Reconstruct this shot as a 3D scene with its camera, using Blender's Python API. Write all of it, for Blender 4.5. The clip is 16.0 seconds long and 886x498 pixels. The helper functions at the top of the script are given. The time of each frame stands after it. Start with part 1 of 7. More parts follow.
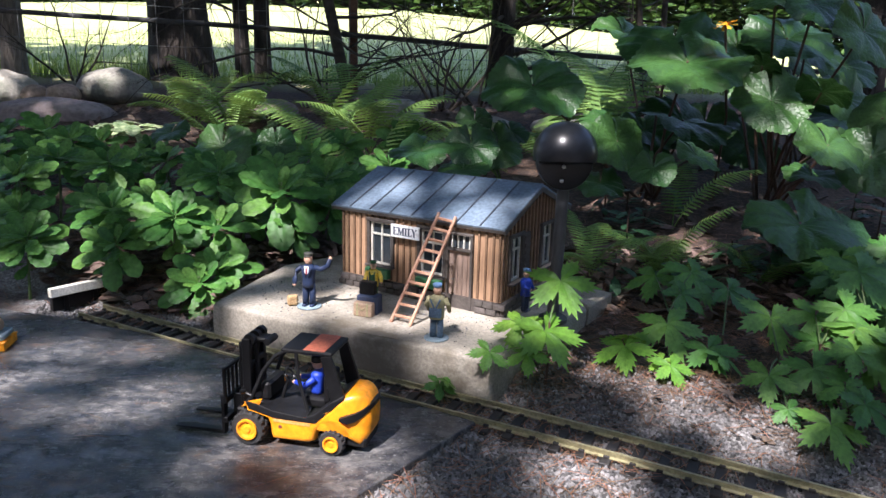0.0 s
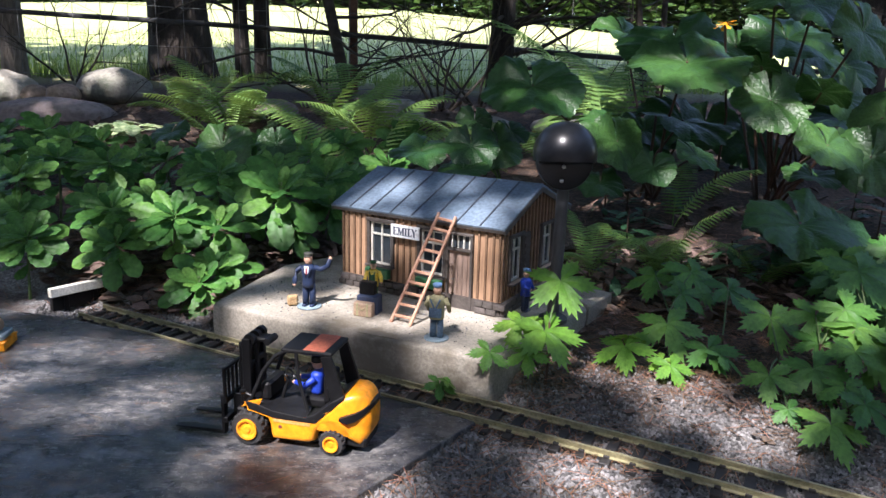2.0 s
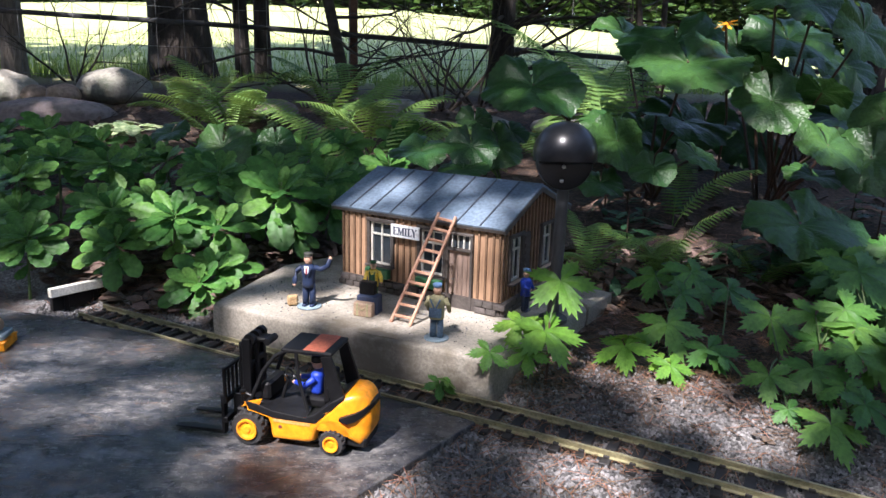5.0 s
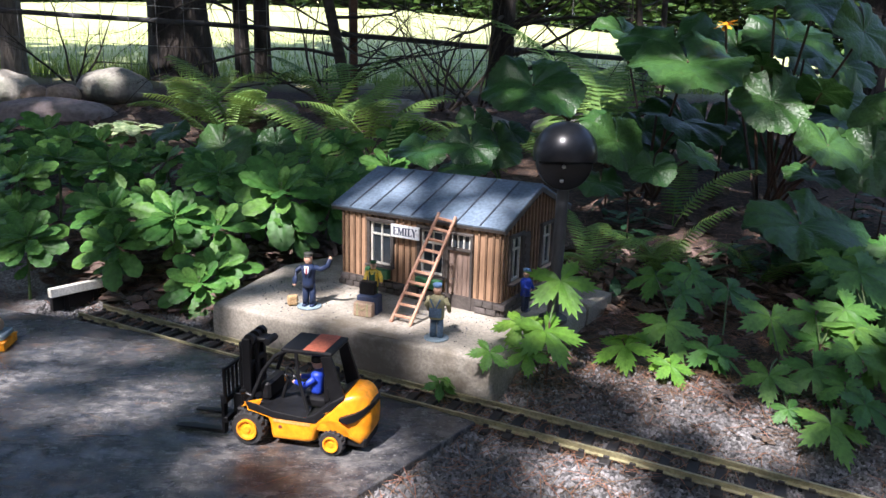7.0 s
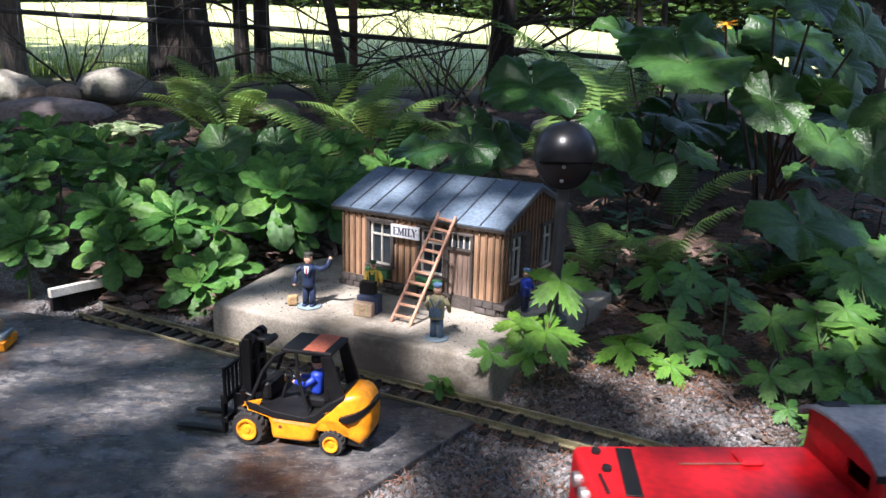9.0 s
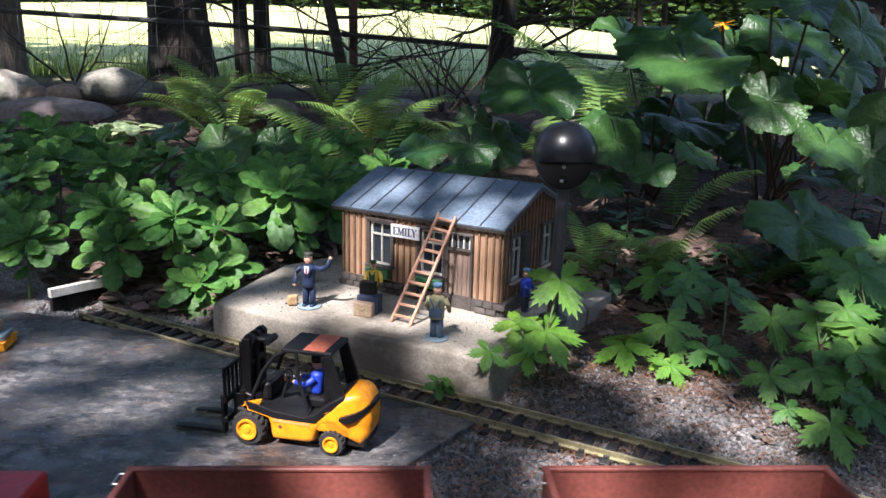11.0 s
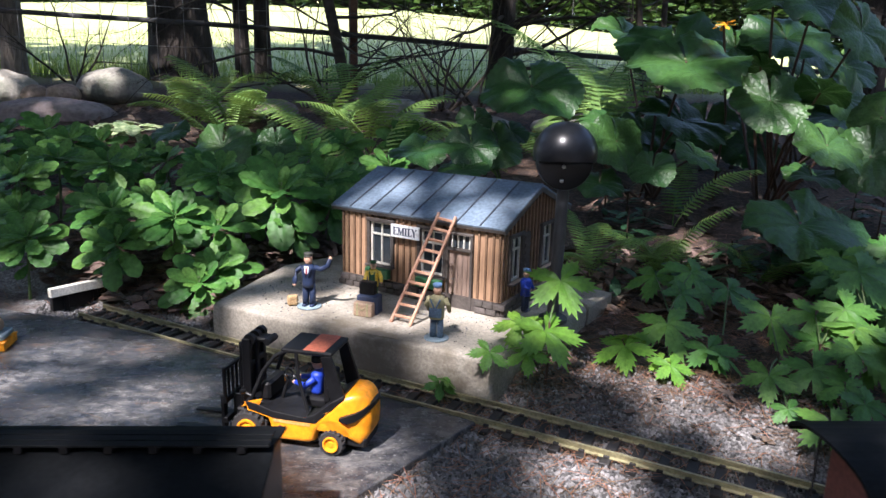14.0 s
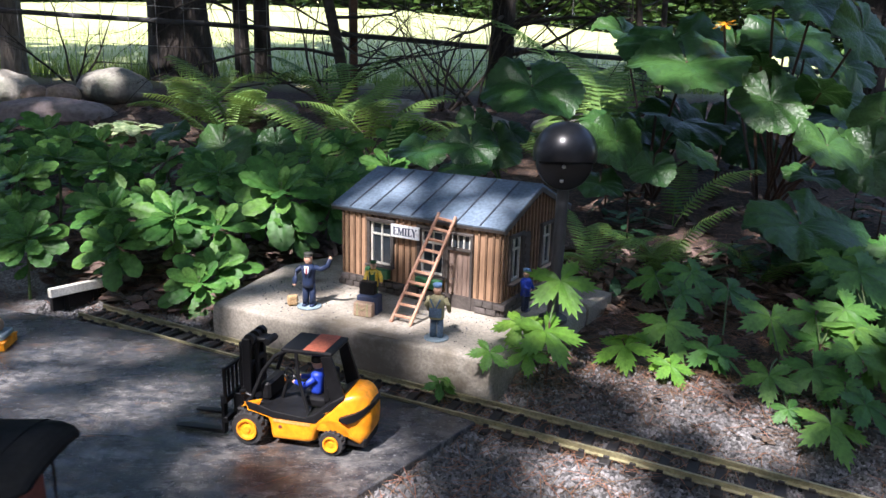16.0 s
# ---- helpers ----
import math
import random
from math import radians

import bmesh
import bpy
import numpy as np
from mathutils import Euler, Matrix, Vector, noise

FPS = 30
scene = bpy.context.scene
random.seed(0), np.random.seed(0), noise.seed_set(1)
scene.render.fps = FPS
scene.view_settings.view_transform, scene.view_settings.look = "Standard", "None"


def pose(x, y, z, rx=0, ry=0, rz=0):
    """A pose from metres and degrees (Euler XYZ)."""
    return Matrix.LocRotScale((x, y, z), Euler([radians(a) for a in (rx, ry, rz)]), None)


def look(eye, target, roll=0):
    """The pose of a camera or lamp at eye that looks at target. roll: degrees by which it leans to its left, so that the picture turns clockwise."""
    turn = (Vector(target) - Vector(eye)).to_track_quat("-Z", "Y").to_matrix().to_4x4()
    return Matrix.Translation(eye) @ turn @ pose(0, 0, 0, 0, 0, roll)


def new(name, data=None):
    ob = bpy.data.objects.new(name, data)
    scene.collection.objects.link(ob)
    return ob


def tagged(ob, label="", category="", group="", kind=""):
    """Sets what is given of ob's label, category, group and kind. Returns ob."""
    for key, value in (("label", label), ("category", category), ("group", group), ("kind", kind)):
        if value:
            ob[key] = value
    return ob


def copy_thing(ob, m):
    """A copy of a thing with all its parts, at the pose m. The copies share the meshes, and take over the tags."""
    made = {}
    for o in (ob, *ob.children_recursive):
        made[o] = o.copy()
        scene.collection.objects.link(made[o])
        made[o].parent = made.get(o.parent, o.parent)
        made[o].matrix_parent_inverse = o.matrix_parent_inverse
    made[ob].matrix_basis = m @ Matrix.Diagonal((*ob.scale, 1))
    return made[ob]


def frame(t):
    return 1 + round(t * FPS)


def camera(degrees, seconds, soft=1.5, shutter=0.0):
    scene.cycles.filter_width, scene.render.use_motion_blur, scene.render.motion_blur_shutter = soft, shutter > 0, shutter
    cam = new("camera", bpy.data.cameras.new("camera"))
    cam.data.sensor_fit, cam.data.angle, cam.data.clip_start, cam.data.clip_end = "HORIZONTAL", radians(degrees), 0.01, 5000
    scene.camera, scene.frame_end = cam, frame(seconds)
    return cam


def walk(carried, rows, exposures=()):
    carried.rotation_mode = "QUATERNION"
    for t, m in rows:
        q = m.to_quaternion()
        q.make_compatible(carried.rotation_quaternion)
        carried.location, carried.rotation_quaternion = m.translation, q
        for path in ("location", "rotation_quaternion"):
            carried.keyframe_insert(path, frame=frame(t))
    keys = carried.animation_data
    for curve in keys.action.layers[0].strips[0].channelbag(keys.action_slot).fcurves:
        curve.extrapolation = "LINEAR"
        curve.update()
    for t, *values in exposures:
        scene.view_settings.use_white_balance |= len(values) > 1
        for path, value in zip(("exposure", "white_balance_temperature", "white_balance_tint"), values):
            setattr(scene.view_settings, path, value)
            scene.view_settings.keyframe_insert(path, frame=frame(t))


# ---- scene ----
cam = camera(63.36, 16.0, soft=1.5, shutter=0.15)
EYE = (0.0, 0.0, 0.419)
PITCH = 0.2447
CAM_POSE = look(EYE, (0.0, math.cos(PITCH), 0.419 - math.sin(PITCH)), 1.49)
walk(cam, [(0.0, CAM_POSE), (16.0, CAM_POSE)], exposures=[(0.0, 1.77, 6080, 20), (16.0, 1.77, 6080, 20)])

# ---------------- light ----------------
SUN_DIR = Vector((-0.32, -0.62, 0.95)).normalized()
world = bpy.data.worlds.new("sky")
scene.world = world
world.use_nodes = True
wn = world.node_tree
sky = wn.nodes.new("ShaderNodeTexSky")
sky.sky_type = "NISHITA"
sky.sun_disc = False
sky.sun_elevation = math.asin(SUN_DIR.z)
sky.sun_rotation = math.atan2(SUN_DIR.x, SUN_DIR.y)
wn.links.new(sky.outputs[0], wn.nodes["Background"].inputs[0])
wn.nodes["Background"].inputs[1].default_value = 0.125
sun = new("sun", bpy.data.lights.new("sun", "SUN"))
sun.data.energy = 3.9
sun.data.angle = radians(0.53)
sun.data.color = (1.0, 0.95, 0.87)
sun.matrix_world = look(SUN_DIR * 20, (0, 0, 0))


# ---------------- material kit ----------------
def mat(name, c1, c2, rough=0.6, scale=20.0, fine=200.0, bump=0.15, metal=0.0, dist=0.002, c3=None, c3_at=0.62,
        island=0.0, objrand=0.0, stretch=(1, 1, 1), translucent=0.0, spec=0.5, rough2=None, cells=0.0):
    m = bpy.data.materials.new(name)
    m.use_nodes = True
    t = m.node_tree
    b = t.nodes["Principled BSDF"]
    tc = t.nodes.new("ShaderNodeTexCoord")
    mp = t.nodes.new("ShaderNodeMapping")
    mp.inputs["Scale"].default_value = stretch
    t.links.new(tc.outputs["Object"], mp.inputs[0])
    n1 = t.nodes.new("ShaderNodeTexNoise")
    n1.inputs["Scale"].default_value = scale
    n1.inputs["Detail"].default_value = 5
    n2 = t.nodes.new("ShaderNodeTexNoise")
    n2.inputs["Scale"].default_value = fine
    n2.inputs["Detail"].default_value = 4
    for n in (n1, n2):
        t.links.new(mp.outputs[0], n.inputs["Vector"])
    r1 = t.nodes.new("ShaderNodeValToRGB")
    r1.color_ramp.elements[0].position, r1.color_ramp.elements[1].position = 0.34, 0.66
    r1.color_ramp.elements[0].color, r1.color_ramp.elements[1].color = (*c1, 1), (*c2, 1)
    t.links.new(n1.outputs[0], r1.inputs[0])
    mul = t.nodes.new("ShaderNodeMix")
    mul.data_type, mul.blend_type = "RGBA", "MULTIPLY"
    mul.inputs[0].default_value = 1.0
    r2 = t.nodes.new("ShaderNodeValToRGB")
    r2.color_ramp.elements[0].position, r2.color_ramp.elements[1].position = 0.3, 0.7
    r2.color_ramp.elements[0].color, r2.color_ramp.elements[1].color = (0.72, 0.72, 0.72, 1), (1.18, 1.18, 1.18, 1)
    t.links.new(n2.outputs[0], r2.inputs[0])
    t.links.new(r1.outputs[0], mul.inputs[6])
    t.links.new(r2.outputs[0], mul.inputs[7])
    col = mul.outputs[2]
    if c3 is not None:
        n3 = t.nodes.new("ShaderNodeTexNoise")
        n3.inputs["Scale"].default_value = scale * 0.45
        n3.inputs["Detail"].default_value = 7
        n3.inputs["Roughness"].default_value = 0.65
        t.links.new(mp.outputs[0], n3.inputs["Vector"])
        r3 = t.nodes.new("ShaderNodeValToRGB")
        r3.color_ramp.elements[0].position, r3.color_ramp.elements[1].position = c3_at - 0.06, c3_at + 0.06
        t.links.new(n3.outputs[0], r3.inputs[0])
        mx = t.nodes.new("ShaderNodeMix")
        mx.data_type = "RGBA"
        t.links.new(r3.outputs[0], mx.inputs[0])
        t.links.new(col, mx.inputs[6])
        mx.inputs[7].default_value = (*c3, 1)
        col = mx.outputs[2]
    for on, src in ((island, "island"), (objrand, "obj")):
        if on:
            if src == "island":
                rnd = t.nodes.new("ShaderNodeNewGeometry").outputs["Random Per Island"]
            else:
                rnd = t.nodes.new("ShaderNodeObjectInfo").outputs["Random"]
            rr = t.nodes.new("ShaderNodeMapRange")
            rr.inputs[3].default_value, rr.inputs[4].default_value = 1 - on, 1 + on
            t.links.new(rnd, rr.inputs[0])
            hs = t.nodes.new("ShaderNodeHueSaturation")
            t.links.new(rr.outputs[0], hs.inputs["Value"])
            r5 = t.nodes.new("ShaderNodeMapRange")
            r5.inputs[3].default_value, r5.inputs[4].default_value = 0.5 + 0.05 * on, 0.5 - 0.05 * on
            t.links.new(rnd, r5.inputs[0])
            t.links.new(r5.outputs[0], hs.inputs["Hue"])
            t.links.new(col, hs.inputs["Color"])
            col = hs.outputs[0]
    t.links.new(col, b.inputs["Base Color"])
    b.inputs["Metallic"].default_value = metal
    b.inputs["Specular IOR Level"].default_value = spec
    rg = t.nodes.new("ShaderNodeMapRange")
    rg.inputs[3].default_value = rough
    rg.inputs[4].default_value = rough2 if rough2 is not None else min(1, rough + 0.2)
    t.links.new(n1.outputs[0], rg.inputs[0])
    t.links.new(rg.outputs[0], b.inputs["Roughness"])
    if bump:
        bp = t.nodes.new("ShaderNodeBump")
        bp.inputs["Strength"].default_value = bump
        bp.inputs["Distance"].default_value = dist
        ad = t.nodes.new("ShaderNodeMath")
        ad.operation = "ADD"
        t.links.new(n1.outputs[0], ad.inputs[0])
        t.links.new(n2.outputs[0], ad.inputs[1])
        height = ad.outputs[0]
        if cells:
            vo = t.nodes.new("ShaderNodeTexVoronoi")
            vo.feature = "DISTANCE_TO_EDGE"
            vo.inputs["Scale"].default_value = cells
            t.links.new(mp.outputs[0], vo.inputs["Vector"])
            vr = t.nodes.new("ShaderNodeMapRange")
            vr.inputs[2].default_value = 0.22
            vr.inputs[4].default_value = 0.4
            t.links.new(vo.outputs["Distance"], vr.inputs[0])
            a2 = t.nodes.new("ShaderNodeMath")
            a2.operation = "ADD"
            t.links.new(height, a2.inputs[0])
            t.links.new(vr.outputs[0], a2.inputs[1])
            height = a2.outputs[0]
        t.links.new(height, bp.inputs["Height"])
        t.links.new(bp.outputs[0], b.inputs["Normal"])
    if translucent:
        tr = t.nodes.new("ShaderNodeBsdfTranslucent")
        br = t.nodes.new("ShaderNodeHueSaturation")
        br.inputs["Value"].default_value = 1.6
        br.inputs["Hue"].default_value = 0.485
        t.links.new(col, br.inputs["Color"])
        t.links.new(br.outputs[0], tr.inputs[0])
        ms = t.nodes.new("ShaderNodeMixShader")
        ms.inputs[0].default_value = translucent
        t.links.new(b.outputs[0], ms.inputs[1])
        t.links.new(tr.outputs[0], ms.inputs[2])
        t.links.new(ms.outputs[0], t.nodes["Material Output"].inputs[0])
    return m


def slate_material():
    m = bpy.data.materials.new("slate")
    m.use_nodes = True
    t = m.node_tree
    b = t.nodes["Principled BSDF"]
    tc = t.nodes.new("ShaderNodeTexCoord")

    def layer(scale, stretch, lo, hi, detail=6, turn=0.0):
        mp = t.nodes.new("ShaderNodeMapping")
        mp.inputs["Scale"].default_value = stretch
        mp.inputs["Rotation"].default_value = (0, 0, turn)
        t.links.new(tc.outputs["Object"], mp.inputs[0])
        n = t.nodes.new("ShaderNodeTexNoise")
        n.inputs["Scale"].default_value = scale
        n.inputs["Detail"].default_value = detail
        n.inputs["Roughness"].default_value = 0.7
        t.links.new(mp.outputs[0], n.inputs["Vector"])
        r = t.nodes.new("ShaderNodeMapRange")
        r.inputs[1].default_value, r.inputs[2].default_value = lo, hi
        t.links.new(n.outputs[0], r.inputs[0])
        return r.outputs[0]

    def mix(fac, c1, c2, mode="MIX"):
        x = t.nodes.new("ShaderNodeMix")
        x.data_type, x.blend_type = "RGBA", mode
        for slot, v in ((0, fac), (6, c1), (7, c2)):
            if isinstance(v, tuple):
                x.inputs[slot].default_value = (*v, 1)
            elif isinstance(v, float):
                x.inputs[slot].default_value = v
            else:
                t.links.new(v, x.inputs[slot])
        return x.outputs[2]

    cloud = layer(7.5, (1, 1.2, 1), 0.38, 0.62)
    streak = layer(19, (0.9, 1.7, 1), 0.46, 0.72, 12, -0.25)
    rust = layer(8, (1, 1.4, 1), 0.52, 0.68)
    dust = layer(260, (1, 1, 1), 0.61, 0.69, 3)
    scratch = layer(60, (0.25, 6, 1), 0.62, 0.72, 4, 0.2)
    col = mix(cloud, (0.040, 0.039, 0.038), (0.165, 0.158, 0.150))
    col = mix(streak, col, (0.240, 0.230, 0.215))
    col = mix(rust, col, (0.155, 0.090, 0.052))
    mottle = layer(46, (1, 1.3, 1), 0.42, 0.62, 8)
    col = mix(mottle, (0.040, 0.042, 0.048), col)
    col = mix(scratch, col, (0.27, 0.26, 0.25))
    col = mix(dust, col, (0.30, 0.29, 0.275))
    t.links.new(col, b.inputs["Base Color"])
    rg = t.nodes.new("ShaderNodeMapRange")
    rg.inputs[3].default_value, rg.inputs[4].default_value = 0.14, 0.50
    t.links.new(streak, rg.inputs[0])
    t.links.new(rg.outputs[0], b.inputs["Roughness"])
    bp = t.nodes.new("ShaderNodeBump")
    bp.inputs["Strength"].default_value = 0.5
    bp.inputs["Distance"].default_value = 0.002
    t.links.new(streak, bp.inputs["Height"])
    bp2 = t.nodes.new("ShaderNodeBump")
    bp2.inputs["Strength"].default_value = 0.4
    bp2.inputs["Distance"].default_value = 0.0006
    t.links.new(layer(300, (1, 1, 1), 0.3, 0.7, 4), bp2.inputs["Height"])
    t.links.new(bp.outputs[0], bp2.inputs["Normal"])
    t.links.new(bp2.outputs[0], b.inputs["Normal"])
    return m


M_CONCRETE = mat("concrete", (0.26, 0.235, 0.19), (0.38, 0.345, 0.285), 0.85, 16, 260, 0.35, dist=0.002, c3=(0.165, 0.14, 0.105), c3_at=0.58)
M_WOOD_WALL = mat("board_wall", (0.36, 0.215, 0.125), (0.50, 0.315, 0.19), 0.65, 30, 300, 0.2, dist=0.0006, stretch=(1, 1, 0.12), objrand=0.16)
M_BATTEN = mat("batten_wood", (0.15, 0.085, 0.05), (0.23, 0.14, 0.08), 0.65, 40, 300, 0.2, dist=0.0006, stretch=(1, 1, 0.12))
M_DOOR = mat("door_wood", (0.29, 0.20, 0.155), (0.37, 0.265, 0.21), 0.6, 30, 300, 0.2, dist=0.0005, stretch=(1, 1, 0.15))
M_DARKTRIM = mat("dark_trim", (0.06, 0.05, 0.045), (0.10, 0.085, 0.075), 0.6, 40, 300, 0.1, dist=0.0004)
M_STONE_BASE = mat("base_stone", (0.065, 0.055, 0.050), (0.115, 0.10, 0.09), 0.75, 60, 300, 0.4, dist=0.001, objrand=0.25)
M_ROOF = mat("zinc_roof", (0.105, 0.150, 0.200), (0.165, 0.220, 0.285), 0.52, 22, 180, 0.12, metal=0.0, dist=0.0006, c3=(0.25, 0.28, 0.31), c3_at=0.64)
M_WHITE = mat("cream_paint", (0.62, 0.60, 0.52), (0.74, 0.72, 0.65), 0.5, 40, 300, 0.05, dist=0.0003)
M_SIGN = mat("sign_white", (0.72, 0.74, 0.76), (0.82, 0.83, 0.84), 0.5, 40, 300, 0.03, dist=0.0002)
M_INK = mat("sign_ink", (0.02, 0.035, 0.07), (0.03, 0.045, 0.09), 0.5, 40, 300, 0.0)
M_LADDER = mat("ladder_wood", (0.42, 0.22, 0.14), (0.58, 0.34, 0.23), 0.55, 60, 400, 0.15, dist=0.0003)
M_SLATE = slate_material()
M_BRASS = mat("weathered_brass", (0.30, 0.27, 0.15), (0.44, 0.40, 0.23), 0.45, 30, 250, 0.1, metal=0.35, dist=0.0004, c3=(0.22, 0.20, 0.14), c3_at=0.62)
M_SLEEPER = mat("black_sleeper", (0.014, 0.013, 0.013), (0.035, 0.032, 0.03), 0.55, 60, 300, 0.2, dist=0.0005)
M_YELLOW = mat("yellow_plastic", (0.87, 0.305, 0.007), (0.91, 0.335, 0.010), 0.3, 12, 120, 0.03, dist=0.0003, rough2=0.45)
M_BLACK = mat("black_plastic", (0.006, 0.006, 0.007), (0.011, 0.011, 0.012), 0.38, 30, 200, 0.06, dist=0.0003, spec=0.3)
M_RUBBER = mat("tyre_rubber", (0.014, 0.014, 0.015), (0.030, 0.028, 0.027), 0.7, 60, 300, 0.2, dist=0.0004)
M_ORANGE = mat("orange_panel", (0.40, 0.10, 0.05), (0.50, 0.14, 0.075), 0.5, 40, 300, 0.05)
M_RED = mat("red_paint", (0.37, 0.006, 0.009), (0.47, 0.009, 0.012), 0.25, 8, 120, 0.03, dist=0.0003, c3=(0.27, 0.008, 0.010), c3_at=0.7, rough2=0.45)
M_GREY_ROOF = mat("grey_cab_roof", (0.13, 0.15, 0.18), (0.19, 0.21, 0.245), 0.5, 20, 200, 0.05, dist=0.0004)
M_OXIDE = mat("oxide_brown", (0.16, 0.045, 0.033), (0.235, 0.07, 0.052), 0.5, 10, 200, 0.1, dist=0.0005, c3=(0.12, 0.04, 0.03), c3_at=0.66)
M_TANK = mat("tank_black", (0.012, 0.013, 0.015), (0.026, 0.027, 0.030), 0.38, 14, 200, 0.05, dist=0.0004, c3=(0.06, 0.06, 0.06), c3_at=0.7)
M_CARROOF = mat("car_roof_black", (0.005, 0.006, 0.007), (0.010, 0.011, 0.012), 0.55, 12, 200, 0.08, dist=0.0005, c3=(0.018, 0.018, 0.019), c3_at=0.68, spec=0.07)
M_ICE = mat("pale_blue_end", (0.33, 0.44, 0.62), (0.40, 0.52, 0.70), 0.45, 20, 200, 0.05, dist=0.0003)
M_LAMP = mat("lamp_black", (0.005, 0.006, 0.008), (0.008, 0.009, 0.012), 0.27, 30, 300, 0.03, dist=0.0003, spec=0.32, rough2=0.36)
M_POST = mat("post_grey", (0.045, 0.045, 0.048), (0.075, 0.073, 0.074), 0.45, 40, 300, 0.05, dist=0.0003, stretch=(1, 1, 0.2))
M_STEEL = mat("steel", (0.45, 0.45, 0.45), (0.6, 0.6, 0.6), 0.3, 40, 300, 0.05, metal=0.9)
M_BARK = mat("bark", (0.014, 0.011, 0.009), (0.046, 0.036, 0.029), 0.85, 14, 90, 0.9, dist=0.03, stretch=(1, 1, 0.18))
M_BARK_PALE = mat("pale_bark", (0.16, 0.13, 0.10), (0.30, 0.25, 0.20), 0.85, 14, 90, 0.8, dist=0.02, stretch=(1, 1, 0.22))
M_TWIG = mat("twig_bark", (0.035, 0.028, 0.022), (0.075, 0.06, 0.045), 0.85, 30, 150, 0.4, dist=0.004)
M_RUST = mat("rusty_steel", (0.13, 0.06, 0.04), (0.22, 0.11, 0.07), 0.8, 30, 200, 0.3, dist=0.001)
M_WIRE = mat("galvanised_wire", (0.16, 0.16, 0.155), (0.28, 0.28, 0.27), 0.5, 30, 200, 0.0, metal=0.6)
M_PIPE = mat("fence_pipe", (0.030, 0.030, 0.032), (0.055, 0.055, 0.055), 0.6, 20, 200, 0.2, dist=0.001)
M_BOULDER = mat("granite", (0.24, 0.225, 0.19), (0.38, 0.355, 0.305), 0.8, 7, 70, 0.5, dist=0.008, c3=(0.14, 0.15, 0.11), c3_at=0.6, objrand=0.2)
M_BOULDER_TAN = mat("tan_boulder", (0.30, 0.21, 0.16), (0.40, 0.29, 0.22), 0.8, 9, 70, 0.4, dist=0.006)
M_BOULDER_PINK = mat("flat_boulder", (0.23, 0.18, 0.17), (0.32, 0.26, 0.245), 0.8, 7, 60, 0.4, dist=0.006)


# ---------------- mesh kit ----------------
def part(name, bm, material, parent=None, label="", smooth=False):
    me = bpy.data.meshes.new(name)
    if smooth:
        for f in bm.faces:
            f.smooth = True
    bm.to_mesh(me)
    bm.free()
    if smooth == "soft":
        me.set_sharp_from_angle(angle=radians(38))
    me.materials.append(material)
    ob = new(name, me)
    if parent is not None:
        ob.parent = parent
    if label:
        ob["label"] = label
    return ob


def share(name, mesh, parent, m):
    ob = new(name, mesh)
    ob.parent = parent
    ob.matrix_basis = m
    return ob


def empty(name, m=None):
    ob = new(name)
    ob.empty_display_size = 0.02
    if m is not None:
        ob.matrix_basis = m
    return ob


def box(bm, c, s, bevel=0.0, m=None, seg=1):
    r = bmesh.ops.create_cube(bm, size=1.0)
    vs = r["verts"]
    bmesh.ops.scale(bm, vec=s, verts=vs)
    if bevel:
        es = list({e for v in vs for e in v.link_edges})
        q = bmesh.ops.bevel(bm, geom=es, offset=bevel, segments=seg, affect="EDGES", profile=0.5)
        vs = list({v for f in q["faces"] for v in f.verts} | {v for v in vs if v.is_valid})
    bmesh.ops.translate(bm, vec=c, verts=vs)
    if m is not None:
        bmesh.ops.transform(bm, matrix=m, verts=vs)
    return vs


def ring(bm, c, u, v, r, n):
    return [bm.verts.new(Vector(c) + (math.cos(a) * r) * u + (math.sin(a) * r) * v) for a in [2 * math.pi * k / n for k in range(n)]]


def tube(bm, pts, radii, n=8, cap=True):
    pts = [Vector(q) for q in pts]
    if not hasattr(radii, "__len__"):
        radii = [radii] * len(pts)
    prev = None
    up = Vector((0.12, 0.31, 0.94))
    for i, q in enumerate(pts):
        d = (pts[min(i + 1, len(pts) - 1)] - pts[max(i - 1, 0)]).normalized()
        u = d.cross(up)
        if u.length < 1e-3:
            u = d.cross(Vector((1, 0, 0)))
        u.normalize()
        v = d.cross(u)
        cur = ring(bm, q, u, v, radii[i], n)
        if prev:
            for k in range(n):
                bm.faces.new((prev[k], prev[(k + 1) % n], cur[(k + 1) % n], cur[k]))
        elif cap:
            bm.faces.new(cur[::-1])
        prev = cur
    if cap:
        bm.faces.new(prev)


def lathe(bm, prof, n=24, m=None):
    """Turns a profile of (radius, height) round z."""
    rows = []
    for r, z in prof:
        if r < 1e-6:
            rows.append([bm.verts.new((0, 0, z))])
        else:
            rows.append([bm.verts.new((r * math.cos(2 * math.pi * k / n), r * math.sin(2 * math.pi * k / n), z)) for k in range(n)])
    for a, b in zip(rows, rows[1:]):
        for k in range(n):
            j = (k + 1) % n
            q = [a[k % len(a)], a[j % len(a)], b[j % len(b)], b[k % len(b)]]
            q = list(dict.fromkeys(q))
            if len(q) > 2:
                bm.faces.new(q)
    if m is not None:
        bmesh.ops.transform(bm, matrix=m, verts=[v for row in rows for v in row])


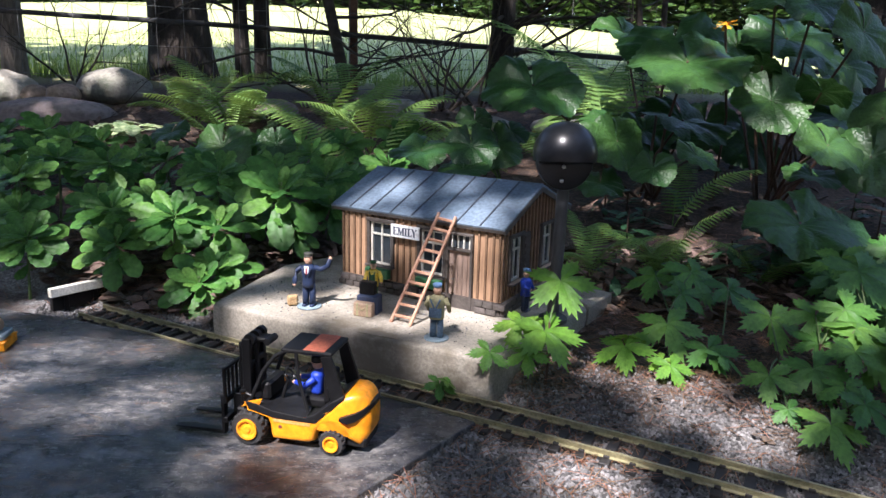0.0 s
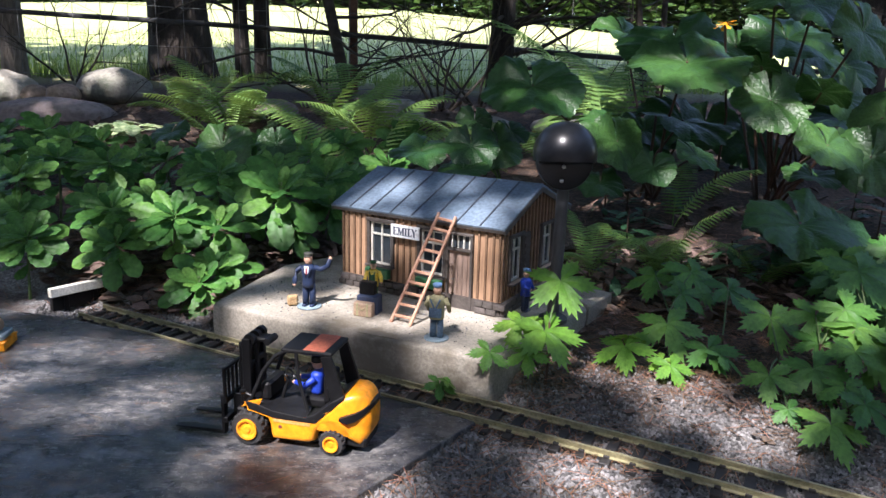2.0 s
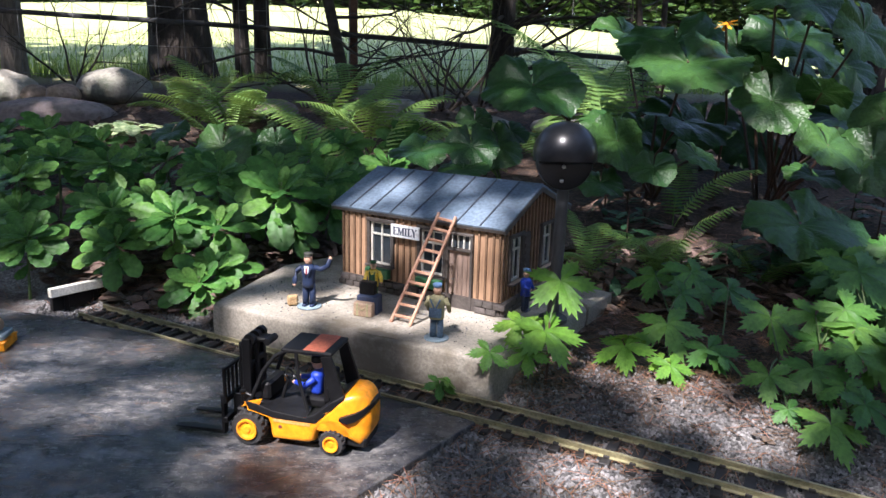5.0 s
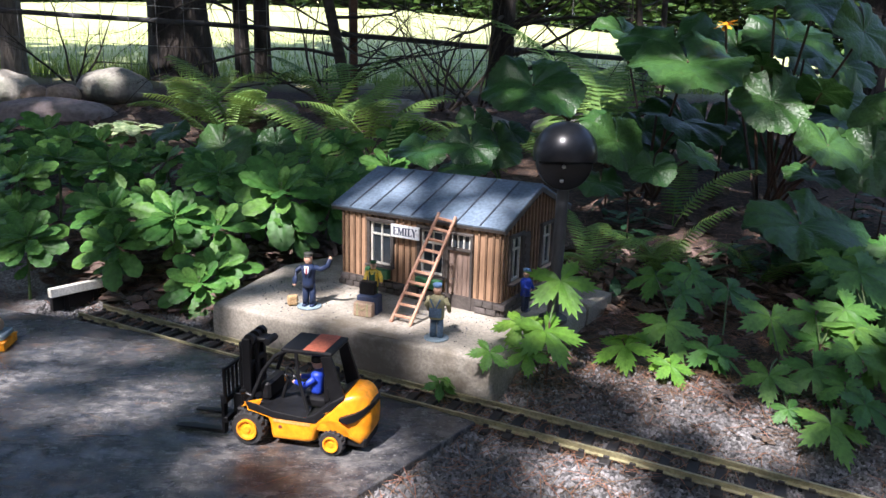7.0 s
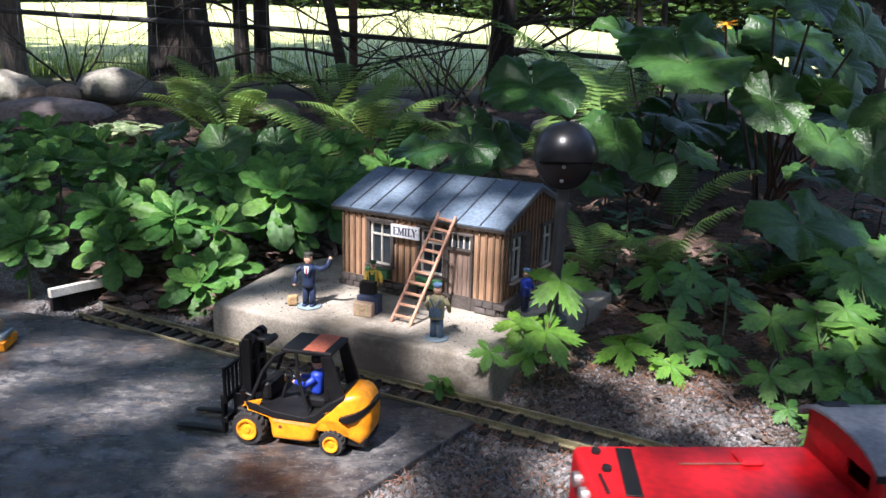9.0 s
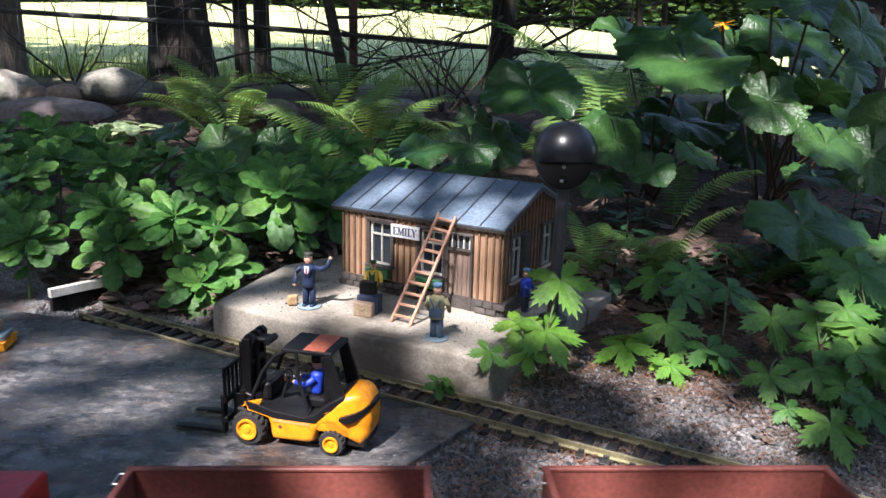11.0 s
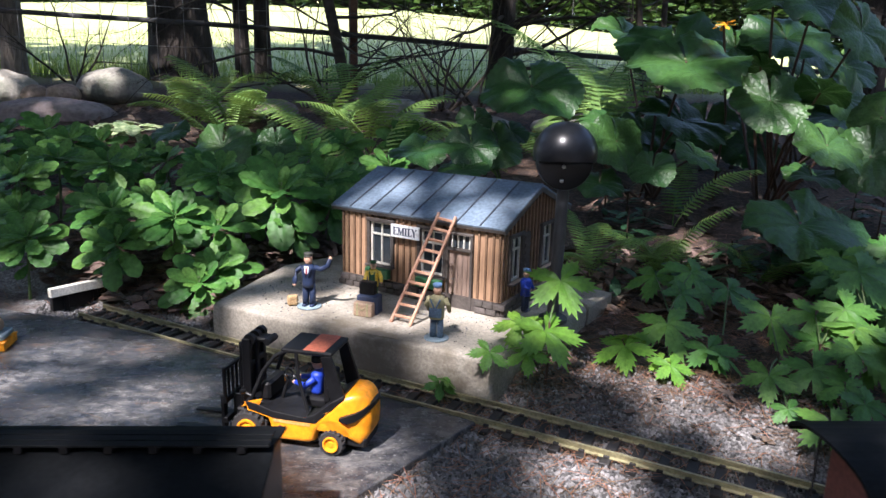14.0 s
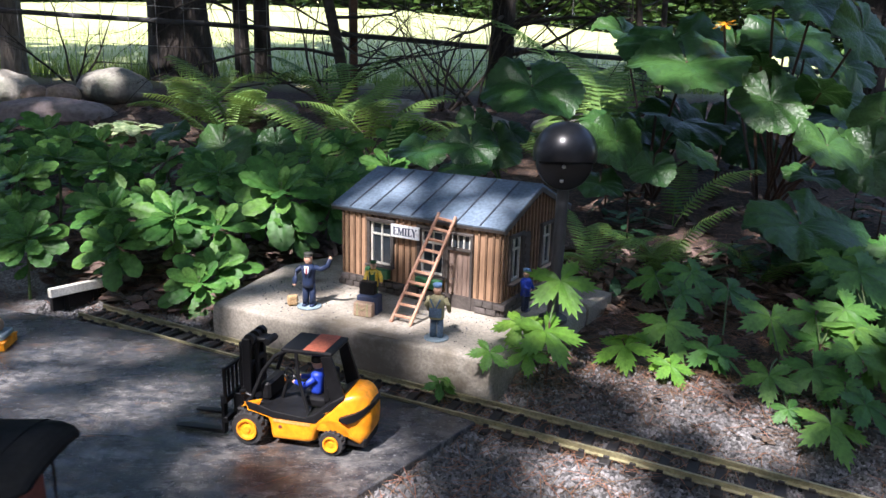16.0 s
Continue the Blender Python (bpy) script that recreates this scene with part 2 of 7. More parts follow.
def prism(bm, pts, depth, bevel=0.0, m=None, seg=2):
    """Extrudes an outline of (x, z) points over y from -depth/2 to depth/2."""
    a = [bm.verts.new((x, -depth / 2, z)) for x, z in pts]
    b = [bm.verts.new((x, depth / 2, z)) for x, z in pts]
    n = len(pts)
    fs = [bm.faces.new(a), bm.faces.new(b[::-1])]
    fs += [bm.faces.new((a[i], b[i], b[(i + 1) % n], a[(i + 1) % n])) for i in range(n)]
    bmesh.ops.recalc_face_normals(bm, faces=fs)
    vs = a + b
    if bevel:
        es = [e for f in fs[:2] for e in f.edges]
        q = bmesh.ops.bevel(bm, geom=es, offset=bevel, segments=seg, affect="EDGES", profile=0.5)
        vs = list({v for f in q["faces"] for v in f.verts} | {v for v in vs if v.is_valid})
    if m is not None:
        bmesh.ops.transform(bm, matrix=m, verts=vs)


def slab_poly(bm, corners, z0, z1, bevel=0.0):
    a = [bm.verts.new((x, y, z0)) for x, y in corners]
    b = [bm.verts.new((x, y, z1)) for x, y in corners]
    n = len(corners)
    fs = [bm.faces.new(a[::-1]), bm.faces.new(b)]
    fs += [bm.faces.new((a[i], a[(i + 1) % n], b[(i + 1) % n], b[i])) for i in range(n)]
    bmesh.ops.recalc_face_normals(bm, faces=fs)
    if bevel:
        es = [e for e in bm.edges if not (e.verts[0].co.z == z0 and e.verts[1].co.z == z0)]
        bmesh.ops.bevel(bm, geom=es, offset=bevel, segments=3, affect="EDGES", profile=0.5)


def rough(ob_bm, amp, scale, seed=0.0):
    for v in ob_bm.verts:
        q = v.co * scale + Vector((seed, seed * 1.7, 0))
        v.co += Vector((noise.noise(q), noise.noise(q + Vector((9, 0, 0))), noise.noise(q + Vector((0, 9, 0))))) * amp


BM = bmesh.new

# ---------------- ground ----------------
TRACK_AT = Vector((0.02, 0.862))       # a point between the rails of the siding
TRACK_DIR = Vector((0.9, -0.436)).normalized()
TRACK_N = Vector((-TRACK_DIR.y, TRACK_DIR.x))
RAIL_TOP = -0.030                      # of the line that the train runs on
LINE_Y, LINE_SLOPE = 0.531, 0.05


def smooth01(a, b, x):
    k = min(1, max(0, (x - a) / (b - a)))
    return k * k * (3 - 2 * k)


def ground_z(x, y):
    n = (x - TRACK_AT.x) * TRACK_N.x + (y - TRACK_AT.y) * TRACK_N.y
    z = -0.012
    z += 0.030 * smooth01(0.03, 0.12, n)
    z += 0.135 * max(0, min(y, 3.6) - 1.22)
    z += max(0, y - 3.9) * min(0.088, max(0.02, 0.081 - 0.10 * x / max(y, 1.0)))
    z -= 0.040 * (1 - smooth01(0.055, 0.115, y - LINE_Y - LINE_SLOPE * x))
    if 0.03 < n < 3:
        z += 0.016 * noise.noise(Vector((x * 3.1, y * 3.1, 0))) * min(1, n * 3)
    if y > 5:
        z += 0.25 * noise.noise(Vector((x * 0.06, y * 0.06, 3))) * min(1, (y - 5) / 10)
    return z


def spread(a, b, fine0, fine1, step, grow):
    out = list(np.arange(fine0, fine1, step))
    s, q = step, out[-1]
    while q < b:
        s *= grow
        q += s
        out.append(q)
    s, q = step, fine0
    while q > a:
        s *= grow
        q -= s
        out.insert(0, q)
    return out


def make_ground():
    xs = spread(-90, 90, -1.1, 1.1, 0.024, 1.12)
    ys = spread(-30, 120, 0.5, 1.9, 0.022, 1.10)
    verts = [(x, y, ground_z(x, y)) for y in ys for x in xs]
    w = len(xs)
    faces = [(j * w + i, j * w + i + 1, (j + 1) * w + i + 1, (j + 1) * w + i) for j in range(len(ys) - 1) for i in range(w - 1)]
    me = bpy.data.meshes.new("ground")
    me.from_pydata(verts, [], faces)
    for f in me.polygons:
        f.use_smooth = True
    me.materials.append(ground_material())
    return tagged(new("ground", me), "brown leaf litter and grey gravel running into green lawn", "ground", kind="structure")


def ground_material():
    m = bpy.data.materials.new("garden_soil")
    m.use_nodes = True
    t = m.node_tree
    b = t.nodes["Principled BSDF"]
    tc = t.nodes.new("ShaderNodeTexCoord")
    sep = t.nodes.new("ShaderNodeSeparateXYZ")
    t.links.new(tc.outputs["Object"], sep.inputs[0])

    def noise_ramp(scale, stops, detail=6):
        n = t.nodes.new("ShaderNodeTexNoise")
        n.inputs["Scale"].default_value = scale
        n.inputs["Detail"].default_value = detail
        n.inputs["Roughness"].default_value = 0.65
        t.links.new(tc.outputs["Object"], n.inputs["Vector"])
        r = t.nodes.new("ShaderNodeValToRGB")
        while len(r.color_ramp.elements) < len(stops):
            r.color_ramp.elements.new(0.5)
        for e, (q, c) in zip(r.color_ramp.elements, stops):
            e.position, e.color = q, (*c, 1)
        t.links.new(n.outputs[0], r.inputs[0])
        return n, r

    _, mulch = noise_ramp(75, [(0.3, (0.016, 0.011, 0.008)), (0.5, (0.060, 0.037, 0.025)), (0.68, (0.15, 0.10, 0.072))])
    _, grit = noise_ramp(230, [(0.32, (0.06, 0.06, 0.06)), (0.5, (0.19, 0.185, 0.18)), (0.66, (0.40, 0.39, 0.38))])
    _, lawn = noise_ramp(3.0, [(0.3, (0.33, 0.39, 0.13)), (0.7, (0.50, 0.50, 0.24))])
    _, patch = noise_ramp(7, [(0.40, (0, 0, 0)), (0.52, (1, 1, 1))])

    def math_node(op, a, bb, c=None):
        n = t.nodes.new("ShaderNodeMath")
        n.operation = op
        for i, v in enumerate((a, bb, c)):
            if v is None:
                continue
            if isinstance(v, (int, float)):
                n.inputs[i].default_value = v
            else:
                t.links.new(v, n.inputs[i])
        return n.outputs[0]

    # distance across the siding
    d = math_node("ADD", math_node("MULTIPLY", sep.outputs[0], TRACK_N.x), math_node("MULTIPLY", sep.outputs[1], TRACK_N.y))
    d = math_node("SUBTRACT", d, TRACK_AT.x * TRACK_N.x + TRACK_AT.y * TRACK_N.y)
    near = t.nodes.new("ShaderNodeMapRange")
    near.inputs[1].default_value, near.inputs[2].default_value = 0.06, 0.17
    near.inputs[3].default_value, near.inputs[4].default_value = 1, 0
    t.links.new(d, near.inputs[0])
    grav = math_node("MULTIPLY", near.outputs[0], math_node("MAXIMUM", patch.outputs[0], 0.25))
    mx = t.nodes.new("ShaderNodeMix")
    mx.data_type = "RGBA"
    t.links.new(grav, mx.inputs[0])
    t.links.new(mulch.outputs[0], mx.inputs[6])
    t.links.new(grit.outputs[0], mx.inputs[7])
    far = t.nodes.new("ShaderNodeMapRange")
    far.inputs[1].default_value, far.inputs[2].default_value = 3.3, 3.9
    t.links.new(sep.outputs[1], far.inputs[0])
    mx2 = t.nodes.new("ShaderNodeMix")
    mx2.data_type = "RGBA"
    t.links.new(far.outputs[0], mx2.inputs[0])
    t.links.new(mx.outputs[2], mx2.inputs[6])
    t.links.new(lawn.outputs[0], mx2.inputs[7])
    t.links.new(mx2.outputs[2], b.inputs["Base Color"])
    b.inputs["Roughness"].default_value = 0.9
    bp = t.nodes.new("ShaderNodeBump")
    bp.inputs["Strength"].default_value = 0.8
    bp.inputs["Distance"].default_value = 0.006
    n, _ = noise_ramp(160, [(0, (0, 0, 0)), (1, (1, 1, 1))])
    t.links.new(n.outputs[0], bp.inputs["Height"])
    t.links.new(bp.outputs[0], b.inputs["Normal"])
    return m


make_ground()


def make_slate():
    bm = BM()
    slab_poly(bm, [(-1.9, 0.47), (-1.0, 0.545), (-0.50, 0.585), (-0.135, 0.602), (-0.10, 0.618), (-0.02, 0.722), (0.046, 0.806), (0.02, 0.822), (-0.150, 0.925), (-0.306, 1.004),
                   (-0.45, 1.068), (-0.559, 1.108), (-0.64, 1.14), (-0.78, 1.178), (-1.9, 1.35)], -0.026, 0.0, 0.002)
    ob = part("pavement", bm, M_SLATE)
    return tagged(ob, "large dark grey slate flagstone, weathered and stained", "paving", kind="structure")


make_slate()


def make_slab():
    plinth = tagged(empty("concrete_plinth"), "pale weathered concrete slab carrying the toy station", "slab")
    for name, corners in (("main_slab", [(-0.362, 1.072), (-0.17, 0.975), (0.068, 0.868), (0.178, 1.02), (0.234, 1.098), (0.196, 1.259), (0.12, 1.315), (-0.12, 1.47), (-0.30, 1.30)]),
                          ("corner_block", [(0.2375, 1.1025), (0.294, 1.186), (0.2, 1.2575)])):
        bm = BM()
        slab_poly(bm, corners, -0.03, 0.055 if name == "main_slab" else 0.0535, 0.006 if name == "main_slab" else 0.003)
        bmesh.ops.subdivide_edges(bm, edges=[e for e in bm.edges if e.calc_length() > 0.05], cuts=5, use_grid_fill=True)
        rough(bm, 0.0025 if name == "main_slab" else 0.0012, 28)
        part(name, bm, M_CONCRETE, plinth)


make_slab()

# ---------------- model station house ----------------
HOUSE = Matrix.Translation((0.0879, 1.0413, 0.0555)) @ Matrix.Rotation(-0.5417, 4, "Z")
HW, HD, HH, HR = 0.302, 0.245, 0.1375, 0.185      # width, depth, wall and ridge height


def make_house():
    house = tagged(empty("model_station_house", HOUSE), "small brown board and batten toy station with grey metal roof", "model house")
    pitch = math.atan2(HR - HH, HD / 2)
    # walls, each board between openings; front windows, door; side windows
    front_holes = [(-0.243, -0.201, 0.046, 0.118), (-0.143, -0.101, 0.046, 0.118), (-0.092, -0.048, 0.0, 0.120)]
    side_holes = [(0.028, 0.066, 0.046, 0.116), (0.145, 0.186, 0.046, 0.116)]

    def wall(name, length, holes, m, gable):
        bm = BM()
        cuts = sorted({0.0, length, length / 2} | {h[0] for h in holes} | {h[1] for h in holes})
        for a, b in zip(cuts, cuts[1:]):
            mid = (a + b) / 2
            top = lambda q: HH + ((HR - HH) * (1 - abs(q - length / 2) / (length / 2)) if gable else 0) - 0.001
            spans, z = [], 0.0
            hole = [h for h in holes if h[0] <= mid <= h[1]]
            if hole:
                if hole[0][2] > 0.001:
                    spans.append((0, 0, hole[0][2], hole[0][2]))
                spans.append((hole[0][3], hole[0][3], top(a), top(b)))
            else:
                spans.append((0, 0, top(a), top(b)))
            for z0a, z0b, z1a, z1b in spans:
                prism(bm, [(a, z0a), (b, z0b), (b, z1b), (a, z1a)], 0.006, m=m)
        w = part(name, bm, M_WOOD_WALL, house)
        # battens over the board joints
        k = int(length / 0.0125)
        bm2 = BM()
        box(bm2, (0, 0, 0.5), (0.0032, 0.003, 1.0))
        proto = bpy.data.meshes.new("batten")
        bm2.to_mesh(proto)
        bm2.free()
        proto.materials.append(M_BATTEN)
        for i in range(k + 1):
            q = i * length / k
            q = min(max(q, 0.002), length - 0.002)
            segs = [(0.022, top(q))]
            for h in holes:
                if h[0] - 0.004 < q < h[1] + 0.004:
                    segs = [(0.022, h[2] - 0.004)] if h[2] > 0.03 else []
                    segs.append((h[3] + 0.005, top(q)))
            for z0, z1 in segs:
                if z1 - z0 > 0.003:
                    share("batten", proto, w, m @ Matrix.Translation((q, -0.0045, z0)) @ Matrix.Diagonal((1, 1, z1 - z0, 1)))
        return w

    F = Matrix.Translation((-HW, 0.003, 0))
    S = Matrix.Translation((-0.003, 0, 0)) @ Matrix.Rotation(math.pi / 2, 4, "Z")
    wall("front_wall", HW, [(h[0] + HW, h[1] + HW, h[2], h[3]) for h in front_holes], F, False)
    wall("side_wall", HD, side_holes, S, True)
    wall("back_wall", HW, [], Matrix.Translation((0, HD - 0.003, 0)) @ Matrix.Rotation(math.pi, 4, "Z"), False)
    wall("side_wall", HD, [], Matrix.Translation((-HW + 0.003, HD, 0)) @ Matrix.Rotation(-math.pi / 2, 4, "Z"), True)
    # dark floor so that the windows look into a closed room
    bm = BM()
    box(bm, (-HW / 2, HD / 2, 0.002), (HW - 0.014, HD - 0.014, 0.003))
    part("floor_plate", bm, M_DARKTRIM, house)
    # stone base, stone by stone, two courses
    rnd = random.Random(4)
    protos = []
    for k in range(3):
        bm = BM()
        box(bm, (0, 0, 0), (0.0138 + 0.003 * k, 0.007, 0.0094), 0.0012)
        rough(bm, 0.0005, 200, k)
        me = bpy.data.meshes.new("stone")
        bm.to_mesh(me)
        bm.free()
        me.materials.append(M_STONE_BASE)
        protos.append((me, 0.0138 + 0.003 * k))
    bm = BM()
    box(bm, (-HW / 2, -0.0035, 0.0105), (HW + 0.005, 0.003, 0.0205))
    box(bm, (0.0035, HD / 2, 0.0105), (0.003, HD + 0.005, 0.0205))
    base = part("stone_base", bm, M_DARKTRIM, house)
    for row in range(2):
        for along, length in (("f", HW), ("s", HD)):
            q = -0.004 + 0.006 * row
            while q < length - 0.004:
                me, w = rnd.choice(protos)
                c = q + w / 2
                q += w + 0.0008
                if along == "f" and -0.094 < c - HW < -0.046:
                    continue
                m = Matrix.Translation((c - HW, -0.006, 0.0055 + 0.0103 * row)) if along == "f" else \
                    Matrix.Translation((0.006, c, 0.0055 + 0.0103 * row)) @ Matrix.Rotation(math.pi / 2, 4, "Z")
                share("stone", me, base, m)

    # windows
    def window(a0, a1, z0, z1, m):
        t = 0.0032
        mid = (a0 + a1) / 2
        outer = [(a0, z0), (a1, z0), (a1, z1), (a0, z1)]
        inner = [(a0 + t, z0 + t), (a1 - t, z0 + t), (a1 - t, z1 - t), (a0 + t, z1 - t)]
        bm = BM()
        for y in (-0.0025, 0.0015):
            o, n = [[bm.verts.new((x, y, z)) for x, z in loop] for loop in (outer, inner)]
            for k in range(4):
                bm.faces.new((o[k], o[(k + 1) % 4], n[(k + 1) % 4], n[k]))
        bm.verts.ensure_lookup_table()
        for k in range(4):
            for q in (0, 4):
                i, j = q + k, q + (k + 1) % 4
                bm.faces.new((bm.verts[i], bm.verts[j], bm.verts[j + 8], bm.verts[i + 8]))
        bmesh.ops.recalc_face_normals(bm, faces=bm.faces)
        bmesh.ops.transform(bm, matrix=m, verts=bm.verts)
        w = part("window", bm, M_WHITE, house, "cream painted window frame")
        bm = BM()
        box(bm, (mid, -0.0004, (z0 + z1) / 2), (t * 0.8, 0.0034, z1 - z0 - 2 * t), 0.0003, m)
        part("mullion", bm, M_WHITE, w)
        bm = BM()
        box(bm, (mid, -0.0009, z0 + 0.71 * (z1 - z0)), (a1 - a0 - 2 * t, 0.0034, t), 0.0003, m)
        part("crossbar", bm, M_WHITE, w)
        bm = BM()
        box(bm, ((a0 + a1) / 2, 0.001, (z0 + z1) / 2), (a1 - a0 - 0.001, 0.0008, z1 - z0 - 0.001), 0, m)
        g = part("pane", bm, M_PANE, w)
        for q in (a0 - 0.003, a1 + 0.003):
            bm = BM()
            box(bm, (q, -0.005, (z0 + z1) / 2), (0.006, 0.005, z1 - z0), 0.0006, m)
            part("casing", bm, M_DARKTRIM, w)
        bm = BM()
        box(bm, ((a0 + a1) / 2, -0.005, z1 + 0.003), (a1 - a0 + 0.014, 0.006, 0.006), 0.0006, m)
        part("head_casing", bm, M_DARKTRIM, w)
        bm = BM()
        box(bm, ((a0 + a1) / 2, -0.008, z0 - 0.002), (a1 - a0 + 0.012, 0.012, 0.004), 0.0008, m)
        part("sill", bm, M_DARKTRIM, w)

    F0 = Matrix.Translation((0, 0.003, 0))
    window(*front_holes[0], F0)
    window(*front_holes[1], F0)
    for h in side_holes:
        window(*h, S)
    # dark shutters beside the side windows
    for h in side_holes:
        bm = BM()
        box(bm, (h[1] + 0.014, -0.0065, (h[2] + h[3]) / 2), (0.022, 0.004, h[3] - h[2] + 0.004), 0.0006, S)
        for q in range(6):
            box(bm, (h[1] + 0.014, -0.009, h[2] + 0.006 + q * 0.0115), (0.018, 0.002, 0.006), 0, S)
        part("shutter", bm, M_DARKTRIM, house, "dark wooden shutter")
    # door with transom
    bm = BM()
    for k in range(5):
        box(bm, (-0.0885 + 0.0086 * k + 0.001, 0.001, 0.0475), (0.0081, 0.004, 0.089), 0.0005)
    door = part("door", bm, M_DOOR, house, "brown plank door")
    bm = BM()
    box(bm, (-0.082, -0.0025, 0.046), (0.003, 0.004, 0.003), 0.0008)
    part("door_handle", bm, M_STEEL, door)
    bm = BM()
    for q in (-0.0915, -0.0485):
        box(bm, (q, -0.003, 0.060), (0.004, 0.007, 0.120), 0.0005)
    for q, h in ((0.0945, 0.004), (0.1195, 0.004)):
        box(bm, (-0.07, -0.003, q), (0.047, 0.007, h), 0.0005)
    part("door_frame", bm, M_DARKTRIM, house)
    bm = BM()
    for k in range(4):
        box(bm, (-0.0855 + 0.0103 * k, 0.0005, 0.107), (0.0022, 0.003, 0.021))
    tr = part("transom", bm, M_WHITE, house, "cream barred transom light")
    bm = BM()
    box(bm, (-0.07, 0.002, 0.107), (0.040, 0.0008, 0.021))
    part("pane", bm, M_PANE, tr)
    # roof of seamed sheets
    o = 0.0047
    ol, orr = 0.0189, 0.008
    for sgn in (-1, 1):
        L = (HD / 2 + o + 0.004) / math.cos(pitch)
        m = Matrix.Translation((-HW / 2 - (ol - orr) / 2, HD / 2, HR)) @ Matrix.Rotation(0 if sgn < 0 else math.pi, 4, "Z") @ Matrix.Rotation(pitch, 4, "X")
        bm = BM()
        wid = HW + ol + orr
        box(bm, (0, -L / 2, 0.0022), (wid, L, 0.004), 0.0006, m)
        r = part("roof", bm, M_ROOF, house, "grey zinc standing seam roof")
        bm = BM()
        box(bm, (0, -L / 2, 0.0052), (0.0022, L - 0.001, 0.0022), 0.0003)
        me = bpy.data.meshes.new("seam")
        bm.to_mesh(me)
        bm.free()
        me.materials.append(M_ROOF_SEAM)
        for k in range(1, 8):
            share("seam", me, r, m @ Matrix.Translation((-wid / 2 + wid * k / 8, 0, 0)))
        bm = BM()
        for q in (-1, 1):
            box(bm, (q * (wid / 2 - 0.001), -L / 2, -0.003), (0.003, L, 0.008), 0.0004, m)
        box(bm, (0, -L + 0.0015, -0.002), (wid, 0.003, 0.006), 0.0004, m)
        part("fascia", bm, M_DARKTRIM, r)
    bm = BM()
    tube(bm, [(-HW - ol, HD / 2, HR + 0.003), (orr, HD / 2, HR + 0.003)], 0.0025, 8)
    part("ridge_cap", bm, M_ROOF, house)
    # name board
    sx, sz = -0.1675, 0.1105
    bm = BM()
    box(bm, (sx, -0.0105, sz), (0.054, 0.003, 0.021), 0.0005)
    sign = part("name_board", bm, M_SIGN, house, "white name board with dark serif lettering")

    def stroke(bm, a, b, w):
        """A straight stroke of a letter from a to b, w wide."""
        d = Vector((b[0] - a[0], 0, b[1] - a[1]))
        n = Vector((-d.z, 0, d.x)).normalized() * w / 2
        q = [Vector((a[0], -0.0124, a[1])) + n, Vector((a[0], -0.0124, a[1])) - n, Vector((b[0], -0.0124, b[1])) - n, Vector((b[0], -0.0124, b[1])) + n]
        va = [bm.verts.new(v) for v in q]
        vb = [bm.verts.new(v + Vector((0, 0.0006, 0))) for v in q]
        fs = [bm.faces.new(va), bm.faces.new(vb[::-1])] + [bm.faces.new((va[k], vb[k], vb[(k + 1) % 4], va[(k + 1) % 4])) for k in range(4)]
        bmesh.ops.recalc_face_normals(bm, faces=fs)

    # bold serif capitals: E M I L Y, in units of the letter height
    thick, thin = 0.20, 0.085
    letters = {
        "E": (0.70, [((0.2, 0), (0.2, 1), thick), ((0.02, 0.04), (0.66, 0.04), thin), ((0.02, 0.96), (0.66, 0.96), thin), ((0.2, 0.52), (0.50, 0.52), thin),
                     ((0.64, 0), (0.64, 0.26), thin), ((0.64, 0.74), (0.64, 1), thin), ((0.48, 0.40), (0.48, 0.64), thin)]),
        "M": (1.06, [((0.16, 0), (0.16, 1), thin), ((0.20, 1), (0.52, 0.06), thick), ((0.52, 0.06), (0.82, 1), thin), ((0.86, 0), (0.86, 1), thick),
                     ((0.0, 0.04), (0.32, 0.04), thin), ((0.66, 0.04), (1.04, 0.04), thin), ((0.0, 0.96), (0.26, 0.96), thin), ((0.80, 0.96), (1.04, 0.96), thin)]),
        "I": (0.44, [((0.2, 0), (0.2, 1), thick), ((0.0, 0.04), (0.40, 0.04), thin), ((0.0, 0.96), (0.40, 0.96), thin)]),
        "L": (0.70, [((0.2, 0), (0.2, 1), thick), ((0.0, 0.04), (0.64, 0.04), thin), ((0.0, 0.96), (0.40, 0.96), thin), ((0.62, 0), (0.62, 0.30), thin)]),
        "Y": (0.82, [((0.40, 0), (0.40, 0.48), thick), ((0.14, 1), (0.42, 0.44), thick), ((0.70, 1), (0.44, 0.46), thin), ((0.22, 0.04), (0.58, 0.04), thin),
                     ((0.0, 0.96), (0.30, 0.96), thin), ((0.56, 0.96), (0.82, 0.96), thin)])}
    high = 0.0128
    total = (sum(letters[c][0] for c in "EMILY") - 0.10) * high
    at = sx - total / 2
    for c in "EMILY":
        wide, strokes = letters[c]
        bm = BM()
        for a, b, w in strokes:
            stroke(bm, (at + a[0] * high, sz - high / 2 + a[1] * high), (at + b[0] * high, sz - high / 2 + b[1] * high), w * high)
        part("letter", bm, M_INK, sign)
        at += (wide - (0.10 if c == "L" else 0.0)) * high
    # flower boxes under the front windows
    for h in front_holes[:2]:
        bm = BM()
        box(bm, ((h[0] + h[1]) / 2 + 0.002, -0.013, 0.0345), (0.046, 0.012, 0.016), 0.0015)
        part("flower_box", bm, M_GREENBOX, house, "green painted flower box")
    return house


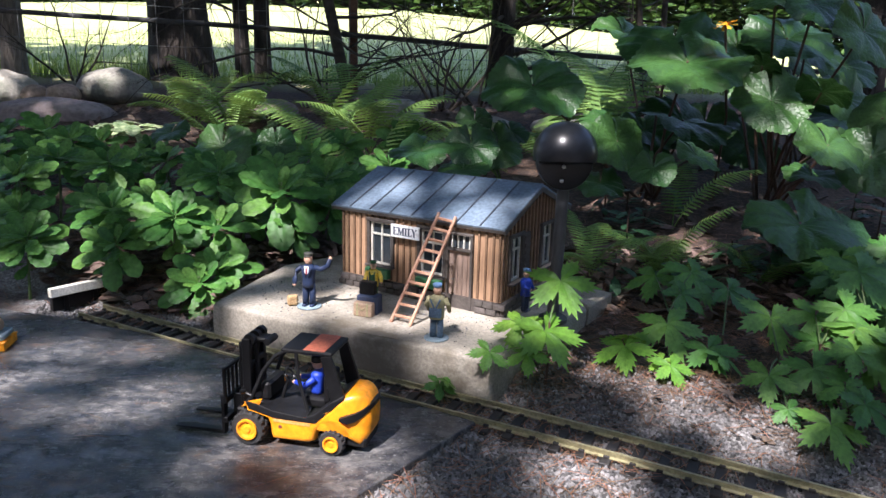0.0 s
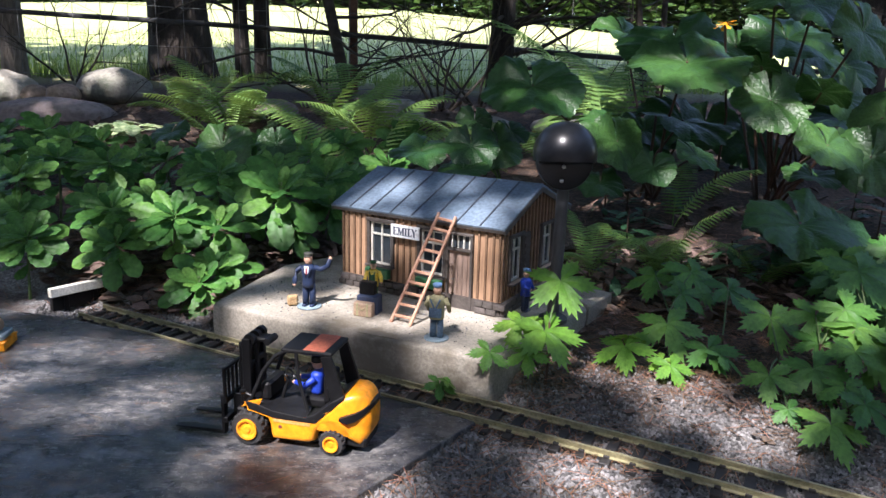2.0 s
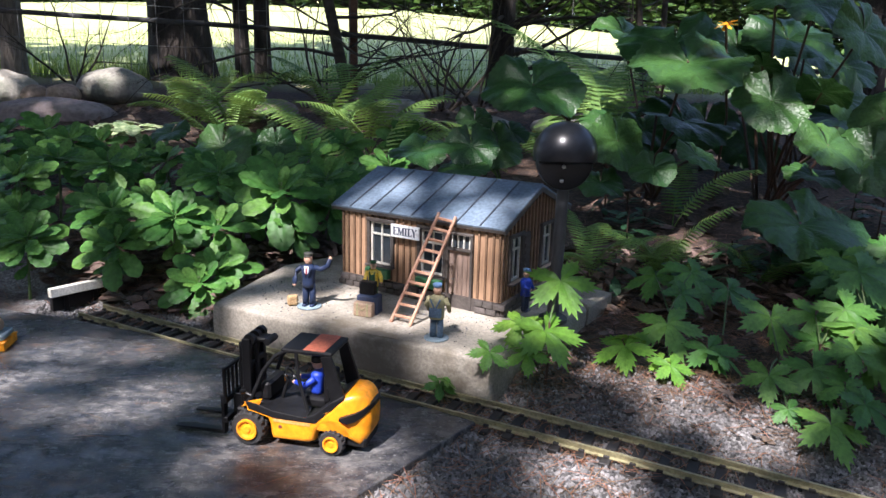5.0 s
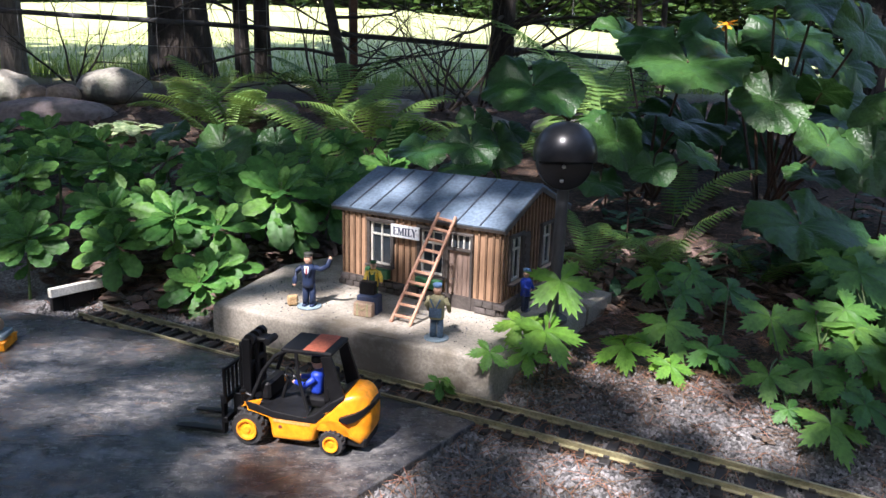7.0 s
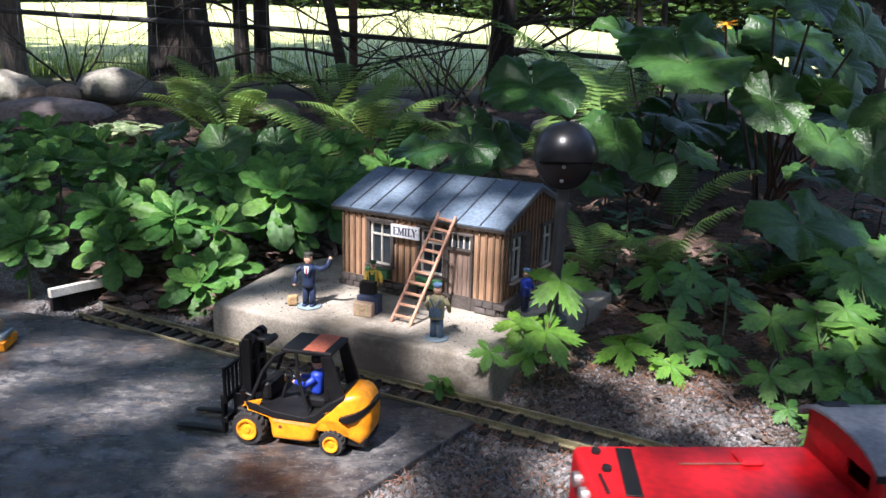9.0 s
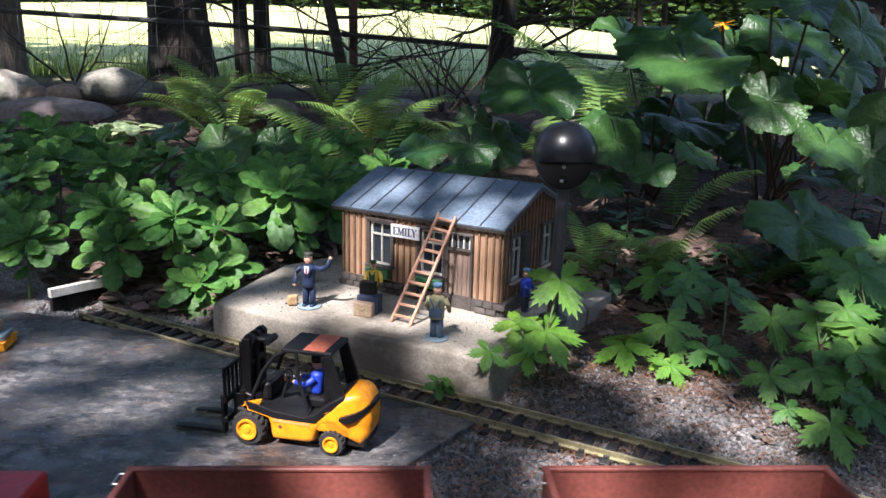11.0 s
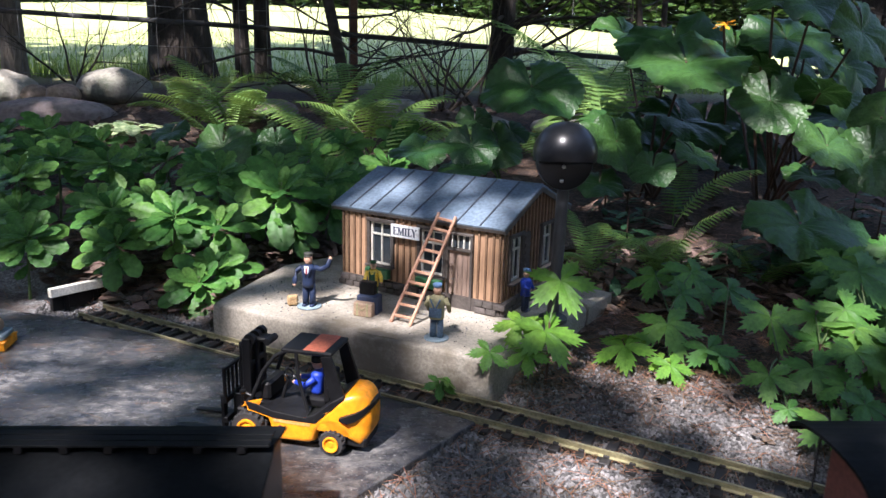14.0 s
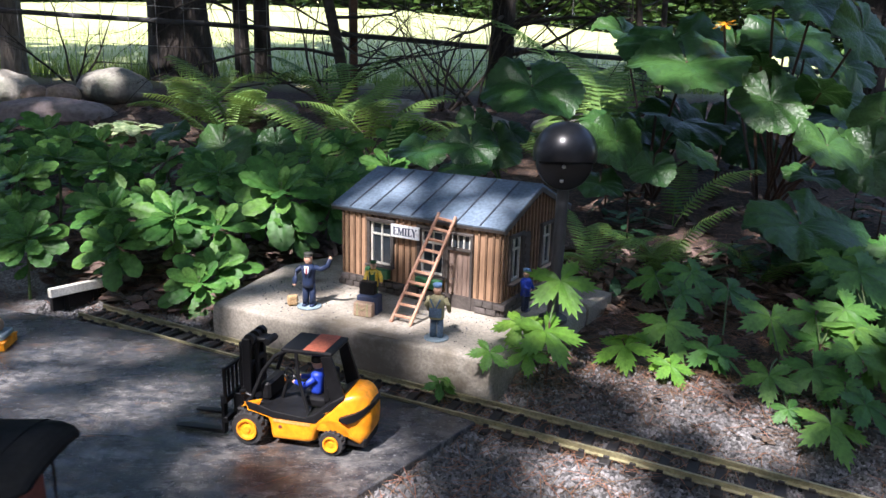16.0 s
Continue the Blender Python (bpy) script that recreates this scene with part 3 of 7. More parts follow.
M_PANE = mat("window_glass", (0.03, 0.04, 0.05), (0.05, 0.06, 0.07), 0.08, 6, 60, 0.0, rough2=0.15)
M_ROOF_SEAM = mat("roof_seam", (0.055, 0.065, 0.085), (0.10, 0.115, 0.14), 0.5, 30, 200, 0.1, metal=0.2)
M_GREENBOX = mat("green_paint", (0.03, 0.13, 0.05), (0.05, 0.19, 0.08), 0.5, 40, 300, 0.05)
make_house()


# ---------------- railway ----------------
def rail_section(bm, pts, m=None):
    """Flat-bottom rail along a line of points."""
    prof = [(-0.0036, 0), (0.0036, 0), (0.0036, 0.0012), (0.0009, 0.0024), (0.0009, 0.0056), (0.0017, 0.0062), (0.0017, 0.0083), (-0.0017, 0.0083),
            (-0.0017, 0.0062), (-0.0009, 0.0056), (-0.0009, 0.0024), (-0.0036, 0.0012)]
    prev = None
    for i, q in enumerate(pts):
        d = (Vector(pts[min(i + 1, len(pts) - 1)]) - Vector(pts[max(i - 1, 0)])).normalized()
        s = Vector((d.y, -d.x, 0)).normalized()
        cur = [bm.verts.new(Vector(q) + s * a + Vector((0, 0, b))) for a, b in prof]
        if prev:
            for k in range(len(prof)):
                j = (k + 1) % len(prof)
                bm.faces.new((prev[k], prev[j], cur[j], cur[k]))
        else:
            bm.faces.new(cur)
        prev = cur
    bm.faces.new(prev[::-1])


def sleeper_mesh():
    bm = BM()
    box(bm, (0, 0, -0.003), (0.0125, 0.082, 0.006), 0.0008)
    for s in (-1, 1):
        for k in (-1, 1):
            box(bm, (0, s * 0.0235 + k * 0.0048, 0.0015), (0.007, 0.0034, 0.004), 0.0006)
    me = bpy.data.meshes.new("sleeper")
    bm.to_mesh(me)
    bm.free()
    me.materials.append(M_SLEEPER)
    return me


SLEEPER = sleeper_mesh()


def make_siding():
    trk = tagged(empty("railway_track"), "weathered brass garden railway siding on black sleepers in gravel", "track")
    ang = math.atan2(TRACK_DIR.y, TRACK_DIR.x)
    a0, a1 = -0.70, 0.56
    bend = lambda s: 0.013 + (0.018 * (s / 0.5) ** 2 if s > 0 else -0.014 * (s / 0.6) ** 2)
    for side in (-1, 1):
        bm = BM()
        pts = []
        for k in range(40):
            s = a0 + (a1 - a0) * k / 39
            q = TRACK_AT + TRACK_DIR * s + TRACK_N * (side * 0.0245 - bend(s) + 0.004)
            pts.append((q.x, q.y, -0.0045))
        rail_section(bm, pts)
        part("rail", bm, M_BRASS, trk, "tarnished brass rail")
    rnd = random.Random(2)
    s = a0 + 0.01
    while s < a1:
        q = TRACK_AT + TRACK_DIR * s + TRACK_N * (0.004 - bend(s))
        share("sleeper", SLEEPER, trk, Matrix.Translation((q.x, q.y, -0.0045 + rnd.uniform(-0.0006, 0.0006))) @ Matrix.Rotation(ang + rnd.uniform(-0.03, 0.03), 4, "Z"))
        s += 0.030
    # buffer stop at the far end
    stop = tagged(empty("buffer_stop", Matrix.Translation((-0.638, 1.215, 0.0)) @ Matrix.Rotation(radians(52), 4, "Z")),
                  "white buffer beam on black supports at the track end", "buffer stop")
    bm = BM()
    box(bm, (0, 0, 0.030), (0.112, 0.012, 0.016), 0.0012)
    rough(bm, 0.0006, 60)
    part("beam", bm, M_WHITE, stop, "chalky white wooden beam")
    bm = BM()
    for s in (-1, 1):
        box(bm, (s * 0.026, 0.010, 0.008), (0.008, 0.010, 0.045), 0.001)
        tube(bm, [(s * 0.026, 0.012, 0.024), (s * 0.026, 0.055, -0.004)], 0.0035, 6)
    box(bm, (0, 0.014, 0.006), (0.098, 0.012, 0.026), 0.001)
    part("support", bm, M_BLACK, stop)


make_siding()


def line_y(x):
    return LINE_Y + LINE_SLOPE * x


def make_line():
    trk = tagged(empty("railway_track"), "brass garden railway main line on black sleepers", "track")
    n = Vector((-LINE_SLOPE, 1, 0)).normalized()
    for side in (-1, 1):
        bm = BM()
        rail_section(bm, [tuple(Vector((x, line_y(x), RAIL_TOP - 0.0083)) + n * side * 0.0245) for x in (-4.6, -2, 0, 2, 4, 8.6)])
        part("rail", bm, M_BRASS, trk)
    verts, faces = [], []
    x = -4.6
    while x < 8.6:
        for dx, dy in ((-0.006, -0.041), (0.006, -0.041), (0.006, 0.041), (-0.006, 0.041)):
            for z in (RAIL_TOP - 0.015, RAIL_TOP - 0.0083):
                verts.append((x + dx, line_y(x) + dy, z))
        b = len(verts) - 8
        faces += [(b + 1, b + 3, b + 5, b + 7), (b, b + 2, b + 3, b + 1), (b + 2, b + 4, b + 5, b + 3), (b + 4, b + 6, b + 7, b + 5), (b + 6, b, b + 1, b + 7)]
        x += 0.030
    me = bpy.data.meshes.new("sleepers")
    me.from_pydata(verts, [], faces)
    me.materials.append(M_SLEEPER)
    ob = new("sleepers", me)
    ob.parent = trk
    ob["kind"] = "stuff"


make_line()


# ---------------- the train; each car stands on its rails at z = 0 and faces -x ----------------
def bogie(parent, x, wheel_r=0.0155):
    b = BM()
    for s in (-1, 1):
        box(b, (x, s * 0.031, wheel_r), (0.068, 0.006, 0.009), 0.0015)
        for q in (-0.022, 0.022):
            box(b, (x + q, s * 0.033, wheel_r - 0.001), (0.012, 0.006, 0.012), 0.0015)
    box(b, (x, 0, wheel_r + 0.003), (0.014, 0.062, 0.008), 0.001)
    bog = part("bogie", b, M_BLACK, parent, "black sprung bogie")
    for q in (-0.022, 0.022):
        b = BM()
        for s in (-1, 1):
            lathe(b, [(0, -0.003), (wheel_r + 0.0025, -0.003), (wheel_r + 0.0025, -0.001), (wheel_r, -0.001), (wheel_r, 0.003), (0, 0.003)][::1], 20,
                  Matrix.Translation((x + q, s * 0.0215, wheel_r)) @ Matrix.Rotation(-s * math.pi / 2, 4, "X"))
        tube(b, [(x + q, -0.02, wheel_r), (x + q, 0.02, wheel_r)], 0.002, 8)
        part("wheelset", b, M_STEEL, bog, "steel wheel pair")


def coupler(parent, x, s):
    b = BM()
    box(b, (x + s * 0.012, 0, 0.021), (0.026, 0.009, 0.007), 0.001)
    box(b, (x + s * 0.025, 0.002, 0.021), (0.006, 0.016, 0.010), 0.0015)
    part("coupler", b, M_BLACK, parent)


def arch_profile(half, z_edge, rise, n=14, over=0.0):
    return [(half * math.cos(math.pi * k / n) * 1.0, z_edge + rise * math.sin(math.pi * k / n)) for k in range(n + 1)]


ALONG = Matrix.Rotation(math.pi / 2, 4, "Z")   # turns a prism's outline across the track


def across(bm, outline, length, x, bevel=0.0):
    """A body of that outline (y, z), length along the track, centred on x."""
    prism(bm, outline, length, bevel, Matrix.Translation((x, 0, 0)) @ Matrix.Rotation(math.pi / 2, 4, "Z"))


def make_loco():
    # nose at x = 0, tail at x = 0.455
    lo = tagged(empty("toy_locomotive"), "red toy diesel switcher with grey cab roof", "locomotive")
    bm = BM()
    hood = [(-0.046, 0.040), (0.046, 0.040), (0.046, 0.118), (0.040, 0.127), (-0.040, 0.127), (-0.046, 0.118)]
    across(bm, hood, 0.215, 0.1095, 0.005)
    h = part("hood", bm, M_RED, lo, "glossy red engine hood")
    bm = BM()
    box(bm, (0, 0, 0), (0.014, 0.074, 0.0016), 0.0003, Matrix.Translation((0.040, -0.001, 0.1275)) @ Matrix.Rotation(radians(-9), 4, "Z"))
    part("grille", bm, M_BLACK, h, "black hood grille")
    bm = BM()
    for x, y in ((0.020, 0.030), (0.022, 0.002)):
        tube(bm, [(x, y, 0.126), (x, y, 0.1305)], 0.0042, 12)
    part("vent", bm, M_BLACK, h)
    bm = BM()
    box(bm, (0.115, 0.010, 0.1278), (0.058, 0.0016, 0.002), 0.0004)
    part("handrail", bm, M_OXIDE, h)
    bm = BM()
    box(bm, (0.150, 0.018, 0.1290), (0.020, 0.024, 0.005), 0.002)
    part("hatch", bm, M_RED, h)
    bm = BM()
    for y in (-0.012, 0.012):
        tube(bm, [(0.003, y, 0.112), (-0.003, y, 0.112)], 0.007, 16)
    part("headlight", bm, M_STEEL, h, "pale round headlight")
    bm = BM()
    box(bm, (0.014, -0.020, 0.128), (0.003, 0.028, 0.002), 0.0005)
    part("handle", bm, M_BLACK, h)
    # cab
    x0, x1 = 0.222, 0.385
    bm = BM()
    zt = 0.156
    for s in (-1, 1):
        y = s * 0.0515
        for a, b, c, d in ((x0, x1, 0.040, 0.105), (x0, x1, 0.146, zt), (x0, x0 + 0.018, 0.105, 0.146), (x0 + 0.062, x0 + 0.078, 0.105, 0.146), (x1 - 0.058, x1, 0.105, 0.146)):
            box(bm, ((a + b) / 2, y, (c + d) / 2), (b - a, 0.003, d - c))
    for x in (x0, x1):
        box(bm, (x, 0, 0.085), (0.003, 0.106, 0.09))
        box(bm, (x, 0, 0.151), (0.003, 0.106, 0.010))
        for y, w in (((0.022, 0.060), (-0.046, 0.012)) if x == x0 else ((-0.045, 0.014), (0, 0.014), (0.045, 0.014))):
            box(bm, (x, y, 0.138), (0.003, w, 0.018))
        across(bm, [(0.052, zt), *arch_profile(0.052, zt, 0.013)[1:-1], (-0.052, zt)], 0.003, x)
    cabp = part("cab", bm, M_RED, lo, "red cab with cream window frames")
    bm = BM()
    for s in (-1, 1):
        for a, b in ((x0 + 0.018, x0 + 0.062), (x0 + 0.078, x1 - 0.058)):
            y = s * 0.0535
            for q in (a, b, (a + b) / 2):
                box(bm, (q, y, 0.1255), (0.0022, 0.003, 0.043), 0.0004)
            for z in (0.105, 0.146):
                box(bm, ((a + b) / 2, y, z), (b - a, 0.003, 0.0022), 0.0004)
    part("window_frame", bm, M_WHITE, cabp, "cream window frame")
    bm = BM()
    for s in (-1, 1):
        box(bm, (x0 + 0.040, s * 0.0505, 0.1255), (0.044, 0.001, 0.041))
        box(bm, ((x0 + 0.078 + x1 - 0.058) / 2, s * 0.0505, 0.1255), (x1 - x0 - 0.136, 0.001, 0.041))
    part("pane", bm, M_PANE, cabp)
    bm = BM()
    out = arch_profile(0.058, zt - 0.001, 0.0175, 18)
    inn = [(y * 0.96, z - 0.003) for y, z in out][::-1]
    across(bm, out + inn, x1 - x0 + 0.018, (x0 + x1) / 2)
    roof = part("roof", bm, M_GREY_ROOF, lo, "pale grey arched cab roof", smooth=False)
    for s in (-1, 1):
        bm = BM()
        box(bm, ((x0 + x1) / 2, s * 0.0575, zt - 0.002), (x1 - x0 + 0.018, 0.002, 0.006))
        part("gutter", bm, M_BLACK, roof)
    bm = BM()
    for x in (x0 + 0.012, x1 - 0.016):
        box(bm, (x, 0.040, zt + 0.0115), (0.024, 0.012, 0.004), 0.001, None)
    part("roof_vent", bm, M_BLACK, roof)
    # short rear hood and running gear
    bm = BM()
    across(bm, [(y, min(z, 0.100)) for y, z in hood], 0.066, 0.420, 0.004)
    part("rear_hood", bm, M_RED, lo)
    bm = BM()
    box(bm, (0.228, 0, 0.036), (0.462, 0.104, 0.008), 0.0015)
    box(bm, (-0.004, 0, 0.030), (0.006, 0.104, 0.022), 0.001)
    box(bm, (0.459, 0, 0.030), (0.006, 0.104, 0.022), 0.001)
    part("frame_deck", bm, M_BLACK, lo)
    for x in (0.085, 0.370):
        bogie(lo, x, 0.017)
    coupler(lo, -0.006, -1)
    coupler(lo, 0.461, 1)
    return lo


def make_gondola():
    go = tagged(empty("toy_gondola"), "oxide brown open toy gondola wagon, empty", "wagon", "wagons of the toy train")
    L = 0.266
    for name, x, y, sx, sy in (("side_panel", L / 2, 0.051, L, 0.004), ("side_panel", L / 2, -0.051, L, 0.004), ("end_panel", 0.002, 0, 0.004, 0.098), ("end_panel", L - 0.002, 0, 0.004, 0.098)):
        bm = BM()
        box(bm, (x, y, 0.0665), (sx, sy, 0.064), 0.0006)
        if sx > 0.1:
            box(bm, (x, y, 0.0985), (L + 0.004, 0.0062, 0.004), 0.001)
        else:
            box(bm, (x, y, 0.0985), (0.0062, 0.1, 0.004), 0.001)
        panel = part(name, bm, M_OXIDE, go)
        for k in range(9 if sx > 0.1 else 0):
            bm = BM()
            box(bm, (0.012 + k * (L - 0.024) / 8, y + (0.0035 if y > 0 else -0.0035), 0.0655), (0.005, 0.003, 0.060), 0.0006)
            part("rib", bm, M_OXIDE, panel)
    bm = BM()
    box(bm, (L / 2, 0, 0.034), (L, 0.104, 0.007), 0.001)
    part("floor_deck", bm, M_OXIDE, go)
    bm = BM()
    for s in (-1, 1):
        for k in range(4):
            tube(bm, [(-0.002, s * 0.036 - 0.008, 0.05 + k * 0.016), (-0.006, s * 0.036 - 0.008, 0.05 + k * 0.016), (-0.006, s * 0.036 + 0.008, 0.05 + k * 0.016), (-0.002, s * 0.036 + 0.008, 0.05 + k * 0.016)], 0.0009, 6)
    part("grab_iron", bm, M_STEEL, go)
    for x in (0.055, L - 0.055):
        bogie(go, x)
    coupler(go, -0.002, -1)
    coupler(go, L + 0.002, 1)
    return go


def make_tank():
    ta = tagged(empty("toy_tank_wagon"), "black toy tank wagon with four white bands", "wagon", "wagons of the toy train")
    L, r, zc = 0.283, 0.042, 0.078
    bm = BM()
    lathe(bm, [(0, 0), (r * 0.62, 0.002), (r * 0.9, 0.008), (r, 0.018), (r, L - 0.018), (r * 0.9, L - 0.008), (r * 0.62, L - 0.002), (0, L)], 40,
          Matrix.Translation((0, 0, zc)) @ Matrix.Rotation(math.pi / 2, 4, "Y"))
    tank = part("tank", bm, M_TANK, ta, "satin black tank barrel", smooth=True)
    for k in range(4):
        x = 0.042 + 0.0655 * k
        bm = BM()
        lathe(bm, [(r + 0.0002, -0.0022), (r + 0.0014, -0.0018), (r + 0.0014, 0.0018), (r + 0.0002, 0.0022)], 40,
              Matrix.Translation((x, 0, zc)) @ Matrix.Rotation(math.pi / 2, 4, "Y"))
        part("band", bm, M_WHITE, tank, "dull white band")
    bm = BM()
    box(bm, (L / 2, 0, 0.030), (L + 0.006, 0.050, 0.008), 0.001)
    for x in (0.04, L - 0.04):
        box(bm, (x, 0, 0.040), (0.016, 0.060, 0.020), 0.002)
    part("underframe", bm, M_BLACK, ta)
    bm = BM()
    tube(bm, [(-0.004, 0.046, 0.046), (-0.004, 0.046, 0.060), (0.012, 0.046, 0.060)], 0.004, 8)
    part("brake_wheel", bm, M_STEEL, ta)
    for x in (0.055, L - 0.055):
        bogie(ta, x)
    coupler(ta, -0.002, -1)
    coupler(ta, L + 0.002, 1)
    return ta


def make_boxcar():
    bo = tagged(empty("toy_boxcar"), "toy boxcar with pale blue ends and black ridged roof", "wagon", "wagons of the toy train")
    L, z = 0.418, 0.136
    pent = [(-0.049, 0.036), (0.049, 0.036), (0.049, z), (0, z + 0.012), (-0.049, z)]
    bm = BM()
    across(bm, pent, L - 0.012, L / 2)
    body = part("body", bm, M_ICE, bo, "pale blue grey body")
    for x in (0.003, L - 0.003):
        bm = BM()
        across(bm, [(y * 1.02, q) for y, q in pent], 0.005, x)
        # shade is put into the rear end's colour; only the front keeps the pale blue
        part("end_panel", bm, M_ICE if x < 0.1 else M_TANK, body, "pale blue end" if x < 0.1 else "end coloured black for its shade")
    bm = BM()
    for s in (-1, 1):
        box(bm, (L / 2, s * 0.0505, 0.088), (0.085, 0.003, 0.090), 0.0006)
    part("sliding_door", bm, M_ICE, body)
    for s in (-1, 1):
        bm = BM()
        a = math.atan2(0.012, 0.052)
        m = Matrix.Translation((L / 2, 0, z + 0.0135)) @ (Matrix.Rotation(math.pi, 4, "Z") if s > 0 else Matrix.Identity(4)) @ Matrix.Rotation(a, 4, "X")
        box(bm, (0, -0.0285, 0), (L + 0.008, 0.057, 0.003), 0.0005, m)
        roof = part("roof", bm, M_CARROOF, bo, "dusty black roof")
    for k, y in enumerate((-0.009, 0.0, 0.009)):
        bm = BM()
        box(bm, (L / 2, y, z + 0.0205), (L + 0.004, 0.0078, 0.0022), 0.0005)
        part("running_board", bm, M_CARROOF, bo)
    bm = BM()
    for k in range(12):
        box(bm, (0.02 + k * (L - 0.04) / 11, 0, z + 0.0175), (0.006, 0.026, 0.006))
    part("board_support", bm, M_BLACK, bo)
    for y in (0.030, -0.030):
        for q in range(4):
            bm = BM()
            zz = 0.062 + q * 0.018
            tube(bm, [(-0.001, y - 0.009, zz + 0.003), (-0.007, y - 0.008, zz), (-0.008, y + 0.004, zz), (-0.001, y + 0.009, zz + 0.002)], 0.0012, 6)
            part("grab_iron", bm, M_BLACK, body, "black wire grab iron")
    bm = BM()
    box(bm, (L / 2, 0, 0.032), (L, 0.09, 0.008), 0.001)
    part("underframe", bm, M_BLACK, bo)
    for x in (0.06, L - 0.06):
        bogie(bo, x)
    coupler(bo, -0.002, -1)
    coupler(bo, L + 0.002, 1)
    return bo


def make_caboose():
    ca = tagged(empty("toy_caboose"), "dark red toy brake van with sooty black arched roof", "wagon", "wagons of the toy train")
    L, z = 0.312, 0.137
    bm = BM()
    out = [(-0.046, 0.036), (0.046, 0.036), (0.046, z), *[(0.046 * math.cos(math.pi * k / 10), z + 0.012 * math.sin(math.pi * k / 10)) for k in range(1, 10)], (-0.046, z)]
    across(bm, out, L - 0.07, L / 2)
    body = part("body", bm, M_OXIDE, ca, "dark red body")
    bm = BM()
    for s in (-1, 1):
        for k in range(3):
            box(bm, (L / 2 - 0.07 + 0.07 * k, s * 0.0465, 0.098), (0.026, 0.002, 0.034), 0.0005)
    part("window", bm, M_PANE, body)
    bm = BM()
    n = 14
    prof = [(0.062 * math.cos(math.pi * k / n), z + 0.0175 * math.sin(math.pi * k / n)) for k in range(n + 1)]
    inn = [(y * 0.97, q - 0.003) for y, q in prof][::-1]
    across(bm, prof + inn, L - 0.03, L / 2 - 0.015)
    # rounded-down rear end of the roof
    rows = []
    for i in range(7):
        t = i / 6 * math.pi / 2
        x, k = L - 0.030 + 0.032 * math.sin(t), math.cos(t)
        rows.append([bm.verts.new((x, y * (0.62 + 0.38 * k), z - 0.001 + (q - z) * (0.2 + 0.8 * k))) for y, q in prof])
    for a, b in zip(rows, rows[1:]):
        for k in range(n):
            bm.faces.new((a[k], a[k + 1], b[k + 1], b[k]))
    bmesh.ops.recalc_face_normals(bm, faces=bm.faces)
    roof = part("roof", bm, M_CARROOF, ca, "sooty black arched roof")
    bm = BM()
    tube(bm, [(0.254, -0.018, z + 0.010), (0.254, -0.018, z + 0.034)], 0.0075, 16)
    tube(bm, [(0.254, -0.018, z + 0.027), (0.254, -0.018, z + 0.030)], 0.0088, 16)
    lathe(bm, [(0.013, 0), (0.009, 0.004), (0.0065, 0.006)], 16, Matrix.Translation((0.254, -0.018, z + 0.0155)))
    part("stovepipe", bm, M_BLACK, roof, "short black stovepipe")
    bm = BM()
    box(bm, (L / 2, 0, 0.033), (L, 0.092, 0.007), 0.001)
    part("deck", bm, M_BLACK, ca)
    bm = BM()
    for x in (0.020, L - 0.024):
        for y in (-0.042, 0.042, -0.016, 0.016):
            tube(bm, [(x, y, 0.036), (x, y, 0.075 if abs(y) < 0.03 else z)], 0.0012, 6)
        tube(bm, [(x, -0.042, 0.075), (x, 0.042, 0.075)], 0.0014, 6)
    part("railing", bm, M_BLACK, ca)
    for x in (0.06, L - 0.06):
        bogie(ca, x)
    coupler(ca, -0.002, -1)
    coupler(ca, L + 0.002, 1)
    return ca


TRAIN = []      # thing, place of its front end along the line at 9.2 s
TRAIN.append((make_loco(), 0.029))
GONDOLA = make_gondola()
TRAIN.append((GONDOLA, 0.5485))
TRAIN.append((copy_thing(GONDOLA, Matrix.Identity(4)), 0.9185))
TRAIN.append((make_tank(), 1.293))
TRAIN.append((make_boxcar(), 1.638))
TRAIN.append((make_caboose(), 2.519))


def run(t):
    """How far the train has gone since 9.2 s."""
    return 0.455 * (t - 9.2) if t < 12.6 else 0.455 * 3.4 + 0.455 * (t - 12.6) + 0.0038 * (t - 12.6) ** 2


def train_pose(at, t):
    x = at - run(t)
    return pose(x, line_y(x), RAIL_TOP, 0, 0, math.degrees(math.atan(LINE_SLOPE)))


def motions():
    for thing, at in TRAIN:
        walk(thing, [(t, train_pose(at, t)) for t in (0, 2, 4, 6, 8, 9, 10, 11, 12, 13, 14, 15, 16)])
    for thing, (x, y, z) in SWAYING:
        walk(thing, [(t, pose(x, y, z, 0, lean, 0)) for t, lean in ((0, 0), (1.5, -0.15), (2.6, 0.1), (3.5, 0.6), (4.2, 0.3), (6.5, 0.1), (8.0, 0.15), (9.2, 0), (11.4, -0.9), (12.4, -0.5), (13.4, -0.4), (14.5, -0.6), (16, -0.35))])


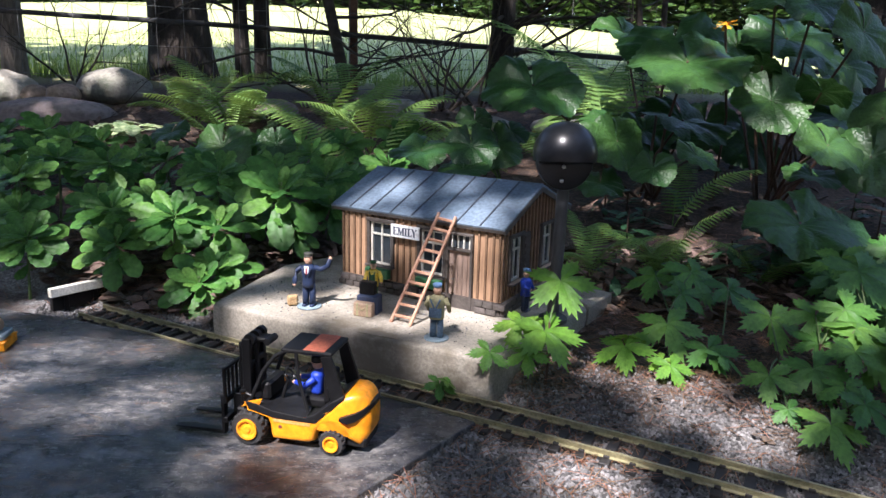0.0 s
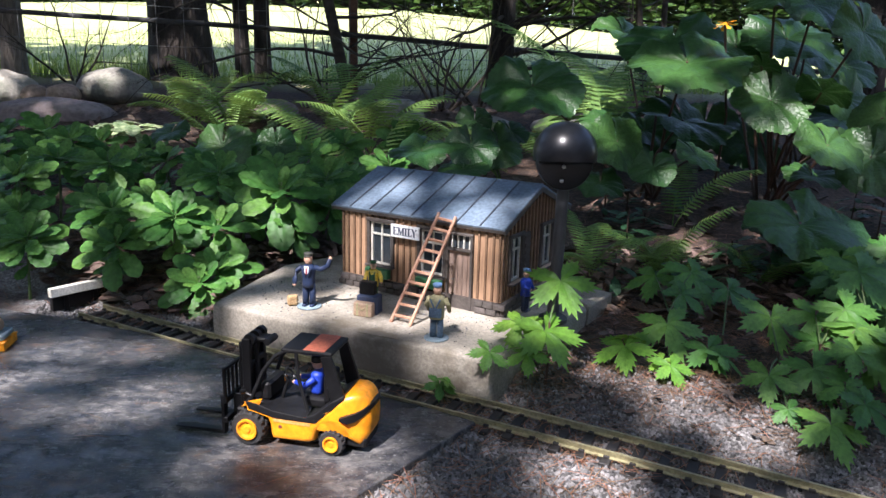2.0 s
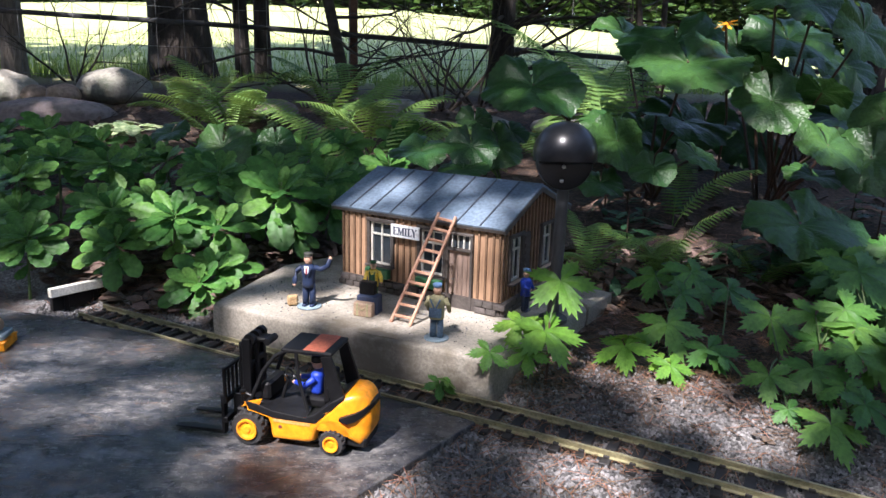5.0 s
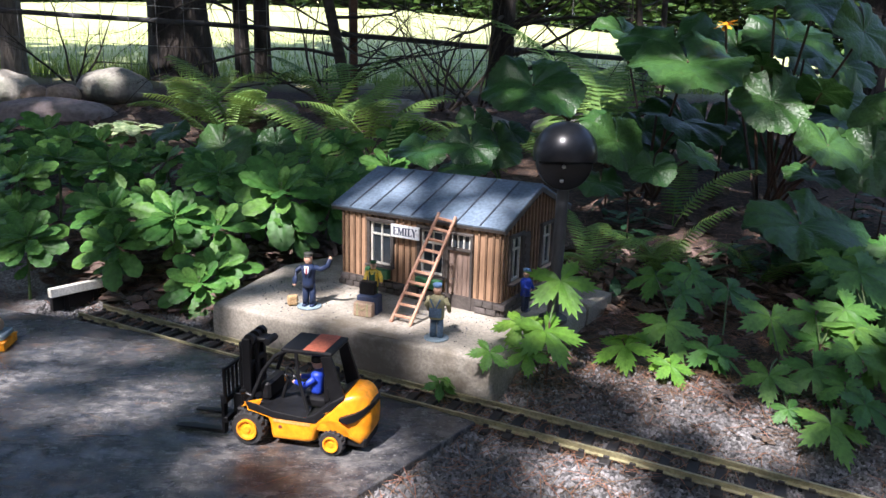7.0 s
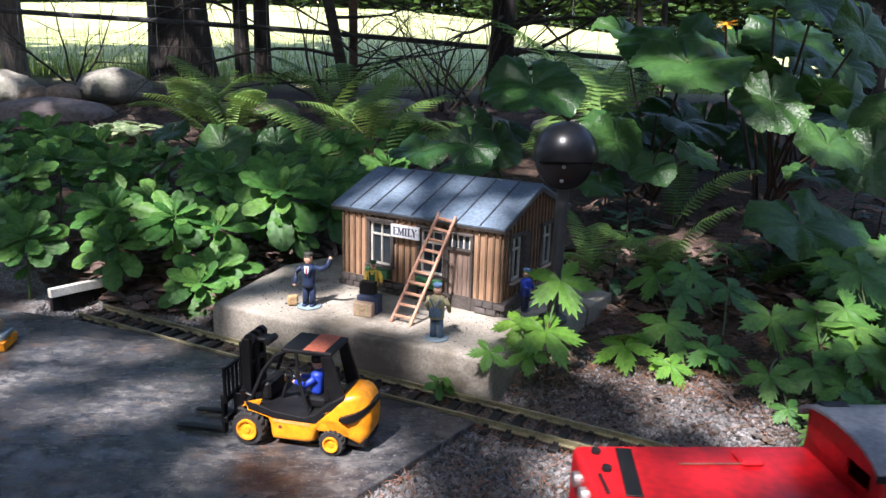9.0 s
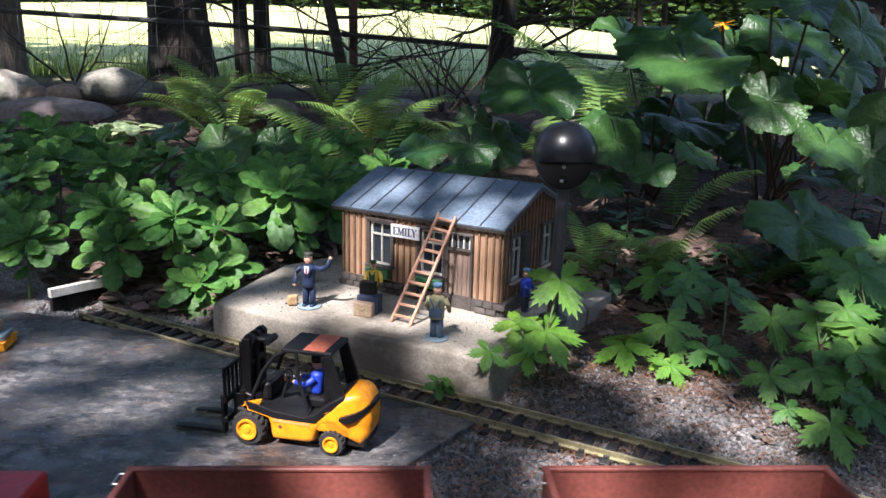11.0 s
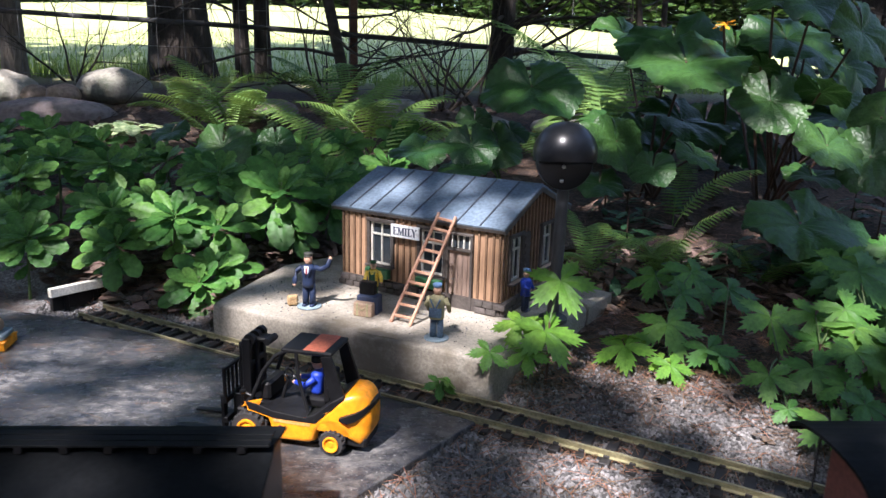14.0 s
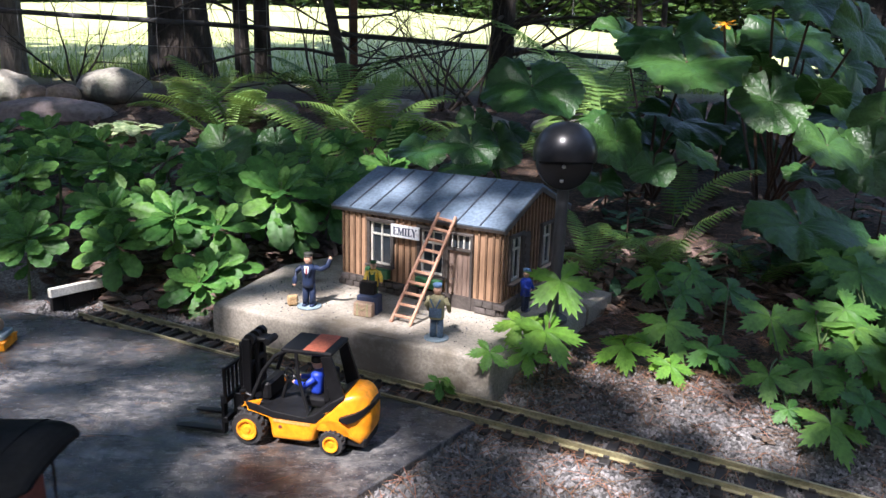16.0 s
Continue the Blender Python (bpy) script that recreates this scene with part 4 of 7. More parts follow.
# ---------------- dome lamp ----------------
def make_lamp():
    la = tagged(empty("garden_lamp", Matrix.Translation((0.168, 1.028, 0.055))), "black dome garden lamp on a leaning black post", "lamp")
    top = Vector((0.0055, 0.012, 0.205))
    bm = BM()
    tube(bm, [(0, 0, 0), top * 0.5, top], 0.0090, 20)
    part("post", bm, M_POST, la, "dark grey round post", smooth="soft")
    bm = BM()
    lathe(bm, [(0.0, 0), (0.022, 0.0), (0.022, 0.006), (0.013, 0.012), (0.0, 0.012)], 20)
    part("foot", bm, M_POST, la)
    bm = BM()
    r = 0.0465
    dome = [(r * math.cos(a), r * math.sin(a)) for a in [math.pi / 2 - (math.pi / 2 + 0.24) * k / 16 for k in range(17)]]
    lathe(bm, dome + [(dome[-1][0] * 0.93, dome[-1][1]), (dome[-1][0] * 0.9, dome[-1][1] + 0.012), (0, dome[-1][1] + 0.012)], 48,
          Matrix.Translation(top + Vector((-0.001, 0, 0.0455))) @ Matrix.Rotation(radians(-6), 4, "X"))
    part("dome", bm, M_LAMP, la, "glossy black domed hood", smooth="soft")
    bm = BM()
    disc = [(0.0405 * math.cos(a), 0.0425 * math.sin(a)) for a in [math.pi + math.pi * k / 20 for k in range(21)]]
    prism(bm, disc, 0.020, 0.004, Matrix.Translation(top + Vector((-0.003, -0.012, 0.0375))))
    bracket = part("bracket", bm, M_LAMP, la, "half round black mounting plate", smooth="soft")
    for dz in (-0.008, -0.028):
        bm = BM()
        c = top + Vector((-0.006 + (0.001 if dz > -0.02 else -0.001), -0.0225, 0.0375 + dz))
        lathe(bm, [(0, 0.0025), (0.0022, 0.002), (0.0030, 0), (0.0030, -0.002), (0, -0.002)], 12, Matrix.Translation(c) @ Matrix.Rotation(math.pi / 2, 4, "X"))
        part("screw", bm, M_STEEL, bracket, "bright screw head")
    return la


make_lamp()


# ---------------- forklift ----------------
def make_forklift():
    fl = tagged(empty("toy_forklift", Matrix.Translation((-0.2065, 0.772, 0.0)) @ Matrix.Rotation(radians(166.7), 4, "Z")),
                "yellow and black toy forklift truck parked on slate", "toy forklift")
    W = 0.066
    # yellow body with wheel arches, its counterweight rounded in at the rear
    prof = [(0.013, 0.041), (0.004, 0.0490), (-0.008, 0.0475), (-0.024, 0.0435), (-0.045, 0.0400), (-0.068, 0.0395), (-0.080, 0.0445), (-0.090, 0.0525), (-0.101, 0.0630), (-0.112, 0.0695),
            (-0.127, 0.0715), (-0.138, 0.0695), (-0.145, 0.063), (-0.1485, 0.052), (-0.149, 0.040), (-0.147, 0.026), (-0.141, 0.015), (-0.134, 0.012), (-0.127, 0.016)]
    prof += [(-0.099 - 0.021 * math.cos(math.pi * k / 10), 0.0135 + 0.0215 * math.sin(math.pi * k / 10)) for k in range(1, 11)]
    prof += [(-0.070, 0.0095), (-0.026, 0.0085)]
    prof += [(0.0 - 0.0245 * math.cos(a), 0.0195 + 0.0245 * math.sin(a)) for a in [math.radians(d) for d in (-5, 12, 30, 48, 66, 84, 100)]]

    prof = [(x if x > -0.104 else -0.104 + (x + 0.104) * 0.80, z) for x, z in prof]

    def tapered(x, y, z):
        k = min(1, max(0, (-0.100 - x) / 0.040))
        y *= 1 - 0.46 * k ** 2.0
        if z > 0.050 and x < -0.09:
            y *= 1 - 0.16 * (z - 0.050) / 0.022
        return y

    bm = BM()
    prism(bm, prof, W, 0.0075, seg=5)
    bmesh.ops.triangulate(bm, faces=[f for f in bm.faces if len(f.verts) > 6])
    for v in bm.verts:
        v.co.y = tapered(*v.co)
    body = part("body", bm, M_YELLOW, fl, "glossy yellow plastic body", smooth="soft")
    # dark slot that sweeps round the counterweight
    bm = BM()
    half = [(-0.108, 0.0325, 0.0450, 0.0012), (-0.115, 0.0308, 0.0445, 0.0044), (-0.124, 0.0268, 0.0470, 0.0046), (-0.131, 0.0226, 0.0515, 0.0040), (-0.1365, 0.0172, 0.0560, 0.0032), (-0.1395, 0.0085, 0.0580, 0.0026)]
    line = half + [(x, -y, z, h) for x, y, z, h in half[::-1]]
    rows = []
    for x, y, z, h in line:
        n = Vector((x + 0.10, y * 1.5, 0)).normalized()
        rows.append([bm.verts.new(Vector((x, y, z + q * h)) + n * d) for q, d in ((-1, 0.0022), (1, 0.0022), (1, -0.003), (-1, -0.003))])
    for a, b in zip(rows, rows[1:]):
        for k in range(4):
            bm.faces.new((a[k], a[(k + 1) % 4], b[(k + 1) % 4], b[k]))
    bm.faces.new(rows[0])
    bm.faces.new(rows[-1][::-1])
    bmesh.ops.recalc_face_normals(bm, faces=bm.faces)
    part("rear_slot", bm, M_BLACK, body)
    bm = BM()
    for x, z, r in ((-0.038, 0.0265, 0.0022),):
        for s in (-1, 1):
            tube(bm, [(x, s * (W / 2 - 0.001), z), (x, s * (W / 2 + 0.0006), z)], r, 10)
    part("screw_hole", bm, M_OXIDE, body)
    for s in (-1, 1):
        bm = BM()
        box(bm, (-0.052, s * (W / 2 + 0.0001), 0.0335), (0.044, 0.0008, 0.0036))
        part("decal", bm, M_DECAL, body, "worn grey side lettering")
    # chassis, cab tub, seat
    bm = BM()
    box(bm, (-0.060, 0, 0.014), (0.150, 0.044, 0.012), 0.002)
    box(bm, (0.014, 0, 0.024), (0.016, 0.046, 0.026), 0.002)
    part("chassis", bm, M_BLACK, fl)
    bm = BM()
    tub = [(0.004, 0.0525), (-0.010, 0.0505), (-0.030, 0.0448), (-0.068, 0.0418), (-0.080, 0.0478), (-0.098, 0.063), (-0.112, 0.0715), (-0.112, 0.067), (-0.100, 0.055), (-0.080, 0.036), (-0.030, 0.036), (0.0, 0.043)]
    prism(bm, tub, W + 0.0012, 0.001)
    for v in bm.verts:
        v.co.y = tapered(*v.co) * 1.01
    part("cab_tub", bm, M_BLACK, fl)
    bm = BM()
    box(bm, (-0.073, 0, 0.053), (0.026, 0.034, 0.012), 0.003, seg=2)
    box(bm, (-0.087, 0, 0.070), (0.008, 0.034, 0.032), 0.003, Matrix.Identity(4), 2)
    part("seat", bm, M_BLACK, fl)
    bm = BM()
    tube(bm, [(-0.026, 0, 0.046), (-0.034, 0, 0.072)], 0.0022, 8)
    for k in range(16):
        a, b = 2 * math.pi * k / 16, 2 * math.pi * (k + 1) / 16
        c = Vector((-0.035, 0, 0.074))
        u, v = Vector((0, 1, 0)), Vector((0.5, 0, 0.866))
        tube(bm, [c + (u * math.cos(a) + v * math.sin(a)) * 0.0085, c + (u * math.cos(b) + v * math.sin(b)) * 0.0085], 0.0012, 6)
    box(bm, (-0.014, 0, 0.060), (0.012, 0.040, 0.022), 0.003)
    part("steering_wheel", bm, M_BLACK, fl)
    # roll cage
    roof_z = 0.1150
    for s in (-1, 1):
        bm = BM()
        y = s * 0.0240
        tube(bm, [(0.0, s * 0.029, 0.050), (-0.014, y, 0.086), (-0.030, y, 0.107), (-0.044, y, roof_z)], 0.0024, 8)
        part("front_pillar", bm, M_BLACK, fl)
        bm = BM()
        prism(bm, [(-0.113, 0.066), (-0.096, 0.060), (-0.0845, 0.112), (-0.0965, 0.115)], 0.0045, 0.0008, Matrix.Translation((0, s * 0.0243, 0)))
        part("rear_pillar", bm, M_BLACK, fl)
        bm = BM()
        tube(bm, [(-0.044, y, roof_z), (-0.097, y, roof_z + 0.001)], 0.0026, 8)
        tube(bm, [(-0.055, y, roof_z), (-0.058, s * 0.0255, 0.085), (-0.070, s * 0.029, 0.047)], 0.0021, 8)
        part("roof_rail", bm, M_BLACK, fl)
    bm = BM()
    box(bm, (-0.068, 0, roof_z + 0.001), (0.060, 0.053, 0.0042), 0.0018, seg=2)
    roof = part("roof", bm, M_BLACK, fl, "black cab roof")
    bm = BM()
    box(bm, (-0.0765, 0.0, roof_z + 0.0036), (0.025, 0.050, 0.0012), 0.0004)
    part("roof_panel", bm, M_ORANGE, roof, "faded orange roof panel")
    # driver, one plain moulded shape
    bm = BM()
    box(bm, (-0.071, 0, 0.072), (0.014, 0.022, 0.028), 0.005, seg=2)
    for s in (-1, 1):
        tube(bm, [(-0.071, s * 0.012, 0.080), (-0.060, s * 0.013, 0.070), (-0.046, s * 0.008, 0.071)], [0.0042, 0.0038, 0.0028], 8)
    n1 = len(bm.faces)
    lathe(bm, [(0, -0.008), (0.005, -0.006), (0.0068, 0), (0.0055, 0.006), (0, 0.0085)], 14, Matrix.Translation((-0.070, 0, 0.0945)))
    for s in (-1, 1):
        lathe(bm, [(0, -0.003), (0.003, 0), (0, 0.003)], 8, Matrix.Translation((-0.045, s * 0.008, 0.071)))
    n2 = len(bm.faces)
    lathe(bm, [(0.0072, -0.001), (0.0072, 0.004), (0.005, 0.008), (0, 0.009)], 14, Matrix.Translation((-0.070, 0, 0.097)))
    for i, f in enumerate(bm.faces):
        f.material_index = 0 if i < n1 else 1 if i < n2 else 2
    drv = part("driver_figurine", bm, M_BLUE, fl, "blue moulded plastic driver figurine", smooth=True)
    drv.data.materials.append(M_SKIN)
    drv.data.materials.append(M_BLACK)

    # wheels with treads
    def wheel(x, y, r, w, s):
        bm = BM()
        n = 64
        lathe(bm, [(r * 0.55, -w / 2), (r * 0.9, -w / 2), (r, -w / 2 + 0.0012), (r, -0.0006), (r, 0.0006), (r, w / 2 - 0.0012), (r * 0.9, w / 2), (r * 0.55, w / 2)], n,
              Matrix.Translation((x, y, r)) @ Matrix.Rotation(math.pi / 2, 4, "X"))
        for v in bm.verts:
            q = Vector((v.co.x - x, 0, v.co.z - r))
            k = round((math.atan2(q.z, q.x) + math.pi) / (2 * math.pi) * n)
            if q.length > 0.97 * r and ((k // 2) % 2 == 0) == (v.co.y > y):
                q *= 0.90
                v.co.x, v.co.z = x + q.x, r + q.z
        wh = part("wheel", bm, M_RUBBER, fl, "black treaded tyre")
        bm = BM()
        lathe(bm, [(0, 0.0012), (r * 0.18, 0.0012), (r * 0.2, 0.0), (r * 0.42, -0.0005), (r * 0.5, 0.0025), (r * 0.6, 0.0025), (r * 0.6, -w * 0.8), (0, -w * 0.8)], 20,
              Matrix.Translation((x, y + s * w * 0.5, r)) @ Matrix.Rotation(-s * math.pi / 2, 4, "X"))
        part("rim", bm, M_YELLOW, wh, "yellow wheel rim", smooth=False)

    for s in (-1, 1):
        wheel(0.0, s * 0.031, 0.0205, 0.015, s)
        wheel(-0.099, s * 0.029, 0.0150, 0.012, s)
    # mast
    for s in (-1, 1):
        bm = BM()
        box(bm, (0.0085, s * 0.0165, 0.064), (0.010, 0.006, 0.112), 0.0008)
        box(bm, (0.0165, s * 0.0125, 0.062), (0.006, 0.005, 0.104), 0.0008)
        part("mast_rail", bm, M_BLACK, fl)
    bm = BM()
    for z in (0.012, 0.058, 0.090, 0.112):
        box(bm, (0.0095, 0, z), (0.013, 0.036, 0.007), 0.001)
    box(bm, (0.009, 0, 0.076), (0.004, 0.026, 0.070), 0.0008)
    tube(bm, [(0.003, 0.005, 0.02), (0.003, 0.005, 0.116)], 0.0032, 10)
    part("mast_frame", bm, M_BLACK, fl)
    # lift chain pulleys and hose drum on the mast head
    bm = BM()
    for y in (-0.013, 0.0, 0.013):
        tube(bm, [(0.006, y - 0.003, 0.1185), (0.006, y + 0.003, 0.1185)], 0.0068, 14)
        tube(bm, [(0.006, y - 0.0036, 0.1185), (0.006, y + 0.0036, 0.1185)], 0.0025, 10)
    box(bm, (-0.004, 0.0, 0.1165), (0.018, 0.018, 0.005), 0.0015)
    tube(bm, [(-0.013, -0.010, 0.1155), (-0.013, 0.010, 0.1155)], 0.0042, 12)
    part("pulley_block", bm, M_BLACK, fl)
    for y in (-0.007, 0.007):
        bm = BM()
        for k in range(22):
            box(bm, (0.0128, y, 0.030 + 0.0039 * k), (0.0018 if k % 2 else 0.0026, 0.0030, 0.0032), 0.0005)
        part("lift_chain", bm, M_RUBBER, fl)
    for s in (-1, 1):
        bm = BM()
        tube(bm, [(0.010, s * 0.021, 0.056), (-0.018, s * 0.025, 0.046)], 0.002, 8)
        tube(bm, [(0.010, s * 0.021, 0.058), (0.014, s * 0.026, 0.058)], 0.0028, 8)
        part("tilt_cylinder", bm, M_BLACK, fl)
    # load carriage with backrest grid
    bm = BM()
    for z in (0.022, 0.046):
        box(bm, (0.0325, 0, z), (0.005, 0.058, 0.007), 0.0008)
    for s in (-1, 1):
        box(bm, (0.024, s * 0.011, 0.034), (0.014, 0.004, 0.030), 0.0008)
    carriage = part("carriage", bm, M_BLACK, fl)
    bm = BM()
    for s in (-1, 1):
        box(bm, (0.0325, s * 0.027, 0.064), (0.0035, 0.004, 0.042), 0.0006)
    box(bm, (0.0325, 0, 0.0835), (0.004, 0.058, 0.004), 0.0008)
    part("backrest_frame", bm, M_BLACK, carriage)
    for k in range(1, 6):
        bm = BM()
        box(bm, (0.0325, -0.027 + 0.009 * k, 0.066), (0.003, 0.0022, 0.034), 0.0004)
        part("backrest_bar", bm, M_BLACK, carriage)
    for s in (-1, 1):
        bm = BM()
        prism(bm, [(0.0352, 0.050), (0.0395, 0.050), (0.0395, 0.0075), (0.100, 0.0045), (0.101, 0.0025), (0.0357, 0.0025)], 0.0085, 0.0006, Matrix.Translation((0, s * 0.0215, 0)))
        part("fork", bm, M_BLACK, fl)
    return fl


M_DECAL = mat("decal_grey", (0.50, 0.27, 0.06), (0.58, 0.36, 0.12), 0.4, 120, 400, 0.0)
M_BLUE = mat("blue_plastic", (0.012, 0.04, 0.36), (0.02, 0.06, 0.46), 0.4, 40, 300, 0.03)
M_SKIN = mat("tan_plastic", (0.52, 0.30, 0.20), (0.60, 0.36, 0.25), 0.5, 40, 300, 0.02)
make_forklift()


# ---------------- figurines: one plain painted mesh each ----------------
def figurine(at, turn, size, colours, label, arm_l, arm_r, base=True, wide=1.0, extras=()):
    """colours: trousers, torso, head, hat, base, and those of the extras: painted patches as centre, size, colour, lean."""
    bm = BM()

    def mark(k):
        for f in bm.faces:
            if f not in done:
                f.material_index = k
                done.add(f)

    done = set()
    s = size / 0.080
    if base:
        lathe(bm, [(0, 0), (0.0175, 0), (0.0175, 0.0015), (0.0165, 0.002), (0, 0.002)], 18)
        mark(4)
    z0 = 0.002
    for q in (-1, 1):
        tube(bm, [(q * 0.0052, 0, z0 + 0.001), (q * 0.005, 0, 0.018), (q * 0.0042, 0, 0.037)], [0.0046, 0.0046, 0.0050], 10)
        box(bm, (q * 0.0055, -0.003, z0 + 0.0015), (0.006, 0.012, 0.003), 0.001)
    mark(0)
    tube(bm, [(0, 0, 0.030), (0, 0, 0.036), (0, 0, 0.044), (0, 0, 0.056), (0, 0, 0.060), (0, 0, 0.0635)], [0.0090 * wide, 0.0092 * wide, 0.0088 * wide, 0.0106 * wide, 0.0092 * wide, 0.0046], 16)
    for q, arm in ((-1, arm_l), (1, arm_r)):
        tube(bm, [(q * 0.0095 * wide, 0, 0.0585), *arm], [0.0042, *[0.0036] * (len(arm) - 1), 0.0030], 9)
    mark(1)
    lathe(bm, [(0, -0.0078), (0.0046, -0.0058), (0.0062, 0), (0.0052, 0.0056), (0, 0.0076)], 14, Matrix.Translation((0, -0.0008, 0.0702)))
    for arm in (arm_l, arm_r):
        lathe(bm, [(0, -0.0036), (0.0032, 0), (0, 0.0036)], 8, Matrix.Translation(arm[-1]))
    mark(2)
    lathe(bm, [(0.0060, 0), (0.0062, 0.0018), (0.0068, 0.0034), (0.0062, 0.0044), (0, 0.005)], 14, Matrix.Translation((0, 0, 0.0752)))
    box(bm, (0, -0.0056, 0.0757), (0.009, 0.0040, 0.0010), 0.0004)
    mark(3)
    for c, q, k, lean in extras:
        box(bm, c, q, 0.0004, Matrix.Translation(c) @ Matrix.Rotation(radians(lean), 4, "Y") @ Matrix.Translation(-Vector(c)))
        mark(k)
    bmesh.ops.scale(bm, vec=(s, s, s), verts=bm.verts)
    me = bpy.data.meshes.new("figurine")
    for f in bm.faces:
        f.smooth = True
    bm.to_mesh(me)
    bm.free()
    for c in colours:
        me.materials.append(c)
    ob = new("figurine", me)
    ob.matrix_basis = Matrix.Translation(at) @ Matrix.Rotation(radians(turn), 4, "Z")
    return tagged(ob, label, "figurine", "painted toy figurines")


def paint(name, c):
    return mat(name, tuple(0.85 * q for q in c), tuple(min(1, 1.12 * q) for q in c), 0.5, 60, 400, 0.05, dist=0.0002)


P_NAVY = paint("navy_paint", (0.010, 0.022, 0.062))
P_CAP = paint("cap_olive", (0.045, 0.045, 0.035))
P_TIE = paint("tie_red", (0.35, 0.05, 0.06))
P_GREY = paint("base_grey", (0.20, 0.27, 0.31))
P_YEL = paint("yellow_shirt", (0.75, 0.53, 0.06))
P_GREEN = paint("green_overall", (0.02, 0.10, 0.04))
P_DENIM = paint("denim", (0.13, 0.20, 0.30))
P_OLIVE = paint("olive_shirt", (0.34, 0.31, 0.17))
P_TAN = paint("tan_leather", (0.36, 0.25, 0.17))
P_CASEBLUE = paint("blue_trunk", (0.035, 0.05, 0.10))
P_BLUECAP = paint("blue_cap", (0.12, 0.22, 0.38))
TOP = 0.0555
figurine((-0.206, 1.064, TOP), -8, 0.087, [P_NAVY, P_NAVY, M_SKIN, P_CAP, P_GREY, M_SIGN, P_TIE], "navy uniformed toy station master waving on round base",
         [(-0.017, 0.0, 0.052), (-0.0195, -0.003, 0.042), (-0.019, -0.007, 0.034)], [(0.019, -0.001, 0.057), (0.029, -0.003, 0.063), (0.033, -0.003, 0.074)],
         extras=(((0, -0.0094, 0.0565), (0.0062, 0.0022, 0.0105), 5, 0), ((0, -0.0104, 0.0555), (0.0022, 0.0020, 0.0100), 6, 0), ((-0.004, -0.0098, 0.0535), (0.0022, 0.0024, 0.0130), 0, -22), ((0.004, -0.0098, 0.0535), (0.0022, 0.0024, 0.0130), 0, 22)))
figurine((-0.110, 1.100, TOP), -10, 0.067, [P_GREEN, P_YEL, M_SKIN, P_GREEN, P_GREY, P_GREEN], "yellow shirted toy porter in green overalls pushing luggage",
         [(-0.014, -0.004, 0.050), (-0.013, -0.014, 0.042)], [(0.016, -0.005, 0.051), (0.020, -0.015, 0.043)], False, 1.1,
         (((0, -0.0098, 0.049), (0.0115, 0.0030, 0.0135), 5, 0), ((-0.0048, -0.0098, 0.0575), (0.0022, 0.0030, 0.0060), 5, 0), ((0.0048, -0.0098, 0.0575), (0.0022, 0.0030, 0.0060), 5, 0)))
figurine((-0.006, 0.942, TOP), 165, 0.080, [P_DENIM, P_OLIVE, M_SKIN, P_BLUECAP, P_GREY, P_DENIM], "denim overalled toy worker standing on round base",
         [(-0.016, -0.002, 0.048), (-0.015, -0.010, 0.038)], [(0.016, -0.002, 0.048), (0.015, -0.010, 0.038)], True, 1.15,
         (((0, 0.0088, 0.0400), (0.0170, 0.0060, 0.0130), 5, 0), ((-0.0036, 0.0112, 0.0525), (0.0020, 0.0024, 0.0165), 5, -24), ((0.0036, 0.0112, 0.0525), (0.0020, 0.0024, 0.0165), 5, 24)))
figurine((0.130, 1.066, TOP), 60, 0.070, [P_NAVY, M_BLUE, M_SKIN, P_BLUECAP, P_GREY], "blue jacketed toy worker beside the station wall",
         [(-0.016, -0.004, 0.050), (-0.012, -0.014, 0.046)], [(0.015, -0.003, 0.048), (0.014, -0.010, 0.040)], False, 1.0)


def make_luggage():
    cart = tagged(empty("luggage_pile", Matrix.Translation((-0.1135, 1.036, TOP)) @ Matrix.Rotation(radians(-18), 4, "Z")), "toy luggage pile of tan case and dark trunks", "luggage")
    bm = BM()
    box(bm, (0, -0.010, 0.011), (0.031, 0.014, 0.022), 0.003, seg=2)
    c = part("suitcase", bm, P_TAN, cart, "tan leather suitcase")
    bm = BM()
    for x in (-0.008, 0.008):
        box(bm, (x, -0.0172, 0.012), (0.003, 0.001, 0.020))
    tube(bm, [(-0.004, -0.0172, 0.016), (-0.003, -0.0185, 0.012), (0.003, -0.0185, 0.012), (0.004, -0.0172, 0.016)], 0.0008, 6)
    part("strap", bm, P_OLIVE, c)
    bm = BM()
    box(bm, (0.001, 0.008, 0.0145), (0.034, 0.022, 0.029), 0.002, seg=2)
    part("trunk", bm, P_CASEBLUE, cart, "dark blue trunk")
    bm = BM()
    box(bm, (-0.002, 0.010, 0.0390), (0.025, 0.014, 0.020), 0.002, seg=2)
    part("box", bm, M_BLACK, cart, "black box")


make_luggage()


def make_bag():
    bm = BM()
    box(bm, (0, 0, 0.0085), (0.017, 0.010, 0.017), 0.004, seg=3)
    rough(bm, 0.001, 160)
    ob = part("bag", bm, M_STRAW)
    ob.matrix_basis = Matrix.Translation((-0.233, 1.068, TOP)) @ Matrix.Rotation(0.3, 4, "Z")
    tagged(ob, "small brown straw bag standing on concrete", "bag")


M_STRAW = mat("straw", (0.30, 0.19, 0.09), (0.42, 0.29, 0.15), 0.8, 120, 500, 0.5, dist=0.001)
make_bag()


